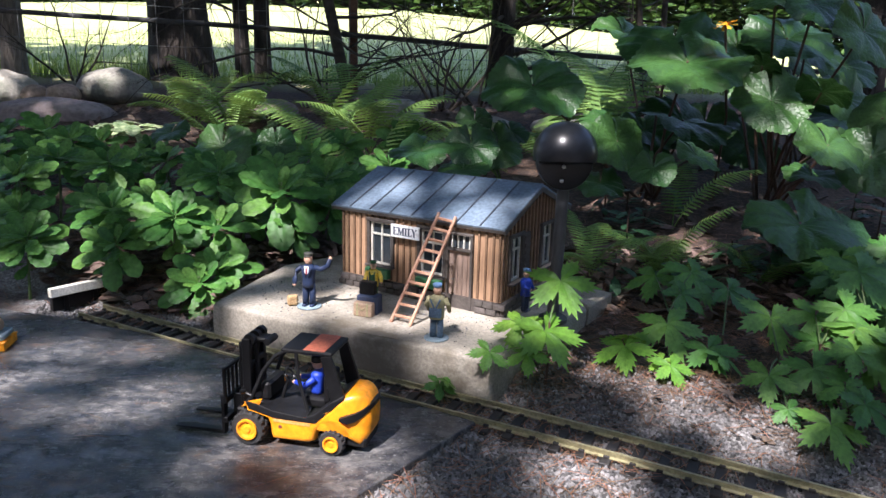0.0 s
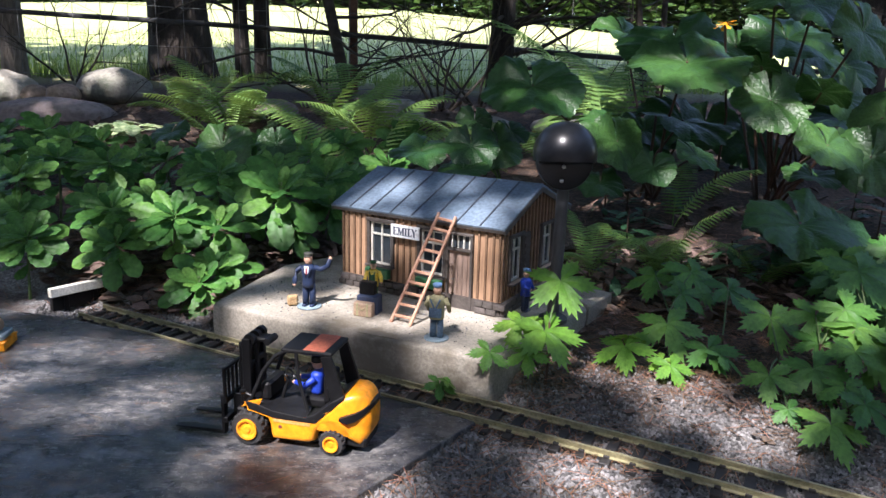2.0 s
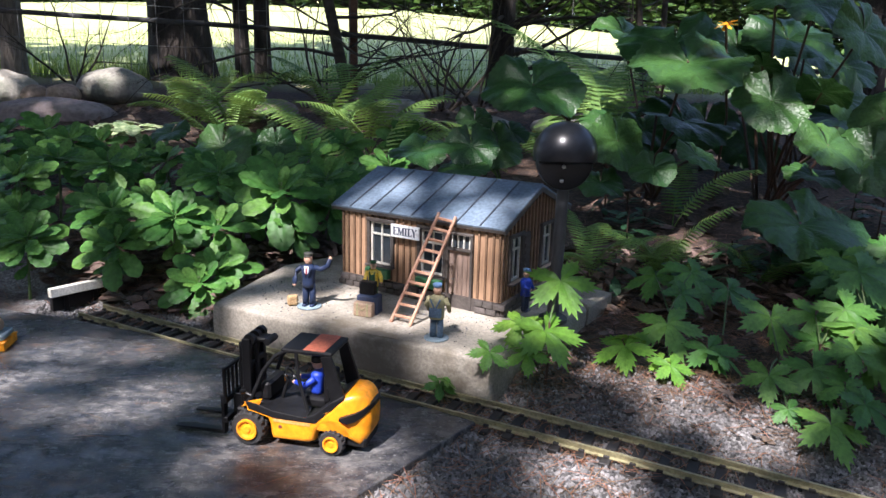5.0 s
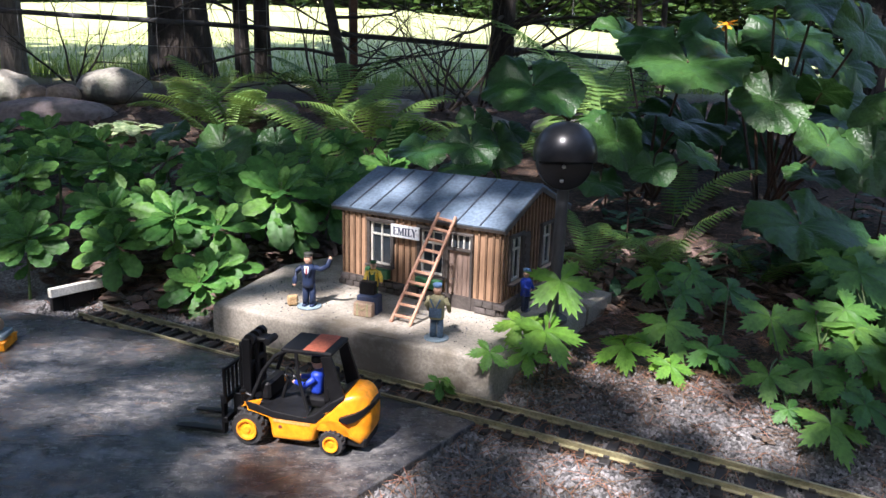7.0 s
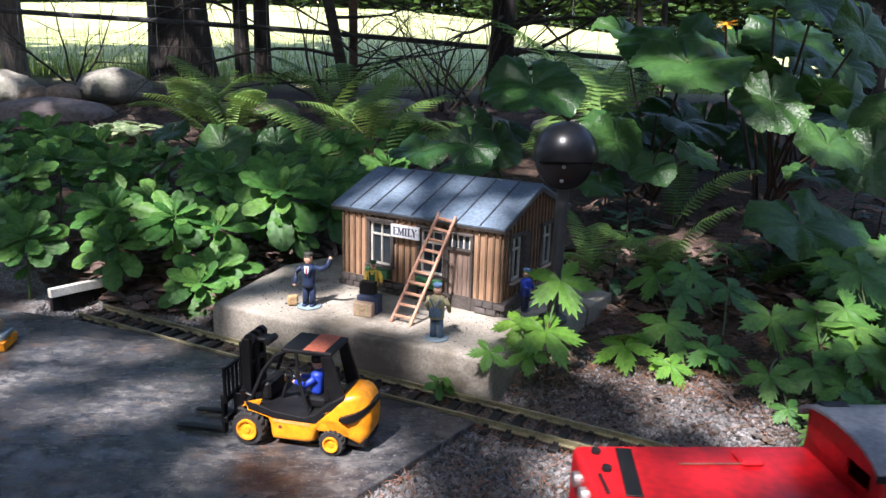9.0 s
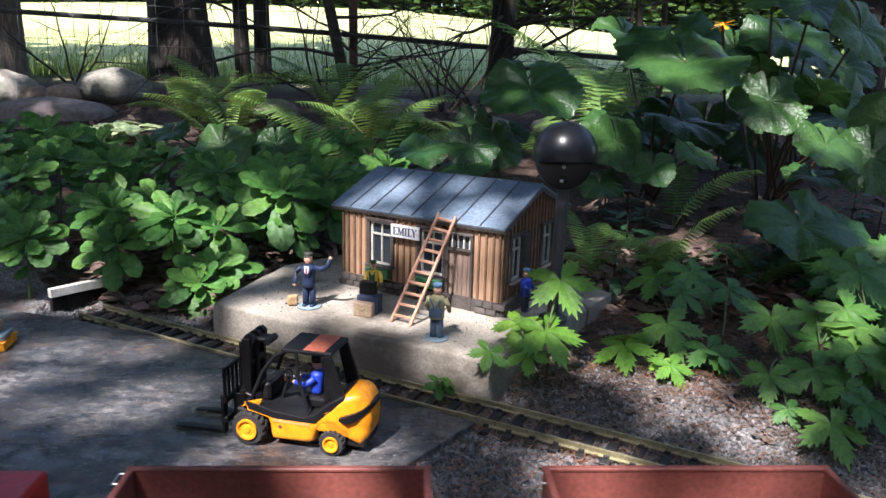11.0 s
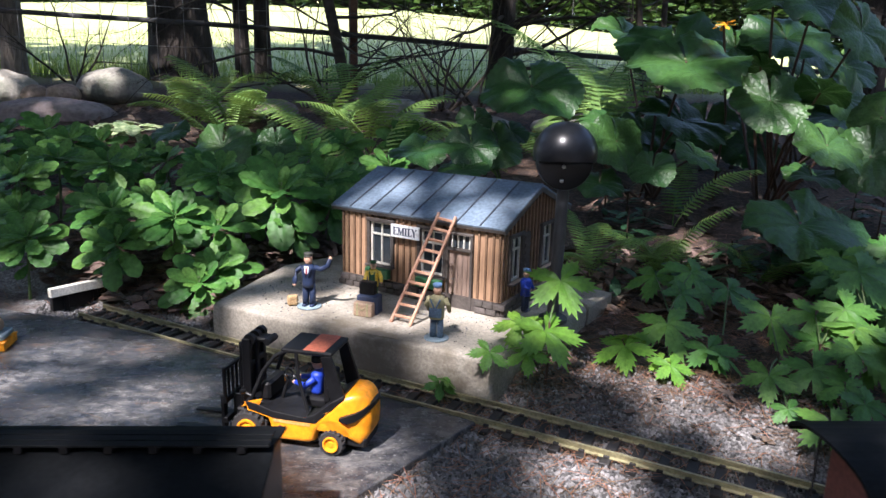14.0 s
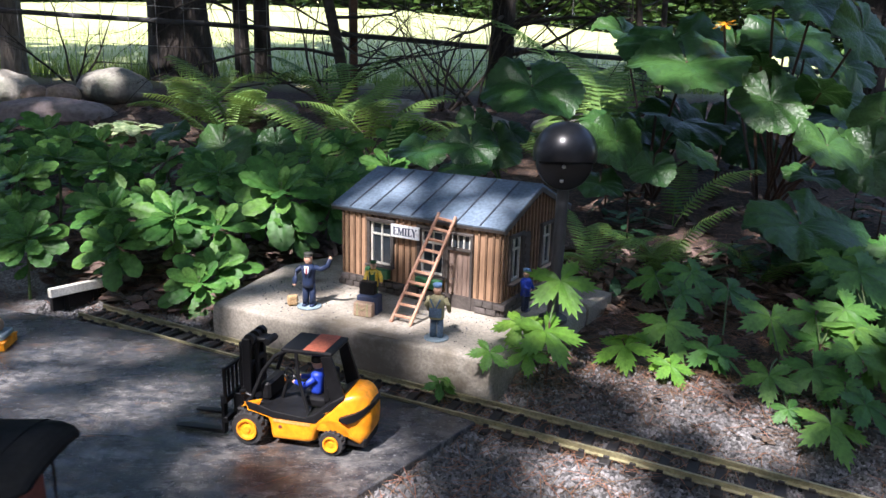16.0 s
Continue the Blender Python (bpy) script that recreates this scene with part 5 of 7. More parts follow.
def make_ladder():
    la = tagged(empty("toy_ladder"), "bare wooden toy ladder leaning against the station eave", "ladder")
    feet = [Vector((-0.0745, 1.001, TOP)), Vector((-0.0455, 0.985, TOP))]
    ex = Vector((math.cos(-0.5417), math.sin(-0.5417), 0))
    ey = Vector((-ex.y, ex.x, 0))
    org = Vector((0.0879, 1.0413, TOP))
    tops = [org + ex * -0.105 - ey * 0.010 + Vector((0, 0, 0.150)), org + ex * -0.075 - ey * 0.010 + Vector((0, 0, 0.147))]
    for f, t in zip(feet, tops):
        bm = BM()
        d = (t - f)
        m = Matrix.Translation((f + t) / 2) @ d.to_track_quat("Z", "Y").to_matrix().to_4x4()
        box(bm, (0, 0, 0), (0.0042, 0.0042, d.length), 0.0006, m)
        part("stile", bm, M_LADDER, la)
    for k in range(10):
        q = (k + 0.7) / 10.2
        a, b = feet[0].lerp(tops[0], q), feet[1].lerp(tops[1], q)
        bm = BM()
        d = b - a
        box(bm, (0, 0, 0), (0.0032, 0.0040, d.length), 0.0005, Matrix.Translation((a + b) / 2) @ d.to_track_quat("Z", "Y").to_matrix().to_4x4())
        part("rung", bm, M_LADDER, la)


make_ladder()


def make_pallet():
    pa = tagged(empty("toy_pallet", Matrix.Translation((-0.672, 1.004, 0.0)) @ Matrix.Rotation(radians(10), 4, "Z")), "yellow toy pallet with grey tray and tan sack", "toy pallet")
    for y in (-0.020, -0.007, 0.007, 0.020):
        bm = BM()
        box(bm, (0, y, 0.0125), (0.056, 0.010, 0.003), 0.0006)
        part("deck_board", bm, M_YELLOW, pa)
    for x in (-0.022, 0, 0.022):
        bm = BM()
        box(bm, (x, 0, 0.0055), (0.010, 0.048, 0.011), 0.0008)
        part("bearer", bm, M_YELLOW, pa)
    bm = BM()
    box(bm, (0.002, 0, 0.0185), (0.046, 0.040, 0.009), 0.002)
    part("tray", bm, P_GREY, pa, "grey blue tray")
    bm = BM()
    box(bm, (0.004, 0, 0.032), (0.026, 0.026, 0.018), 0.006, seg=3)
    rough(bm, 0.001, 90)
    part("sack", bm, P_TAN, pa, "tan sack")


make_pallet()

# ---------------- leaves ----------------
M_PACHY = mat("pachysandra_leaf", (0.042, 0.130, 0.022), (0.085, 0.212, 0.040), 0.40, 25, 160, 0.25, dist=0.002, objrand=0.35, translucent=0.16, spec=0.3)
M_LIG = mat("ligularia_leaf", (0.022, 0.070, 0.017), (0.042, 0.112, 0.026), 0.30, 12, 120, 0.45, dist=0.003, objrand=0.3, translucent=0.12, rough2=0.5, spec=0.4, cells=75.0)
M_PALM = mat("palmate_leaf", (0.042, 0.140, 0.020), (0.080, 0.205, 0.032), 0.45, 30, 180, 0.3, dist=0.002, objrand=0.35, translucent=0.2)
# lighter, yellower copy of the palmate leaf, with sunlight put into its colour
M_PALM_SUN_TINT = mat("sun_tinted_palmate_leaf", (0.080, 0.215, 0.018), (0.140, 0.295, 0.034), 0.45, 30, 180, 0.3, dist=0.002, objrand=0.25, translucent=0.25)
M_FERN = mat("fern_leaf", (0.120, 0.235, 0.040), (0.185, 0.310, 0.070), 0.5, 30, 160, 0.1, objrand=0.25, translucent=0.2)
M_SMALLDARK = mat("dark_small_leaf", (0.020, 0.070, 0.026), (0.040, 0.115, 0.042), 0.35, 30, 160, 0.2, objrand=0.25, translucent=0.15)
M_VARIEG = mat("variegated_leaf", (0.07, 0.15, 0.045), (0.40, 0.46, 0.26), 0.45, 60, 200, 0.1, objrand=0.2, translucent=0.25)
M_STEM = mat("green_stem", (0.07, 0.13, 0.04), (0.12, 0.17, 0.06), 0.5, 40, 200, 0.1)
M_STEM_RED = mat("reddish_stem", (0.06, 0.035, 0.025), (0.11, 0.06, 0.04), 0.5, 40, 200, 0.1)
M_PETAL = mat("orange_petal", (0.80, 0.33, 0.01), (0.90, 0.45, 0.02), 0.5, 40, 200, 0.05, translucent=0.2)


def to_mesh(name, bm, material):
    me = bpy.data.meshes.new(name)
    for f in bm.faces:
        f.smooth = True
    bm.to_mesh(me)
    bm.free()
    me.materials.append(material)
    return me


def obovate(length, width, material, seed, teeth=True, droop=0.25, fold=0.18):
    """A spoon-shaped leaf along +x from the origin: narrow at its base, broad and bluntly toothed towards its tip, creased along the midrib."""
    r = random.Random(seed)
    bm = BM()
    n = 18
    rows = []
    lean = r.uniform(-0.10, 0.10)
    for i in range(n + 1):
        t = i / n
        if t < 0.70:
            w = 0.07 + 0.93 * smooth01(0.0, 0.66, t) ** 0.75
        else:
            w = math.sqrt(max(0.0, 1 - ((t - 0.70) / 0.305) ** 2.3))
        w *= width / 2
        if teeth and 0.60 < t < 0.97:
            w *= (1.07, 1.0, 0.93)[i % 3]
        x = length * t
        z = -droop * length * t * t + 0.03 * length * math.sin(3 * t + seed)
        row = []
        for k in (-1, -0.62, -0.25, 0, 0.25, 0.62, 1):
            rib = 0.10 * width * (0.5 - abs(k)) * (1 if abs(k) > 0.1 else -0.1) * math.sin(math.pi * t)
            lift = fold * w * abs(k) - 0.16 * w * k * k * k * k + 0.0010 * math.sin(9 * t * math.pi) * abs(k)
            row.append(bm.verts.new((x + 0.06 * length * abs(k) * (1 - t), w * k + lean * length * t * t, z + lift + 0.35 * rib + 0.0005 * r.uniform(-1, 1) * abs(k))))
        rows.append(row)
    for a, b in zip(rows, rows[1:]):
        for k in range(6):
            bm.faces.new((a[k], a[k + 1], b[k + 1], b[k]))
    return to_mesh("leaf", bm, material)


def kidney(radius, material, seed, cup=0.12):
    """A round, toothed leaf with a deep notch at its stalk (the origin); +x points to the tip."""
    r = random.Random(seed)
    bm = BM()
    n, rings = 96, 9
    ph = [r.uniform(0, 6.28) for _ in range(5)]
    chew = [r.uniform(-2.4, 2.4) for _ in range(2)]
    gap = 0.10
    outer = []
    for k in range(n + 1):
        a = (-math.pi + 2 * math.pi * k / n) * (1 - gap / math.pi)
        rad = radius * (0.88 + 0.13 * math.cos(a * 0.5) ** 2) * (1 + 0.035 * math.sin(3 * a + ph[0]) + 0.02 * math.sin(7 * a + ph[1]))
        rad *= 1 - 0.10 * max(0, -math.cos(a)) ** 8
        rad *= 1 + (0.020 if k % 2 else -0.018)
        for c in chew:
            rad *= 1 - 0.10 * math.exp(-((a - c) / 0.05) ** 2)
        outer.append((a, rad))
    cen = bm.verts.new((0, 0, -0.05 * radius))
    prev = None
    for j in range(1, rings + 1):
        q = j / rings
        cur = []
        for a, rad in outer:
            crease = 1 - abs(((a * 9 / (2 * math.pi) + 0.5) % 1) * 2 - 1)
            veins = 0.030 * radius * (0.5 - crease) * math.sin(math.pi * min(1, q * 0.92)) + 0.010 * radius * math.sin(27 * q + 9 * a) * q
            wave = 0.09 * radius * q * q * math.sin(3 * a + ph[2]) + 0.06 * radius * q * q * math.sin(5 * a + ph[3]) + 0.035 * radius * q ** 4 * math.sin(13 * a + ph[4])
            lobes = 0.20 * radius * q * max(0, -math.cos(a)) ** 2
            z = cup * radius * (q - 1.5 * q * q * q) + veins + wave + lobes - 0.05 * radius * (1 - q)
            cur.append(bm.verts.new((rad * q * math.cos(a), rad * q * math.sin(a), z)))
        for k in range(n):
            if prev is None:
                bm.faces.new((cen, cur[k], cur[k + 1]))
            else:
                bm.faces.new((prev[k], cur[k], cur[k + 1], prev[k + 1]))
        prev = cur
    return to_mesh("leaf", bm, material)


def palmate(radius, material, seed, lobes=5):
    """A lobed, sharply toothed leaf; its stalk joins at the origin, +x is the middle lobe."""
    r = random.Random(seed)
    bm = BM()
    outline = []
    span = math.radians(318)
    for i in range(lobes):
        mid = -span / 2 + span * (i + 0.5) / lobes
        size = radius * (1.0 - 0.32 * abs(mid) / math.pi) * r.uniform(0.92, 1.06)
        half = span / lobes / 2
        side = [(0.15, 0.90), (0.31, 1.01), (0.38, 0.79), (0.57, 0.90), (0.62, 0.65), (0.80, 0.73), (0.86, 0.47)]
        pattern = [(-1.0, 0.36)] + [(-u, q) for u, q in side[::-1]] + [(0.0, 1.18)] + side
        for u, q in pattern:
            outline.append((mid + u * half, size * q * r.uniform(0.96, 1.04), u))
    outline.append((span / 2, radius * 0.25, 1.0))
    cen = bm.verts.new((0, 0, 0))
    prev = None
    droop = r.uniform(0.08, 0.22)
    for j in (0.34, 0.68, 1.0):
        cur = []
        for a, rad, u in outline:
            z = 0.05 * radius - droop * radius * (j ** 2) * (rad / radius) + 0.10 * radius * j * abs(u) * (1 - 0.4 * j)
            rr = rad * j if j == 1.0 else (rad * 0.75 + radius * 0.10) * j
            cur.append(bm.verts.new((rr * math.cos(a), rr * math.sin(a), z)))
        for k in range(len(outline) - 1):
            if prev is None:
                bm.faces.new((cen, cur[k], cur[k + 1]))
            else:
                bm.faces.new((prev[k], cur[k], cur[k + 1], prev[k + 1]))
        prev = cur
    return to_mesh("leaf", bm, material)


def frond(length, seed, arch=0.55, pairs=24, width=0.19, rise=1.2):
    """A fern frond that rises from the origin and arches over along +x."""
    r = random.Random(seed)
    bm = BM()
    pts = []
    for i in range(14):
        t = i / 13
        pts.append(Vector((length * (0.75 * t + 0.2 * t * t), 0.03 * length * math.sin(seed + 2 * t), length * (rise * t - arch * 1.1 * t * t))))
    tube(bm, pts, [0.0022 * (1 - 0.8 * i / 13) for i in range(14)], 5)
    for i in range(pairs):
        t = 0.16 + 0.83 * i / pairs
        k = t * 13
        a = pts[int(k)].lerp(pts[min(13, int(k) + 1)], k - int(k))
        d = (pts[min(13, int(k) + 1)] - pts[int(k)]).normalized()
        size = length * width * (math.sin(math.pi * min(1, (t - 0.08) * 0.98) ** 0.72)) ** 0.8 + 0.004
        side0 = Vector((0, 0, 1)).cross(d).normalized()
        for s in (-1, 1):
            w = side0 * s
            fwd = (w * 0.93 + d * 0.36 + Vector((0, 0, -0.16 + r.uniform(-0.06, 0.06)))).normalized()
            acr = d * (0.5 * length * 0.83 / pairs * 0.86)
            prev = None
            for j, (q, ww) in enumerate(((0.0, 0.5), (0.10, 1.05), (0.17, 0.55), (0.26, 1.0), (0.34, 0.50), (0.43, 0.92), (0.51, 0.42), (0.60, 0.75), (0.68, 0.34), (0.77, 0.52), (1.0, 0.04))):
                c = a + fwd * size * q + Vector((0, 0, -0.10 * size * q * q))
                cur = (bm.verts.new(c - acr * ww), bm.verts.new(c + Vector((0, 0, 0.0012))), bm.verts.new(c + acr * ww))
                if prev:
                    bm.faces.new((prev[0], prev[1], cur[1], cur[0]))
                    bm.faces.new((prev[1], prev[2], cur[2], cur[1]))
                prev = cur
    return to_mesh("frond", bm, M_FERN)


def aim(at, yaw, tilt, roll=0.0):
    """A leaf's pose: its tip points along yaw, its tilt lifts (+) or drops (-) the tip."""
    return Matrix.Translation(at) @ Matrix.Rotation(yaw, 4, "Z") @ Matrix.Rotation(-tilt, 4, "Y") @ Matrix.Rotation(roll, 4, "X")


# pachysandra: whorls of spoon-shaped leaves on short stems
PACHY_LEAVES = [obovate(0.066, 0.029, M_PACHY, k, True, 0.04 + 0.07 * k, 0.26) for k in range(4)]


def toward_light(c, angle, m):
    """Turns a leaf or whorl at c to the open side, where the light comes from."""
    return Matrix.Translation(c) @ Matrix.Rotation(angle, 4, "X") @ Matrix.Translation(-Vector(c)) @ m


def make_pachysandra(seed, height, at):
    r = random.Random(seed)
    p = tagged(empty("pachysandra_plant", at), "green pachysandra with whorls of toothed leaves", "plant", "pachysandra bed")
    bm = BM()
    lean = Vector((r.uniform(-0.01, 0.01), r.uniform(-0.02, 0.0), 0))
    tube(bm, [(0, 0, -0.02), lean * 0.4 + Vector((0, 0, height * 0.5)), lean + Vector((0, 0, height))], [0.0028, 0.0025, 0.002], 6)
    part("stem", bm, M_STEM, p)
    for level, count, size, tilt in ((1.03, 5, 0.62, 0.80), (1.0, 6, 0.90, 0.42), (0.95, 7, 1.06, 0.10), (0.62, 4, 0.72, 0.10)):
        a0 = r.uniform(0, 6.28)
        for k in range(count):
            yaw = a0 + 2 * math.pi * k / count + r.uniform(-0.25, 0.25)
            s = size * r.uniform(0.8, 1.12)
            c = lean * level + Vector((0, 0, height * level + r.uniform(-0.006, 0.004)))
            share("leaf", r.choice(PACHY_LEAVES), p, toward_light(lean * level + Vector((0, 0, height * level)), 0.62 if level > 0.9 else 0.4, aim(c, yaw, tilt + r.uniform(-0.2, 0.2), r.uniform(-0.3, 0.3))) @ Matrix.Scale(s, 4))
    bm = BM()
    for k in range(9):
        lathe(bm, [(0, -0.0016), (0.0016, 0), (0, 0.0016)], 5, Matrix.Translation(lean + Vector((r.uniform(-0.004, 0.004), r.uniform(-0.004, 0.004), height + 0.004 + 0.0016 * k))))
    part("flower_bud", bm, M_STEM, p)
    return p


def plant_bed():
    r = random.Random(11)
    spots = []
    protos = [make_pachysandra(k, 0.085 + 0.012 * k, Matrix.Translation(q)) for k, q in enumerate(((-0.428, 1.195, -0.040), (-0.391, 1.225, -0.035), (-0.700, 1.420, 0.025), (-0.800, 1.345, 0.012)))]
    for k, p in enumerate(protos):
        p["height"] = 0.085 + 0.012 * k
        spots.append((p.location.x, p.location.y))
    # front rows as they grow behind the stones and the siding: the heart of each whorl
    chosen = [(-0.336, 1.42, 0.168), (-0.500, 1.28, 0.142), (-0.611, 1.31, 0.150), (-0.593, 1.25, 0.097), (-0.425, 1.30, 0.122), (-0.755, 1.25, 0.103), (-0.855, 1.45, 0.184),
              (-0.500, 1.55, 0.184), (-0.743, 1.60, 0.196), (-0.930, 1.80, 0.223), (-0.674, 1.75, 0.186), (-0.267, 1.55, 0.178), (-0.314, 1.75, 0.209),
              (-0.300, 1.385, 0.105), (-0.245, 1.475, 0.135), (-0.215, 1.62, 0.170), (-0.420, 1.46, 0.130)]
    for x, y, z in chosen:
        spots.append((x, y))
        g = ground_z(x, y) - 0.004
        p = protos[0] if (x, y) == chosen[0][:2] else min(protos, key=lambda q: abs((z - g) / q["height"] - 1.08))
        copy_thing(p, Matrix.Translation((x, y, g)) @ Matrix.Rotation(r.uniform(-0.6, 0.6), 4, "Z") @ Matrix.Scale((z - g) / p["height"], 4))
    tries = 0
    while len(spots) < 78 and tries < 9000:
        tries += 1
        x, y = r.uniform(-1.45, -0.12), r.uniform(1.12, 1.96)
        n = (x - TRACK_AT.x) * TRACK_N.x + (y - TRACK_AT.y) * TRACK_N.y
        if n < 0.10 or (x > -0.40 and y < 1.34) or (x > -0.27 and y < 1.58) or x < -0.78 * y + 0.05 - 0.25:
            continue
        if x > -0.62 - 0.25 * (y - 1.2) and n < 0.13:
            continue
        gap = 0.108 if y < 1.6 else 0.115
        if any((x - a) ** 2 + (y - b) ** 2 < gap * gap for a, b in spots):
            continue
        spots.append((x, y))
        s = r.uniform(0.85, 1.25)
        copy_thing(r.choice(protos), Matrix.Translation((x, y, ground_z(x, y) - 0.006)) @ Matrix.Rotation(r.uniform(-0.7, 0.7), 4, "Z") @ pose(0, 0, 0, r.uniform(-8, 12), r.uniform(-8, 8)) @ Matrix.Scale(s, 4))


plant_bed()

# ligularia: large round leaves on tall stalks
KIDNEYS = [kidney(0.10, M_LIG, k) for k in range(5)]
# leaf centre, size against 10 cm, yaw and tilt of the tip in degrees
LIG_A = [(0.2, 1.7, 0.385, 1.28, -85, -39), (0.539, 1.65, 0.447, 1.46, -88, -30), (0.553, 1.84, 0.495, 1.47, -110, -32), (0.397, 1.66, 0.264, 0.84, -60, -65),
         (0.557, 1.58, 0.248, 0.63, -50, -38), (0.449, 1.55, 0.222, 0.56, -110, -48), (0.586, 1.78, 0.312, 1.26, -80, -27), (0.353, 1.62, 0.177, 0.63, -100, -31)]
LIG_B = [(0.828, 1.7, 0.578, 0.93, -75, -55), (0.92, 1.65, 0.517, 0.97, -60, -66), (0.755, 1.75, 0.595, 0.68, -100, -32), (0.737, 1.66, 0.366, 0.97, -95, -54),
         (0.821, 1.6, 0.391, 0.65, 20, -41), (0.732, 1.72, 0.445, 0.52, 40, -41), (0.743, 1.82, 0.402, 0.66, -120, -55), (0.8, 1.5, 0.282, 0.87, -70, -44),
         (0.926, 1.56, 0.251, 0.97, -110, -57), (0.968, 1.62, 0.333, 0.82, -150, -73), (0.813, 1.58, 0.212, 0.7, -100, -19), (0.891, 1.95, 0.518, 1.27, -80, -37), (0.766, 1.98, 0.495, 1.0, -100, -44)]
LIG_C = [(-0.059, 1.62, 0.24, 0.77, -110, -25), (0.06, 1.64, 0.248, 0.71, -80, -51), (0.128, 1.7, 0.244, 0.67, -60, -56), (0.04, 1.58, 0.207, 0.63, -95, -17),
         (0.07, 1.8, 0.297, 0.5, -90, -55), (0.167, 1.85, 0.268, 0.51, -70, -41)]
LIG_D = [(0.677, 1.32, 0.152, 1.16, -85, -28), (0.647, 1.38, 0.144, 0.67, -130, -28), (0.781, 1.36, 0.135, 0.75, -50, -37)]
LIG_E = [(-0.545, 1.75, 0.221, 0.87, -90, -46), (-0.422, 1.8, 0.225, 0.55, -70, -63), (-0.707, 1.85, 0.245, 0.55, -110, -35)]


SWAYING = []     # plants that the breeze stirs


def make_ligularia(rows, root, label):
    p = tagged(empty("ligularia_plant", Matrix.Translation(root)), label, "plant", "large leaved plants")
    r = random.Random(int(root[0] * 1000))
    for k, (x, y, z, s, yaw, tilt) in enumerate(rows):
        c = Vector((x, y, z)) - Vector(root)
        m = aim(c, radians(yaw), radians(tilt + 10), r.uniform(-0.15, 0.15)) @ Matrix.Scale(s * 0.97, 4)
        off = m @ Vector((-0.012, 0, 0)) - c
        lf = share("leaf", KIDNEYS[(k + int(abs(root[0]) * 10)) % 5], p, Matrix.Translation(off) @ m)
        bm = BM()
        b = Vector((r.uniform(-0.03, 0.03), r.uniform(-0.03, 0.03), -0.02))
        e = c + off
        tube(bm, [b, b.lerp(e, 0.5) + Vector((0, 0.03, 0.02)), e + Vector((0, 0.004, -0.002))], [0.0045, 0.0038, 0.0028], 7)
        part("leaf_stalk", bm, M_STEM_RED, p)
    return p


for k, (rows, root) in enumerate(((LIG_A, (0.53, 1.88)), (LIG_B, (0.84, 1.84)), (LIG_C, (0.06, 1.74)), (LIG_D, (0.71, 1.47)), (LIG_E, (-0.53, 1.87)))):
    plant = make_ligularia(rows, (root[0], root[1], ground_z(*root)), "ligularia with large round dark green leaves")
    if k < 2:
        SWAYING.append((plant, tuple(plant.location)))


def fill_ligularia():
    r = random.Random(77)
    for x0, x1, y0, y1, count in ((0.50, 0.80, 2.02, 2.25, 6), (0.85, 1.30, 2.0, 2.30, 8)):
        root = ((x0 + x1) / 2, (y0 + y1) / 2 + 0.05)
        z0 = ground_z(*root)
        rows = [(r.uniform(x0, x1), r.uniform(y0, y1), z0 + r.uniform(0.05, 0.40), r.uniform(0.75, 1.15), r.uniform(-130, -50), r.uniform(-60, -25)) for _ in range(count)]
        make_ligularia(rows, (root[0], root[1], z0), "ligularia with shaded round dark green leaves")


fill_ligularia()


def make_flower():
    root = (0.70, 1.86, ground_z(0.70, 1.86))
    f = tagged(empty("yellow_flower", Matrix.Translation(root)), "single orange yellow daisy flower on tall stem", "flower")
    top = Vector((0.643, 1.75, 0.540)) - Vector(root)
    bm = BM()
    tube(bm, [(0, 0, -0.01), top * 0.5 + Vector((0.02, 0, 0)), top], 0.003, 6)
    part("stem", bm, M_STEM_RED, f)
    me = obovate(0.027, 0.011, M_PETAL, 3, False, 0.1)
    r = random.Random(3)
    for k in range(9):
        share("petal", me, f, aim(top, 2 * math.pi * k / 9 + r.uniform(-0.2, 0.2), r.uniform(-0.6, 0.5)))
    bm = BM()
    lathe(bm, [(0, -0.003), (0.005, 0), (0, 0.004)], 10, Matrix.Translation(top))
    part("flower_head", bm, M_PETAL, f)
    SWAYING.append((f, root))


make_flower()

# palmate-leaved woodland plants
PALMS = [palmate(0.050, M_PALM, k, 5) for k in range(5)]
SUN_TINT_PALMS = [palmate(0.050, M_PALM_SUN_TINT, k, 5) for k in range(4)]


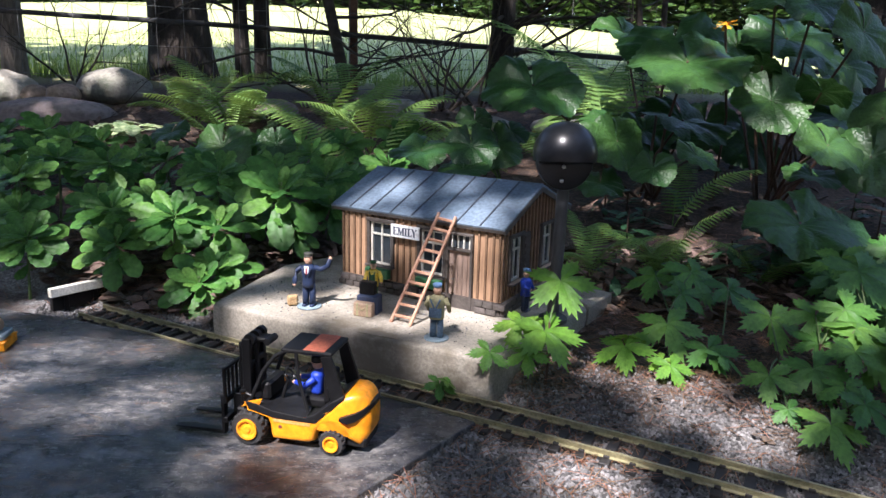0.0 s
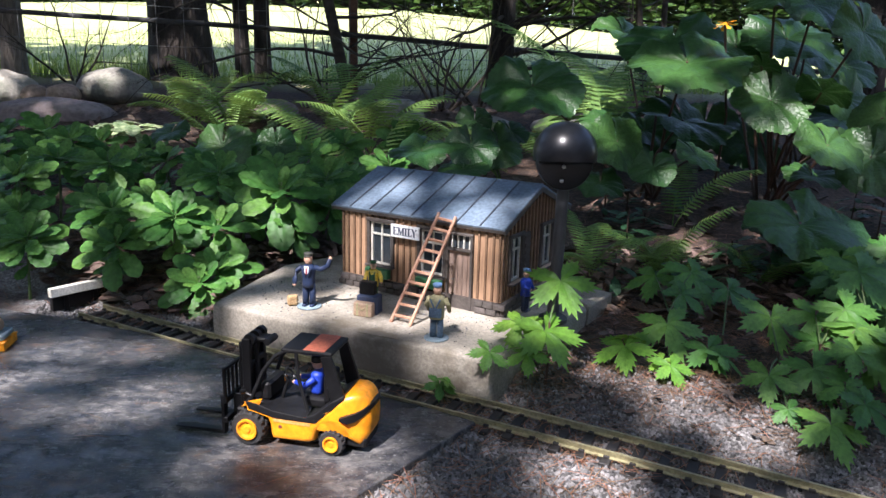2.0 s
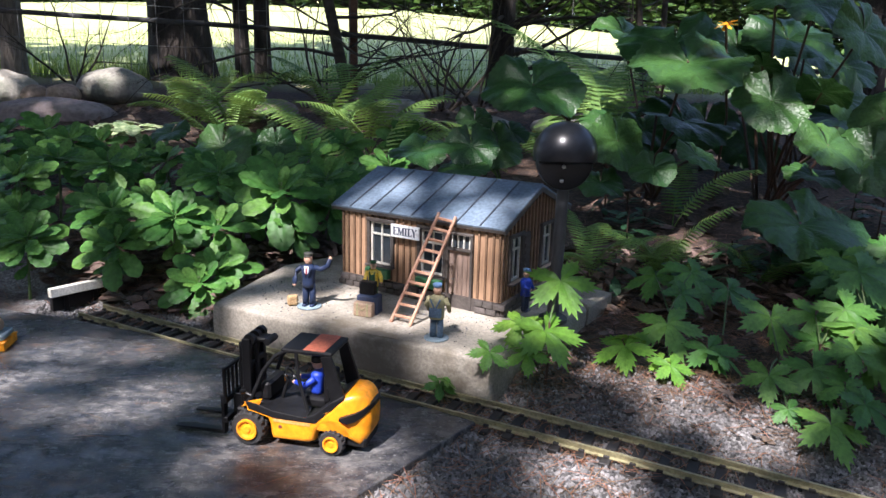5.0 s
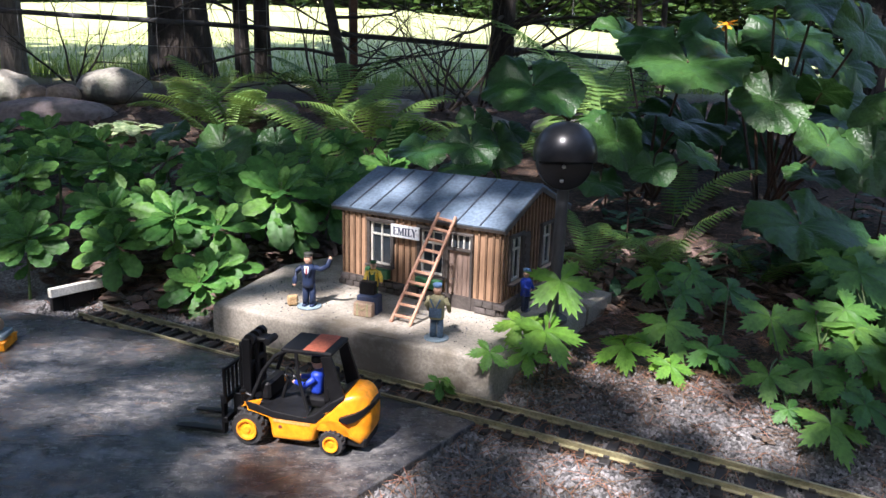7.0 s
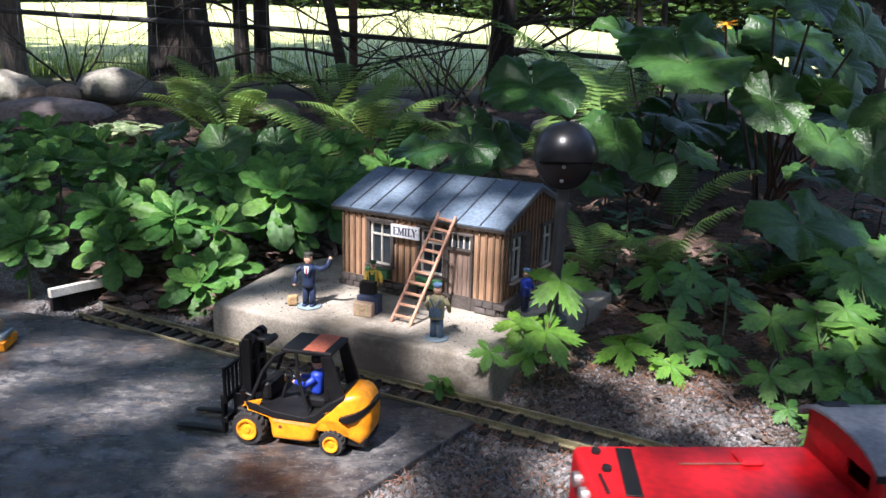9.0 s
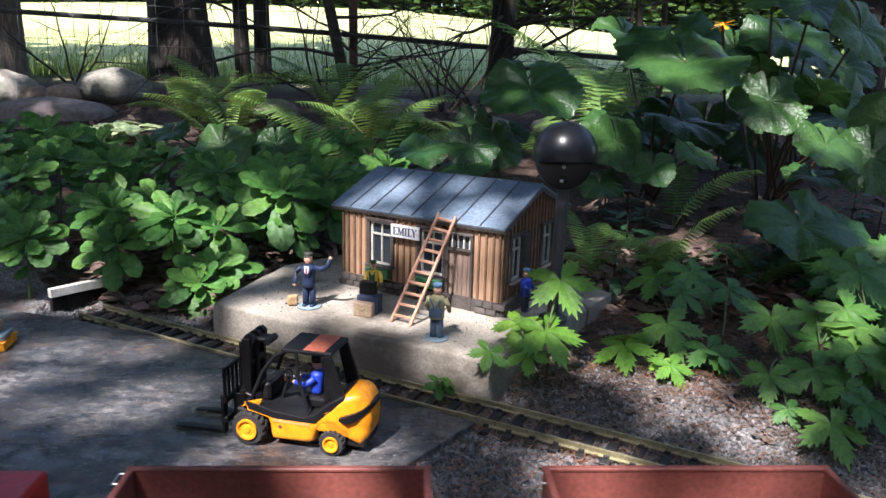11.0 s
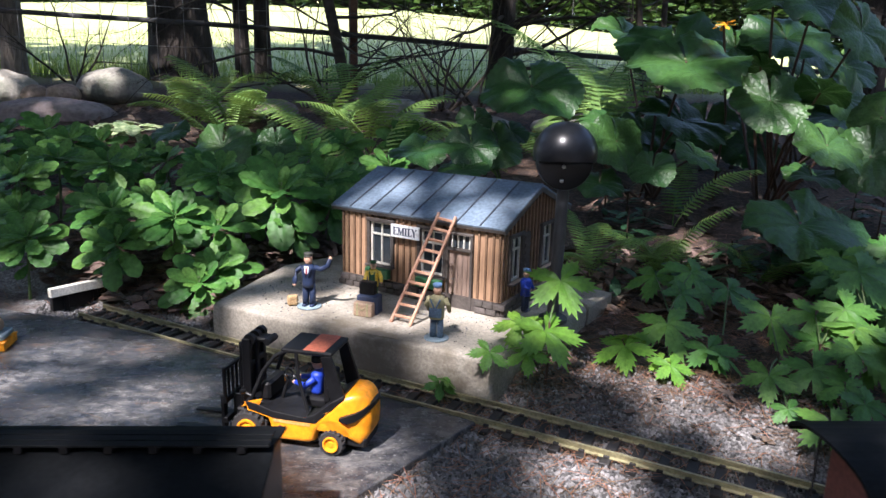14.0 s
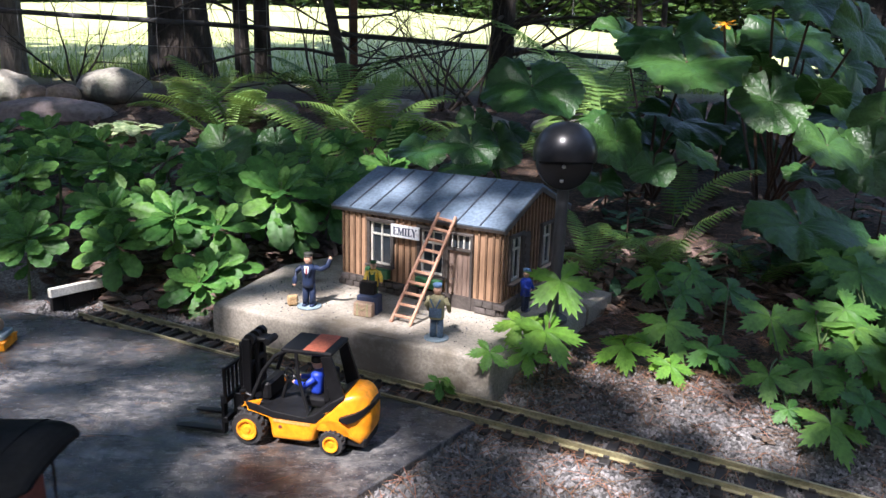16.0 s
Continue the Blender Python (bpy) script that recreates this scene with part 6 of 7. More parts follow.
def make_palmate(seed, root, height, leaves, spread_r, size=1.0, tall=0.6):
    r = random.Random(seed)
    p = tagged(empty("woodland_plant", Matrix.Translation(root)), "woodland plant with green lobed toothed leaves", "plant", "lobed leaved plants")
    bm = BM()
    tube(bm, [(0, 0, -0.02), (0.004, 0, height * 0.5), (0, 0, height * 0.9)], [0.0024, 0.002, 0.0016], 6)
    part("stem", bm, M_STEM_RED, p)
    a0 = r.uniform(0, 6.28)
    for k in range(leaves):
        yaw = a0 + 2.4 * k
        q = k / max(1, leaves - 1)
        lvl = height * (tall + (1 - tall) * q)
        dist = spread_r * (1.05 - 0.55 * q) * r.uniform(0.8, 1.15)
        c = Vector((math.cos(yaw) * dist, math.sin(yaw) * dist, lvl + r.uniform(-0.006, 0.01)))
        s = size * r.uniform(0.78, 1.1)
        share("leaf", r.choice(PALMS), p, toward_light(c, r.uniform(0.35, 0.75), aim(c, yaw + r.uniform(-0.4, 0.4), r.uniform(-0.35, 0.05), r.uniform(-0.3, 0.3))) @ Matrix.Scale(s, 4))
        bm = BM()
        tube(bm, [(0, 0, lvl * 0.75), Vector((c.x * 0.5, c.y * 0.5, lvl * 0.98)), c], [0.0014, 0.0012, 0.0011], 5)
        part("leaf_stalk", bm, M_STEM, p)
    return p


def lobed_plant(root, rows, seed, sun_tint=False):
    """One plant: each leaf's middle, its size against 10 cm across, and the yaw of its tip."""
    r = random.Random(seed)
    g = Vector((*root, ground_z(*root) - 0.004))
    p = tagged(empty("woodland_plant", Matrix.Translation(g)), "woodland plant with lobed leaves tinted yellow green for sunlight" if sun_tint else "woodland plant with green lobed toothed leaves", "plant", "lobed leaved plants")
    top = max(z for _, _, z, _, _ in rows) - g.z
    bm = BM()
    tube(bm, [(0, 0, -0.02), (0.003, 0, top * 0.4), (0.001, 0, top * 0.72)], [0.0022, 0.0019, 0.0014], 6)
    part("stem", bm, M_STEM_RED, p)
    for x, y, z, s, yaw in rows:
        c = Vector((x, y, z)) - g
        m = aim(c, radians(yaw), radians(r.uniform(-36, -20)), r.uniform(-0.3, 0.3)) @ Matrix.Scale(s * 1.16, 4)
        share("leaf", r.choice(SUN_TINT_PALMS if sun_tint else PALMS), p, m @ Matrix.Translation((-0.015, 0, 0)))
        c = m @ Vector((-0.015, 0, 0))
        bm = BM()
        j = Vector((0.001, 0, min(top * 0.70, max(c.z * 0.8, 0.006))))
        tube(bm, [j, j.lerp(c, 0.5) + Vector((0, 0.002, 0.005)), c], [0.0014, 0.0012, 0.0010], 5)
        part("leaf_stalk", bm, M_STEM, p)
    return p


def palmate_beds():
    lobed_plant((0.142, 0.897), [(0.165, 0.92, 0.136, 0.95, -70), (0.144, 0.88, 0.078, 1.0, -60), (0.102, 0.91, 0.082, 0.73, -120), (0.060, 0.85, 0.066, 0.51, -110), (0.113, 0.86, 0.060, 0.59, -95)], 1, True)
    lobed_plant((0.266, 0.955), [(0.257, 0.935, 0.042, 0.86, -100), (0.268, 0.965, 0.053, 0.50, 70)], 2, True)
    lobed_plant((0.312, 0.915), [(0.311, 0.888, 0.036, 0.58, -70), (0.297, 0.91, 0.040, 0.41, -150)], 3, True)
    lobed_plant((0.004, 0.888), [(0.000, 0.875, 0.010, 0.44, -90), (0.012, 0.880, 0.016, 0.30, -20)], 4)
    lobed_plant((0.352, 1.06), [(0.336, 0.985, 0.056, 1.04, -80), (0.430, 1.16, 0.083, 1.16, -60), (0.367, 1.20, 0.068, 1.02, -120), (0.395, 1.10, 0.070, 0.8, -40)], 5)
    lobed_plant((0.405, 0.975), [(0.380, 0.936, 0.041, 0.80, -75), (0.398, 0.925, 0.038, 0.68, -40), (0.470, 1.105, 0.077, 0.9, -70)], 6)
    lobed_plant((0.465, 0.93), [(0.480, 0.980, 0.070, 1.04, -90), (0.416, 0.842, 0.044, 0.68, -110), (0.420, 0.785, 0.030, 0.46, -80)], 7)
    lobed_plant((0.505, 0.90), [(0.478, 0.841, 0.052, 0.90, -80), (0.520, 0.95, 0.087, 0.89, -120), (0.562, 0.93, 0.103, 0.98, -60)], 8)
    lobed_plant((0.590, 0.95), [(0.558, 0.87, 0.078, 1.16, -90), (0.615, 1.0, 0.136, 1.14, -70), (0.609, 1.06, 0.145, 0.89, -110)], 9)
    lobed_plant((0.485, 0.785), [(0.451, 0.74, 0.028, 0.86, -85), (0.501, 0.76, 0.045, 0.77, -60), (0.492, 0.80, 0.051, 0.64, -100)], 10)
    # more of them running on into the bed
    r = random.Random(5)
    spots = []
    tries = 0
    while len(spots) < 16 and tries < 5000:
        tries += 1
        x, y = r.uniform(0.50, 1.05), r.uniform(0.80, 1.34)
        if x > 0.63 * y + 0.25 or x < 0.44 * y + 0.13 or (noise.noise(Vector((x * 6, y * 6, 9))) < -0.22):
            continue
        if any((x - a) ** 2 + (y - b) ** 2 < 0.084 ** 2 for a, b in spots):
            continue
        spots.append((x, y))
        make_palmate(20 + len(spots), (x, y, ground_z(x, y)), r.uniform(0.06, 0.10) + 0.05 * max(0, x - 0.5), r.randint(4, 6), 0.048, r.uniform(0.85, 1.15))


palmate_beds()

# ferns
FRONDS = [frond(0.34, k, 0.45 + 0.08 * k) for k in range(4)]


def make_fern(seed, x, y, count, size, aims=None):
    r = random.Random(seed)
    p = tagged(empty("fern", Matrix.Translation((x, y, ground_z(x, y) - 0.005))), "light green fern with arching feathery fronds", "fern", "garden ferns")
    for k in range(count):
        yaw = radians(aims[k]) if aims else 2 * math.pi * k / count + r.uniform(-0.3, 0.3)
        s = size * r.uniform(0.8, 1.15)
        share("frond", FRONDS[(seed + k) % 4], p, Matrix.Rotation(yaw, 4, "Z") @ Matrix.Rotation(r.uniform(-0.3, 0.15), 4, "Y") @ Matrix.Rotation(r.uniform(-0.3, 0.3), 4, "X") @ Matrix.Scale(s, 4))
    return p


make_fern(1, -0.42, 2.36, 5, 0.95, [60, 30, 150, 200, 350])
make_fern(2, -0.72, 2.42, 5, 0.85)
make_fern(3, -0.24, 2.26, 5, 0.95)
make_fern(5, 0.16, 2.00, 4, 0.95, [180, 200, 165, 230])
make_fern(6, 0.50, 2.30, 5, 1.55, [80, 110, 60, 150, 30])
make_fern(7, 0.530, 1.63, 2, 0.74, [5, 60])
make_fern(8, 0.42, 1.36, 5, 0.45)
make_fern(9, 0.60, 1.32, 4, 0.40)
make_fern(10, 0.285, 1.33, 6, 0.50)
make_fern(18, 0.46, 1.36, 5, 0.36)
make_fern(11, -0.62, 2.10, 4, 0.7, [170, 200, 10, 240])
make_fern(13, -0.20, 1.85, 4, 0.95, [20, 40, 0, 150])
make_fern(14, -0.36, 2.62, 5, 1.0, [60, 100, 30, 170, 220])
make_fern(15, -0.78, 2.62, 5, 0.8)
make_fern(16, -0.88, 2.56, 5, 0.75)
make_fern(17, 0.33, 2.15, 5, 0.8)

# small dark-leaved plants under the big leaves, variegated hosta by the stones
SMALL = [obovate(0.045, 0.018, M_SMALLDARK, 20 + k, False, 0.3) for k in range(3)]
HOSTA = [obovate(0.09, 0.038, M_VARIEG, 30 + k, False, 0.45) for k in range(2)]


def make_small(seed, x, y, meshes, count, height, name, label, group):
    r = random.Random(seed)
    p = tagged(empty(name, Matrix.Translation((x, y, ground_z(x, y) - 0.004))), label, "plant", group)
    for k in range(count):
        yaw = 2.4 * k + r.uniform(-0.3, 0.3)
        z = height * (0.3 + 0.7 * k / count)
        share("leaf", r.choice(meshes), p, aim((math.cos(yaw) * 0.008, math.sin(yaw) * 0.008, z), yaw, r.uniform(-0.2, 0.7), r.uniform(-0.3, 0.3)) @ Matrix.Scale(r.uniform(0.7, 1.2), 4))
    bm = BM()
    tube(bm, [(0, 0, -0.01), (0.002, 0, height)], 0.0018, 5)
    part("stem", bm, M_STEM_RED, p)


def small_beds():
    r = random.Random(21)
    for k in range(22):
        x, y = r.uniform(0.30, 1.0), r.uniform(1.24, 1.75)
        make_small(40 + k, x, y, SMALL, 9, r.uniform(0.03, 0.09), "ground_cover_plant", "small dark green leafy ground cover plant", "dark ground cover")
    for k, (x, y) in enumerate(((-1.10, 2.40), (-1.03, 2.36), (-1.16, 2.36), (-0.72, 2.66), (-0.64, 2.62))):
        make_small(90 + k, x, y, HOSTA, 11, 0.05, "hosta_plant", "small variegated cream and green hosta", "variegated hostas")


small_beds()


# ---------------- boulders ----------------
def boulder(x, y, z, sx, sy, sz, material, label, seed, turn=0):
    bm = BM()
    bmesh.ops.create_icosphere(bm, subdivisions=4, radius=1.0)
    for v in bm.verts:
        q = v.co.copy()
        k = 1 + 0.16 * noise.noise(q * 1.1 + Vector((seed, 0, 0))) + 0.05 * noise.noise(q * 3.1 + Vector((0, seed, 0)))
        v.co = Vector((q.x * sx * k, q.y * sy * k, q.z * sz * k))
    ob = part("boulder", bm, material, smooth=True)
    ob.matrix_basis = Matrix.Translation((x, y, z)) @ Matrix.Rotation(radians(turn), 4, "Z")
    return tagged(ob, label, "boulder", "garden boulders")


boulder(-1.76, 2.92, 0.290, 0.120, 0.10, 0.085, M_BOULDER, "large rounded grey granite boulder", 1.0)
boulder(-1.375, 3.02, 0.315, 0.155, 0.10, 0.075, M_BOULDER, "long smooth grey brown boulder", 5.2, -10)
boulder(-1.605, 2.85, 0.285, 0.055, 0.05, 0.040, M_BOULDER_TAN, "small tan round stone between boulders", 2.3)
boulder(-1.495, 2.86, 0.290, 0.066, 0.055, 0.040, M_BOULDER_TAN, "small brown oval stone between boulders", 3.1)
boulder(-1.46, 2.68, 0.225, 0.215, 0.12, 0.060, M_BOULDER_PINK, "long flat pinkish grey boulder", 4.4, 4)
boulder(-0.165, 2.62, 0.255, 0.085, 0.07, 0.062, M_BOULDER, "mossy grey pointed boulder", 6.5)
boulder(0.13, 2.62, 0.230, 0.100, 0.06, 0.035, M_BOULDER, "flat grey stone under the ferns", 7.7)
boulder(-0.66, 2.80, 0.250, 0.090, 0.06, 0.040, M_BOULDER_PINK, "angular pale stone edging the bed", 8.1)
boulder(-0.90, 2.78, 0.250, 0.080, 0.06, 0.035, M_BOULDER, "low grey edging stone", 9.3)
boulder(0.42, 2.66, 0.225, 0.11, 0.07, 0.04, M_BOULDER, "low dark edging stone", 10.3)


# ---------------- trees ----------------
M_CROWN = mat("tree_leaves", (0.045, 0.10, 0.022), (0.085, 0.16, 0.040), 0.55, 3, 40, 0.0, island=0.3, translucent=0.25)


def limb(bm, a, d, length, r0, rnd, depth):
    pts, radii = [Vector(a)], [r0]
    d = Vector(d).normalized()
    n = 6
    for i in range(n):
        d = (d + Vector((rnd.uniform(-0.22, 0.22), rnd.uniform(-0.22, 0.22), rnd.uniform(-0.18, 0.16)))).normalized()
        pts.append(pts[-1] + d * length / n)
        radii.append(r0 * (1 - 0.8 * (i + 1) / n))
        if depth and i > 0 and rnd.random() < 0.75:
            limb(bm, pts[-1], d + Vector((rnd.uniform(-1, 1), rnd.uniform(-1, 1), rnd.uniform(-0.7, 0.6))), length * rnd.uniform(0.35, 0.6), radii[-1] * 0.65, rnd, depth - 1)
    tube(bm, pts, radii, 6)


def leaf_cloud(name, rnd, count, place, size, material=None):
    verts, faces = [], []
    for _ in range(count):
        c = place()
        if c is None:
            continue
        a, b = rnd.uniform(0, 6.28), rnd.uniform(-0.7, 0.7)
        u = Vector((math.cos(a), math.sin(a), b * 0.5)).normalized()
        v = u.cross(Vector((rnd.uniform(-0.5, 0.5), rnd.uniform(-0.5, 0.5), 1))).normalized()
        s = size * rnd.uniform(0.6, 1.3)
        k = len(verts)
        verts += [c - u * s, c - u * s * 0.2 + v * s * 0.55, c + u * s, c - u * s * 0.2 - v * s * 0.55]
        faces += [(k, k + 1, k + 2, k + 3)]
    me = bpy.data.meshes.new(name)
    me.from_pydata([tuple(q) for q in verts], [], faces)
    me.materials.append(material or M_CROWN)
    return me


def make_tree(x, y, r0, height, label, seed, bark=None, lean=(0, 0), branches=5, crown=2.0, crown_leaves=1800, low=0.5, name="tree"):
    rnd = random.Random(seed)
    z0 = ground_z(x, y)
    t = tagged(empty(name, Matrix.Translation((x, y, z0 - 0.05))), label, "tree", "trees along the fence")
    bm = BM()
    n = 26
    rows = []
    seg = 28
    for i in range(n + 1):
        q = i / n
        h = height * q ** 1.6
        rad = r0 * (1 - 0.55 * q) * (1 + 0.32 * math.exp(-h / (0.9 * r0)))
        c = Vector((lean[0] * h + 0.01 * math.sin(h * 2 + seed), lean[1] * h, h))
        row = []
        for k in range(seg):
            a = 2 * math.pi * k / seg
            bumpy = 1 + 0.10 * noise.noise(Vector((math.cos(a) * 1.3, math.sin(a) * 1.3, h * 0.5 + seed))) + 0.05 * noise.noise(Vector((math.cos(a) * 5, math.sin(a) * 5, h * 1.2 + seed)))
            row.append(bm.verts.new(c + Vector((math.cos(a), math.sin(a), 0)) * rad * bumpy))
        rows.append(row)
    for a, b in zip(rows, rows[1:]):
        for k in range(seg):
            bm.faces.new((a[k], a[(k + 1) % seg], b[(k + 1) % seg], b[k]))
    part("trunk", bm, bark or M_BARK, t, smooth=True)
    for k in range(branches):
        h = low + (0.85 - low) * (k + rnd.random()) / max(1, branches)
        a = rnd.uniform(-math.pi, 0.4 * math.pi)
        bm = BM()
        start = Vector((lean[0] * h, lean[1] * h, h)) + Vector((math.cos(a), math.sin(a), 0)) * r0 * 0.6
        limb(bm, start, (math.cos(a), math.sin(a) * 0.6, rnd.uniform(-0.35, 0.35)), rnd.uniform(0.5, 1.0), min(0.010, r0 * 0.28), rnd, 3)
        part("dead_branch", bm, M_TWIG, t, "bare dead lower branch")
    for k in range(4):
        h = height * (0.5 + 0.12 * k)
        a = 2.4 * k + seed
        bm = BM()
        limb(bm, (lean[0] * h, lean[1] * h, h), (math.cos(a), math.sin(a), 0.5), crown, r0 * 0.4, rnd, 1)
        part("bough", bm, bark or M_BARK, t)
    if crown_leaves:
        clumps = [Vector((rnd.gauss(0, 0.5) * crown, rnd.gauss(0, 0.5) * crown, height * rnd.uniform(0.55, 1.1))) for _ in range(22)]

        def place():
            c = rnd.choice(clumps)
            return c + Vector((rnd.gauss(0, 0.22), rnd.gauss(0, 0.22), rnd.gauss(0, 0.15))) * crown
        ob = new("crown", leaf_cloud("crown", rnd, crown_leaves, place, 0.11))
        ob.parent = t
        ob["kind"] = "stuff"
    return t


make_tree(-2.07, 3.52, 0.058, 4.2, "slim pale barked tree beside the wire fence", 1, M_BARK_PALE, branches=5, crown=1.1, crown_leaves=1100)
make_tree(-1.345, 3.72, 0.150, 5.5, "thick dark furrowed tree trunk behind the fence", 2, branches=3, crown=1.8, crown_leaves=2600, low=0.3)
make_tree(-1.065, 3.85, 0.043, 4.0, "slim straight brown tree trunk", 3, branches=6, crown=0.9, crown_leaves=900)
make_tree(-0.965, 3.90, 0.046, 4.2, "slim straight brown tree trunk", 4, branches=6, crown=0.9, crown_leaves=900)
make_tree(0.245, 3.32, 0.060, 4.5, "dark conifer trunk with bare lower branches", 5, branches=14, crown=1.2, crown_leaves=1500, low=0.15)
make_tree(1.72, 3.05, 0.075, 4.5, "dark conifer trunk behind large leaves", 6, branches=9, crown=1.3, crown_leaves=1500, low=0.1)
make_tree(-0.44, 3.28, 0.030, 2.4, "small bare shrubby tree leaning over the fence", 7, M_TWIG, (-0.22, 0.05), branches=12, crown=0.7, crown_leaves=500, low=0.1, name="shrub")
make_tree(0.80, 2.95, 0.016, 2.0, "thin bare leaning sapling", 8, M_TWIG, (-0.14, 0.0), branches=4, crown=0.5, crown_leaves=300, low=0.3, name="sapling")
make_tree(0.86, 3.0, 0.014, 2.2, "thin bare upright sapling", 9, M_TWIG, (0.0, 0.0), branches=4, crown=0.5, crown_leaves=300, low=0.3, name="sapling")


def make_brush(x, y, seed, count, reach, label):
    """A thicket of bare, arching, branching twigs."""
    rnd = random.Random(seed)
    b = tagged(empty("bare_shrub", Matrix.Translation((x, y, ground_z(x, y) - 0.02))), label, "shrub", "bare shrubs along the fence")
    for k in range(count):
        a = 2 * math.pi * (k + rnd.random()) / count
        bm = BM()
        limb(bm, (math.cos(a) * 0.02, math.sin(a) * 0.02, 0), (math.cos(a) * 0.8, math.sin(a) * 0.5, rnd.uniform(0.5, 1.3)), reach * rnd.uniform(0.7, 1.2), 0.0065, rnd, 3)
        part("stem", bm, M_TWIG, b)
    return b


make_brush(-0.02, 3.0, 61, 7, 0.55, "bare dark shrub with arching tangled twigs")
make_brush(0.14, 3.15, 62, 7, 0.60, "bare dark shrub with arching tangled twigs")
make_brush(-0.52, 3.15, 63, 6, 0.50, "bare dark shrub leaning across the wire")
make_brush(-1.75, 3.45, 64, 4, 0.45, "thin bare shrub beside the pale trunk")


# ---------------- wire fence ----------------
def make_fence():
    fe = tagged(empty("wire_fence"), "woven wire garden fence with dark rail and rusty post", "fence")
    z = lambda x: 0.535 - 0.0495 * (x + 0.0)
    bm = BM()
    tube(bm, [(x, 3.40 + 0.01 * math.sin(x * 3), z(x) - 0.006 * math.sin(x * 2.2)) for x in np.linspace(-3.4, 3.2, 24)], 0.0125, 8)
    part("rail", bm, M_PIPE, fe, "dark horizontal fence pole")
    bm = BM()
    box(bm, (-0.435, 3.415, 0.75), (0.040, 0.012, 1.15), 0.002)
    box(bm, (-0.435, 3.428, 0.75), (0.010, 0.024, 1.15), 0.002)
    part("post", bm, M_RUST, fe, "rusty steel fence post")
    bm = BM()
    for x in (-3.3, 2.6):
        tube(bm, [(x, 3.42, 0.1), (x, 3.42, 1.4)], 0.03, 10)
    part("post", bm, M_BARK_PALE, fe)
    for k in range(46):
        x = -3.2 + 0.125 * k
        bm = BM()
        tube(bm, [(x, 3.385, 0.22), (x + 0.004, 3.385, 0.7), (x, 3.385, 1.3)], 0.0014, 5)
        part("wire", bm, M_WIRE, fe)
    for h in (0.02, 0.17, 0.34, 0.52, 0.72):
        bm = BM()
        tube(bm, [(x, 3.386, 0.30 + h - 0.02 * x + 0.006 * math.sin(5 * x + h * 30)) for x in np.linspace(-3.3, 3.0, 40)], 0.0014, 5)
        part("wire", bm, M_WIRE, fe)


make_fence()

# ---------------- litter, gravel, grass ----------------
M_STONES = mat("gravel_stone", (0.105, 0.102, 0.100), (0.215, 0.205, 0.20), 0.8, 60, 300, 0.2, dist=0.001, island=0.7)
M_NEEDLE = mat("pine_needle", (0.17, 0.085, 0.045), (0.27, 0.14, 0.072), 0.7, 60, 300, 0.0, island=0.4)
M_DEAD = mat("dead_leaf", (0.10, 0.066, 0.050), (0.20, 0.145, 0.115), 0.75, 40, 200, 0.2, dist=0.001, island=0.45)
M_GRASS = mat("grass_blade", (0.17, 0.27, 0.05), (0.27, 0.36, 0.09), 0.6, 8, 60, 0.0, island=0.3, translucent=0.3)


def track_n(x, y):
    return (x - TRACK_AT.x) * TRACK_N.x + (y - TRACK_AT.y) * TRACK_N.y


SLATE_EDGE = lambda x, y: y > 1.30 * x + 0.752 if x > -0.14 else y > 0.60


def on_slab(x, y):
    q = (Vector((x, y)) - Vector((0.068, 0.868)))
    e = Vector((0.903, -0.43))
    f = Vector((0.575, 0.818))
    a, b = q.dot(Vector((f.y, -f.x))) / Vector((e.x, e.y)).dot(Vector((f.y, -f.x))), q.dot(Vector((-e.y, e.x))) / f.dot(Vector((-e.y, e.x)))
    return -0.48 < a < 0.0 and 0 < b < 0.40


def scatter_mesh(name, verts, faces, material, label, category):
    me = bpy.data.meshes.new(name)
    me.from_pydata(verts, [], faces)
    me.materials.append(material)
    return tagged(new(name, me), label, category, kind="stuff")


def make_gravel():
    r = random.Random(31)
    verts, faces = [], []
    n = 0
    while n < 20000:
        x, y = r.uniform(-0.72, 0.66), r.uniform(0.60, 1.24)
        d = track_n(x, y)
        on_slate = d < -0.045 and SLATE_EDGE(x, y)
        if on_slate or on_slab(x, y) or d > 0.20 or y < line_y(x) + 0.06:
            continue
        if d > 0.045 and r.random() < (0.55 if x > 0.12 else 0.85) * min(1, (d - 0.03) / 0.10) + 0.1:
            continue
        if x < 0.0 and d > -0.05 and r.random() < 0.6:
            continue
        n += 1
        s = r.choice((0.0014, 0.0018, 0.0022, 0.0028, 0.0036)) * r.uniform(0.8, 1.2) * (1.15 if d < -0.05 else 1.0)
        c = Vector((x, y, max(ground_z(x, y), -0.016) + s * 0.4))
        rot = Euler((r.uniform(0, 6), r.uniform(0, 6), r.uniform(0, 6))).to_matrix()
        k = len(verts)
        for q in ((1, 0, 0), (-1, 0, 0), (0, 1, 0), (0, -1, 0), (0, 0, 0.7), (0, 0, -0.7)):
            verts.append(tuple(c + rot @ (Vector(q) * s * r.uniform(0.7, 1.25))))
        faces += [(k, k + 2, k + 4), (k + 2, k + 1, k + 4), (k + 1, k + 3, k + 4), (k + 3, k, k + 4), (k + 2, k, k + 5), (k + 1, k + 2, k + 5), (k + 3, k + 1, k + 5), (k, k + 3, k + 5)]
    scatter_mesh("gravel", verts, faces, M_STONES, "loose grey and white crushed stone ballast", "gravel")


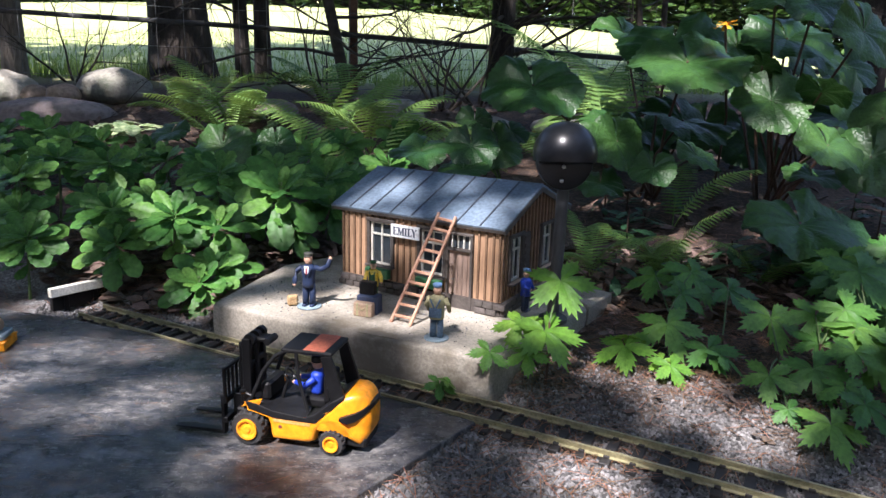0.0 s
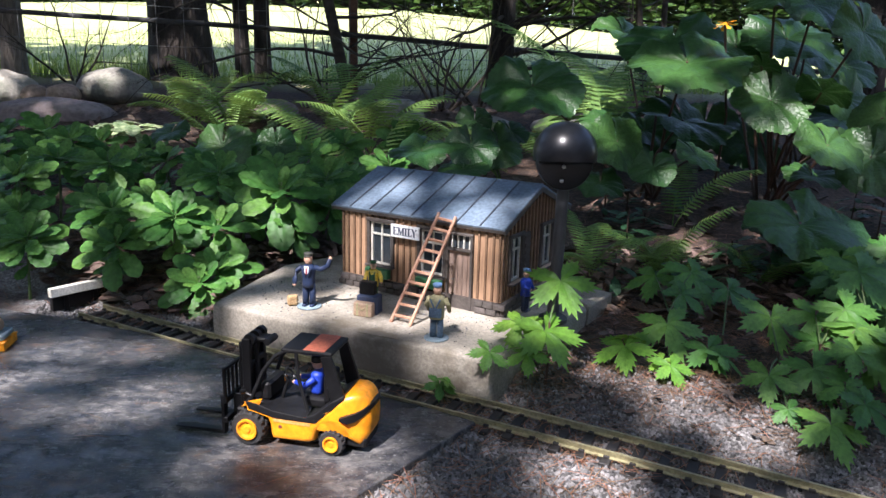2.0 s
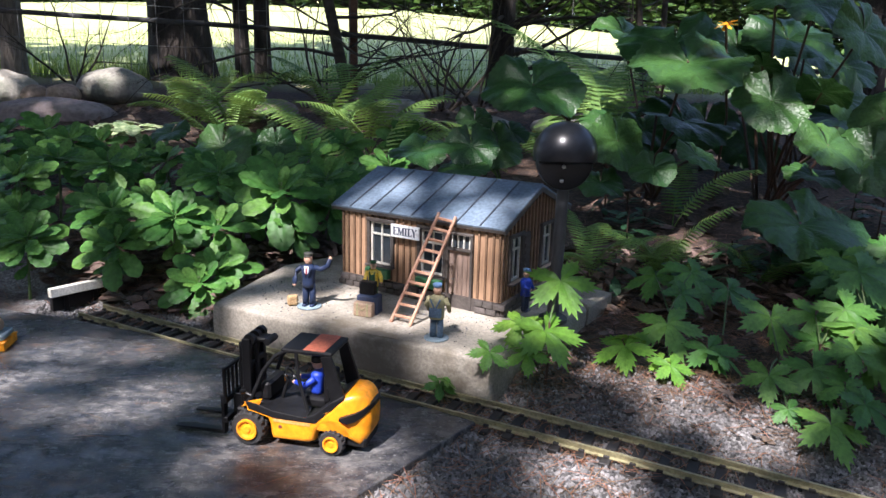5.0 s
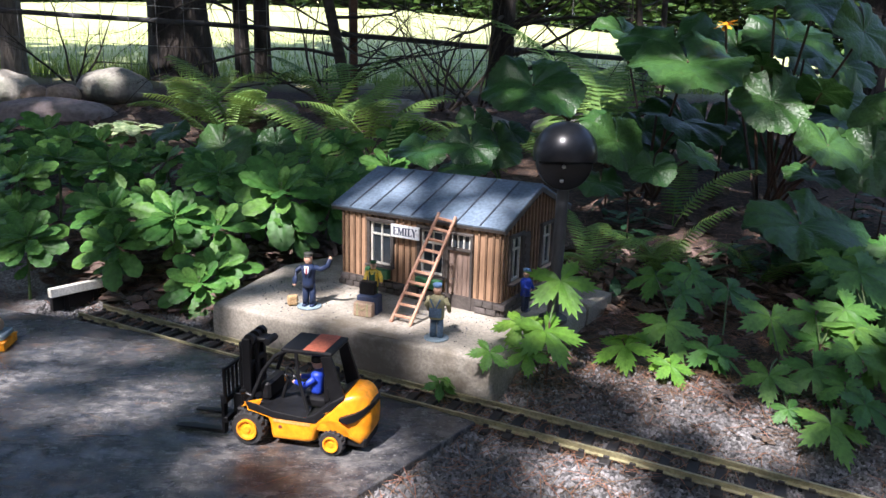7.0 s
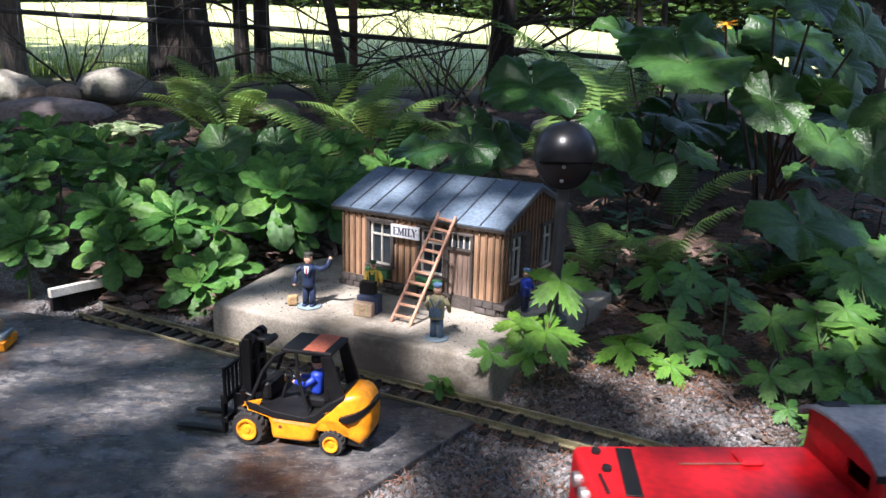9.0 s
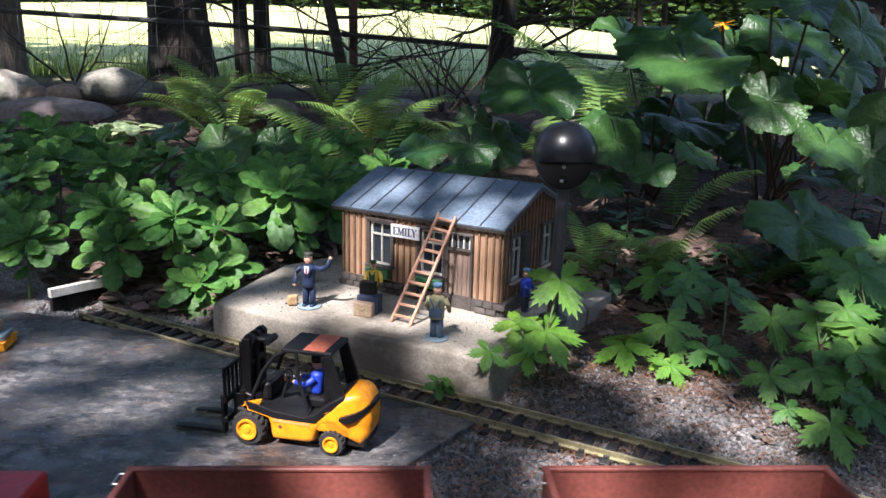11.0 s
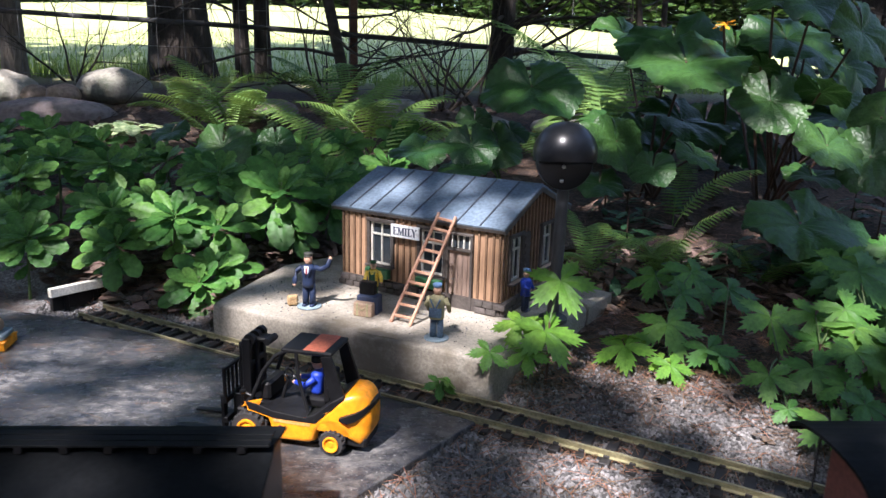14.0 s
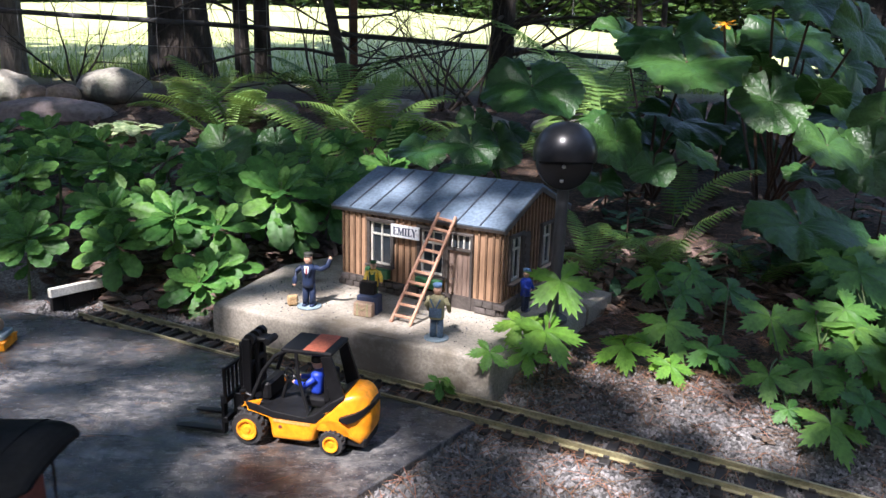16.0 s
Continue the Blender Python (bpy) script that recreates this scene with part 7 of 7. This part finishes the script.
def make_needles():
    r = random.Random(32)
    verts, faces = [], []
    n = 0
    while n < 13000:
        if r.random() < 0.5:
            x, y = r.uniform(-0.72, 0.75), r.uniform(0.62, 1.35)
        else:
            x, y = r.uniform(-1.3, 1.3), r.uniform(1.1, 2.9)
        d = track_n(x, y)
        if on_slab(x, y) or (d < -0.05 and SLATE_EDGE(x, y)) or y < line_y(x) + 0.07:
            continue
        if d < -0.05 and r.random() < 0.45:
            continue
        if noise.noise(Vector((x * 5, y * 5, 4))) < r.uniform(-0.5, 0.35):
            continue
        n += 1
        L = r.uniform(0.02, 0.045)
        a = r.uniform(0, 6.28)
        z = ground_z(x, y) + r.uniform(0.002, 0.009)
        dx, dy = math.cos(a) * L / 2, math.sin(a) * L / 2
        w = 0.00045
        ox, oy = -math.sin(a) * w, math.cos(a) * w
        k = len(verts)
        b = r.uniform(-0.002, 0.002)
        verts += [(x - dx - ox, y - dy - oy, z - b), (x - dx + ox, y - dy + oy, z - b), (x + ox, y + oy, z + 0.0005), (x - ox, y - oy, z + 0.0005), (x + dx + ox, y + dy + oy, z + b), (x + dx - ox, y + dy - oy, z + b)]
        faces += [(k, k + 3, k + 2, k + 1), (k + 3, k + 5, k + 4, k + 2)]
    # a few on the slate
    for q in range(36):
        x, y = r.uniform(-0.65, -0.05), r.uniform(0.64, 1.02)
        if not SLATE_EDGE(x, y) or track_n(x, y) > -0.06:
            continue
        L, a = r.uniform(0.02, 0.05), r.uniform(-0.7, 0.7)
        dx, dy = math.cos(a) * L / 2, math.sin(a) * L / 2
        ox, oy = -math.sin(a) * 0.0003, math.cos(a) * 0.0003
        k = len(verts)
        verts += [(x - dx - ox, y - dy - oy, 0.001), (x - dx + ox, y - dy + oy, 0.001), (x + ox, y + oy, 0.0018), (x - ox, y - oy, 0.0018), (x + dx + ox, y + dy + oy, 0.001), (x + dx - ox, y + dy - oy, 0.001)]
        faces += [(k, k + 3, k + 2, k + 1), (k + 3, k + 5, k + 4, k + 2)]
    scatter_mesh("pine_needles", verts, faces, M_NEEDLE, "scattered orange brown fallen pine needles", "needles")


def make_dead_leaves():
    r = random.Random(33)
    verts, faces = [], []
    n = 0
    while n < 3200:
        x, y = (r.uniform(-0.75, 0.85), r.uniform(0.72, 1.5)) if r.random() < 0.75 else (r.uniform(-1.6, 1.4), r.uniform(1.3, 3.1))
        d = track_n(x, y)
        if on_slab(x, y) or d < 0.055 or (d < 0.26 and x > -0.1 and r.random() < 0.8):
            continue
        n += 1
        L = r.uniform(0.005, 0.012) if y < 1.15 else r.uniform(0.012, 0.028)
        a = r.uniform(0, 6.28)
        m = Matrix.Translation((x, y, ground_z(x, y) + r.uniform(0.003, 0.012))) @ Euler((r.uniform(-0.5, 0.5), r.uniform(-0.5, 0.5), a)).to_matrix().to_4x4()
        k = len(verts)
        curl = r.uniform(-0.3, 0.5)
        for q in ((-1, 0, 0), (-0.35, 0.42, curl * 0.4), (0.45, 0.36, curl * 0.3), (1, 0, curl * 0.3), (0.4, -0.4, curl * 0.4), (-0.4, -0.36, curl * 0.3), (0, 0, -0.05)):
            verts.append(tuple(m @ (Vector(q) * L)))
        faces += [(k + 6, k + i, k + (i + 1) % 6) for i in range(6)]
    scatter_mesh("leaf_litter", verts, faces, M_DEAD, "curled brown dead leaves on bare soil", "leaf litter")


def make_grass():
    r = random.Random(34)
    verts, faces = [], []
    for _ in range(15000):
        y = 3.55 + 5.0 * r.random() ** 1.7
        x = r.uniform(-0.75, 0.75) * y
        tall = 0.025 + 0.03 * r.random()
        if x < -1.2 and y < 4.4:
            tall *= 2.0
        a = r.uniform(0, 6.28)
        z = ground_z(x, y)
        w = 0.0035
        lx, ly = r.uniform(-0.4, 0.4) * tall, r.uniform(-0.4, 0.4) * tall
        k = len(verts)
        verts += [(x - math.cos(a) * w, y - math.sin(a) * w, z - 0.005), (x + math.cos(a) * w, y + math.sin(a) * w, z - 0.005), (x + lx, y + ly, z + tall)]
        faces.append((k, k + 1, k + 2))
    scatter_mesh("lawn_grass", verts, faces, M_GRASS, "uneven green lawn grass beyond the fence", "grass")


def make_grit():
    r = random.Random(36)
    verts, faces = [], []
    while len(faces) < 420 * 4:
        x, y = r.uniform(-0.34, 0.24), r.uniform(0.90, 1.28)
        if not on_slab(x, y) or not on_slab(x, y - 0.02):
            continue
        hx, hy = Vector((x - 0.0879, y - 1.0413)).dot(Vector((0.857, -0.5155))), Vector((x - 0.0879, y - 1.0413)).dot(Vector((0.5155, 0.857)))
        if -0.31 < hx < 0.01 and -0.012 < hy < 0.26:
            continue
        if r.random() < 0.5 and not -0.06 < hy < 0:
            continue
        s = r.uniform(0.0007, 0.0022)
        k = len(verts)
        a = r.uniform(0, 6.28)
        for q in range(4):
            verts.append((x + math.cos(a + q * 1.57) * s * r.uniform(0.6, 1.5), y + math.sin(a + q * 1.57) * s * r.uniform(0.6, 1.5), 0.0545))
        verts.append((x, y, 0.0562 + s * 0.6))
        faces += [(k + q, k + (q + 1) % 4, k + 4) for q in range(4)]
    scatter_mesh("slab_grit", verts, faces, M_STONES, "fine grit and crumbs lying on concrete", "grit")


make_grit()
make_gravel()
make_needles()
make_dead_leaves()
make_grass()

# ---------------- unseen shade trees added round the camera, and woods beyond the lawn ----
# openings cut in the added crowns to put sun on chosen spots: x, y, radius
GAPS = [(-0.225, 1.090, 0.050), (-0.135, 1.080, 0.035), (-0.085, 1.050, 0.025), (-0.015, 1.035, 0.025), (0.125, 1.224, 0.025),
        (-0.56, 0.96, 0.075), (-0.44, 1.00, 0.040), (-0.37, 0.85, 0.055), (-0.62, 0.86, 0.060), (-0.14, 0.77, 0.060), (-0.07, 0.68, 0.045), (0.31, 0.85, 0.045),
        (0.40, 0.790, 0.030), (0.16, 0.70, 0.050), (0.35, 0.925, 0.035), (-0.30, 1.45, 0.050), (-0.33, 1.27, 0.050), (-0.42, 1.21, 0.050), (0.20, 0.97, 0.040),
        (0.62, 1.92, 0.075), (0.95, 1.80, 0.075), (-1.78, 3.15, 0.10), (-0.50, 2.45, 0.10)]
# where the added crowns are only thinned, for partial sun
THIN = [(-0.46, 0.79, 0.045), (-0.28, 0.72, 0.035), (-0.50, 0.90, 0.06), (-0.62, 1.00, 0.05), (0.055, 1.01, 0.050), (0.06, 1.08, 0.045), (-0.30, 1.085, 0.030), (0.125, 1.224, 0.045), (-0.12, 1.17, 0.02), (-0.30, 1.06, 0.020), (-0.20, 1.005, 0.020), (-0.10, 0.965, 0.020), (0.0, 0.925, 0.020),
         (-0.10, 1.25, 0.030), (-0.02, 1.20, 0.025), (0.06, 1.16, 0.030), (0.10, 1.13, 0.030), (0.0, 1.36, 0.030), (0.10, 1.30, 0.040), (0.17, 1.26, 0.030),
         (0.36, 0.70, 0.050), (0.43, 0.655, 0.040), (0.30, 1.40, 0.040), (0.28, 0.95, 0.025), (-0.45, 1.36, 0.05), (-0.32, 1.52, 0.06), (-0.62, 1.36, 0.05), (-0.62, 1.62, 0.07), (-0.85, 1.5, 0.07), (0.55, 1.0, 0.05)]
# further openings cut in the added crowns, over plants, boulders and the train
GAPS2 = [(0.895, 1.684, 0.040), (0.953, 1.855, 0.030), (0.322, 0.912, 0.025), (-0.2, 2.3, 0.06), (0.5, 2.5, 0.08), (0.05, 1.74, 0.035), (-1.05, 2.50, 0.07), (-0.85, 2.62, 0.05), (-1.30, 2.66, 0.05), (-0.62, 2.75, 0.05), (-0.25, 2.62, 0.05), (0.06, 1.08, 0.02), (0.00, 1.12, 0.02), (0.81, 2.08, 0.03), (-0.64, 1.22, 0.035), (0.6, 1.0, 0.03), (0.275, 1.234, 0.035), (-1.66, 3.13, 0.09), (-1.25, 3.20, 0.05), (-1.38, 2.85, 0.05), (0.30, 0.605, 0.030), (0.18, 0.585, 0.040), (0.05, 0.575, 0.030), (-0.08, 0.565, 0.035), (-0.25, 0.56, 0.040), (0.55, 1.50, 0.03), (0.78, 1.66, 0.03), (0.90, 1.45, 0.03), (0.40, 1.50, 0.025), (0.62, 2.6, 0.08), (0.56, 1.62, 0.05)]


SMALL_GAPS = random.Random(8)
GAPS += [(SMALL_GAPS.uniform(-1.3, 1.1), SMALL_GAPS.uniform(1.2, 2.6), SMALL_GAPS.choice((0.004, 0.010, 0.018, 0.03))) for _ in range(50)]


# a tree out of view, added to block the sun except at the openings
def unseen_shade_tree(x, y, seed, label, spots, leaf=0.055, count=5200):
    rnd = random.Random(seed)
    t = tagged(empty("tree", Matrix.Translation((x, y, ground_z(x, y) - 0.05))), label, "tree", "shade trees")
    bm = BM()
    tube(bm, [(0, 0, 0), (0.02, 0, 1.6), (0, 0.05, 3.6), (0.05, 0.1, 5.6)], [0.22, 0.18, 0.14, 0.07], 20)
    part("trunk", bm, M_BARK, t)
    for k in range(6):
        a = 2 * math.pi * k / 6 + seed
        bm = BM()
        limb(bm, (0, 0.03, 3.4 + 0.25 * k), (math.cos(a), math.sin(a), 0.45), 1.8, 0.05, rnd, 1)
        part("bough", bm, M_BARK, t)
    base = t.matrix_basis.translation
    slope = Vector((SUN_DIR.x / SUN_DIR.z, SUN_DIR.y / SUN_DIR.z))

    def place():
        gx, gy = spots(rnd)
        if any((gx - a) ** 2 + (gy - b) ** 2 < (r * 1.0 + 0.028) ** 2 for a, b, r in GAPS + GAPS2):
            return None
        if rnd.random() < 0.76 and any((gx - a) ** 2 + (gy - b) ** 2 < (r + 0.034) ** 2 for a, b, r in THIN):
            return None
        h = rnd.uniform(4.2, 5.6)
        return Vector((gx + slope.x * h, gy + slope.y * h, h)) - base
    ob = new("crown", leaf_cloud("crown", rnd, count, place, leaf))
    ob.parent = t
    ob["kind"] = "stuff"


unseen_shade_tree(-2.8, -2.4, 3, "leafy tree added unseen behind the viewer for dappled shade", lambda r: (r.uniform(-1.9, -0.05), r.uniform(0.2, 1.75)))
unseen_shade_tree(-0.6, -3.0, 4, "leafy tree added unseen behind the viewer for dappled shade", lambda r: (r.uniform(-0.1, 1.7), r.uniform(0.2, 1.75)))
unseen_shade_tree(-3.2, -0.6, 5, "leafy tree added unseen beside the bed for dappled shade", lambda r: (r.uniform(-2.6, -0.1), r.uniform(1.65, 3.7)))
unseen_shade_tree(1.9, -0.9, 6, "leafy tree added unseen beside the bed for dappled shade", lambda r: (r.uniform(-0.2, 2.3), r.uniform(1.65, 3.7)))
unseen_shade_tree(-4.2, 2.2, 7, "leafy tree added unseen by the lawn for shade", lambda r: (r.uniform(-4.5, 0.3), r.uniform(3.5, 6.6)), 0.12, 2100)
unseen_shade_tree(4.4, 2.0, 8, "leafy tree added unseen by the lawn for shade", lambda r: (r.uniform(-0.3, 4.5), r.uniform(3.5, 6.4)), 0.12, 2100)


def woods():
    rnd = random.Random(50)
    protos = []
    for k in range(3):
        t = tagged(empty("woodland_tree", Matrix.Translation((0, 0, -50))), "leafy tree of the distant woods and of the added unseen ring", "tree", "distant woods")
        bm = BM()
        tube(bm, [(0, 0, 0), (0.1, 0, 3), (0, 0.1, 7), (0, 0, 11)], [0.25, 0.2, 0.15, 0.05], 8)
        part("trunk", bm, M_BARK, t)
        cl = [Vector((rnd.gauss(0, 1.5), rnd.gauss(0, 1.5), rnd.uniform(0.0, 8) ** 1.0)) for _ in range(26)]
        ob = new("crown", leaf_cloud("crown", rnd, 4500, lambda: rnd.choice(cl) + Vector((rnd.gauss(0, 0.7), rnd.gauss(0, 0.7), rnd.gauss(0, 0.6))), 0.2))
        ob.parent = t
        ob["kind"] = "stuff"
        protos.append(t)
    for k in range(90):
        a = -0.95 + 1.9 * (k + rnd.random()) / 90
        d = rnd.uniform(38, 50) - 9 * max(0, a)
        x, y = math.sin(a) * d, math.cos(a) * d
        m = Matrix.Translation((x, y, ground_z(x, y) - 0.2)) @ Matrix.Rotation(rnd.uniform(0, 6.28), 4, "Z") @ Matrix.Scale(rnd.uniform(0.8, 1.3), 4)
        if k < 3:
            protos[k].matrix_basis = m
        else:
            copy_thing(protos[k % 3], m)
    # unseen ring of trees added behind and beside the viewer to block low sky light
    for k in range(22):
        a = math.radians(62) + math.radians(236) * (k + rnd.random()) / 22
        r = rnd.uniform(6.5, 9.0)
        x, y = math.sin(a) * r, math.cos(a) * r
        copy_thing(protos[k % 3], Matrix.Translation((x, y, ground_z(x, y) - 0.2)) @ Matrix.Rotation(rnd.uniform(0, 6.28), 4, "Z") @ Matrix.Scale(rnd.uniform(0.5, 0.66), 4))


woods()

motions()
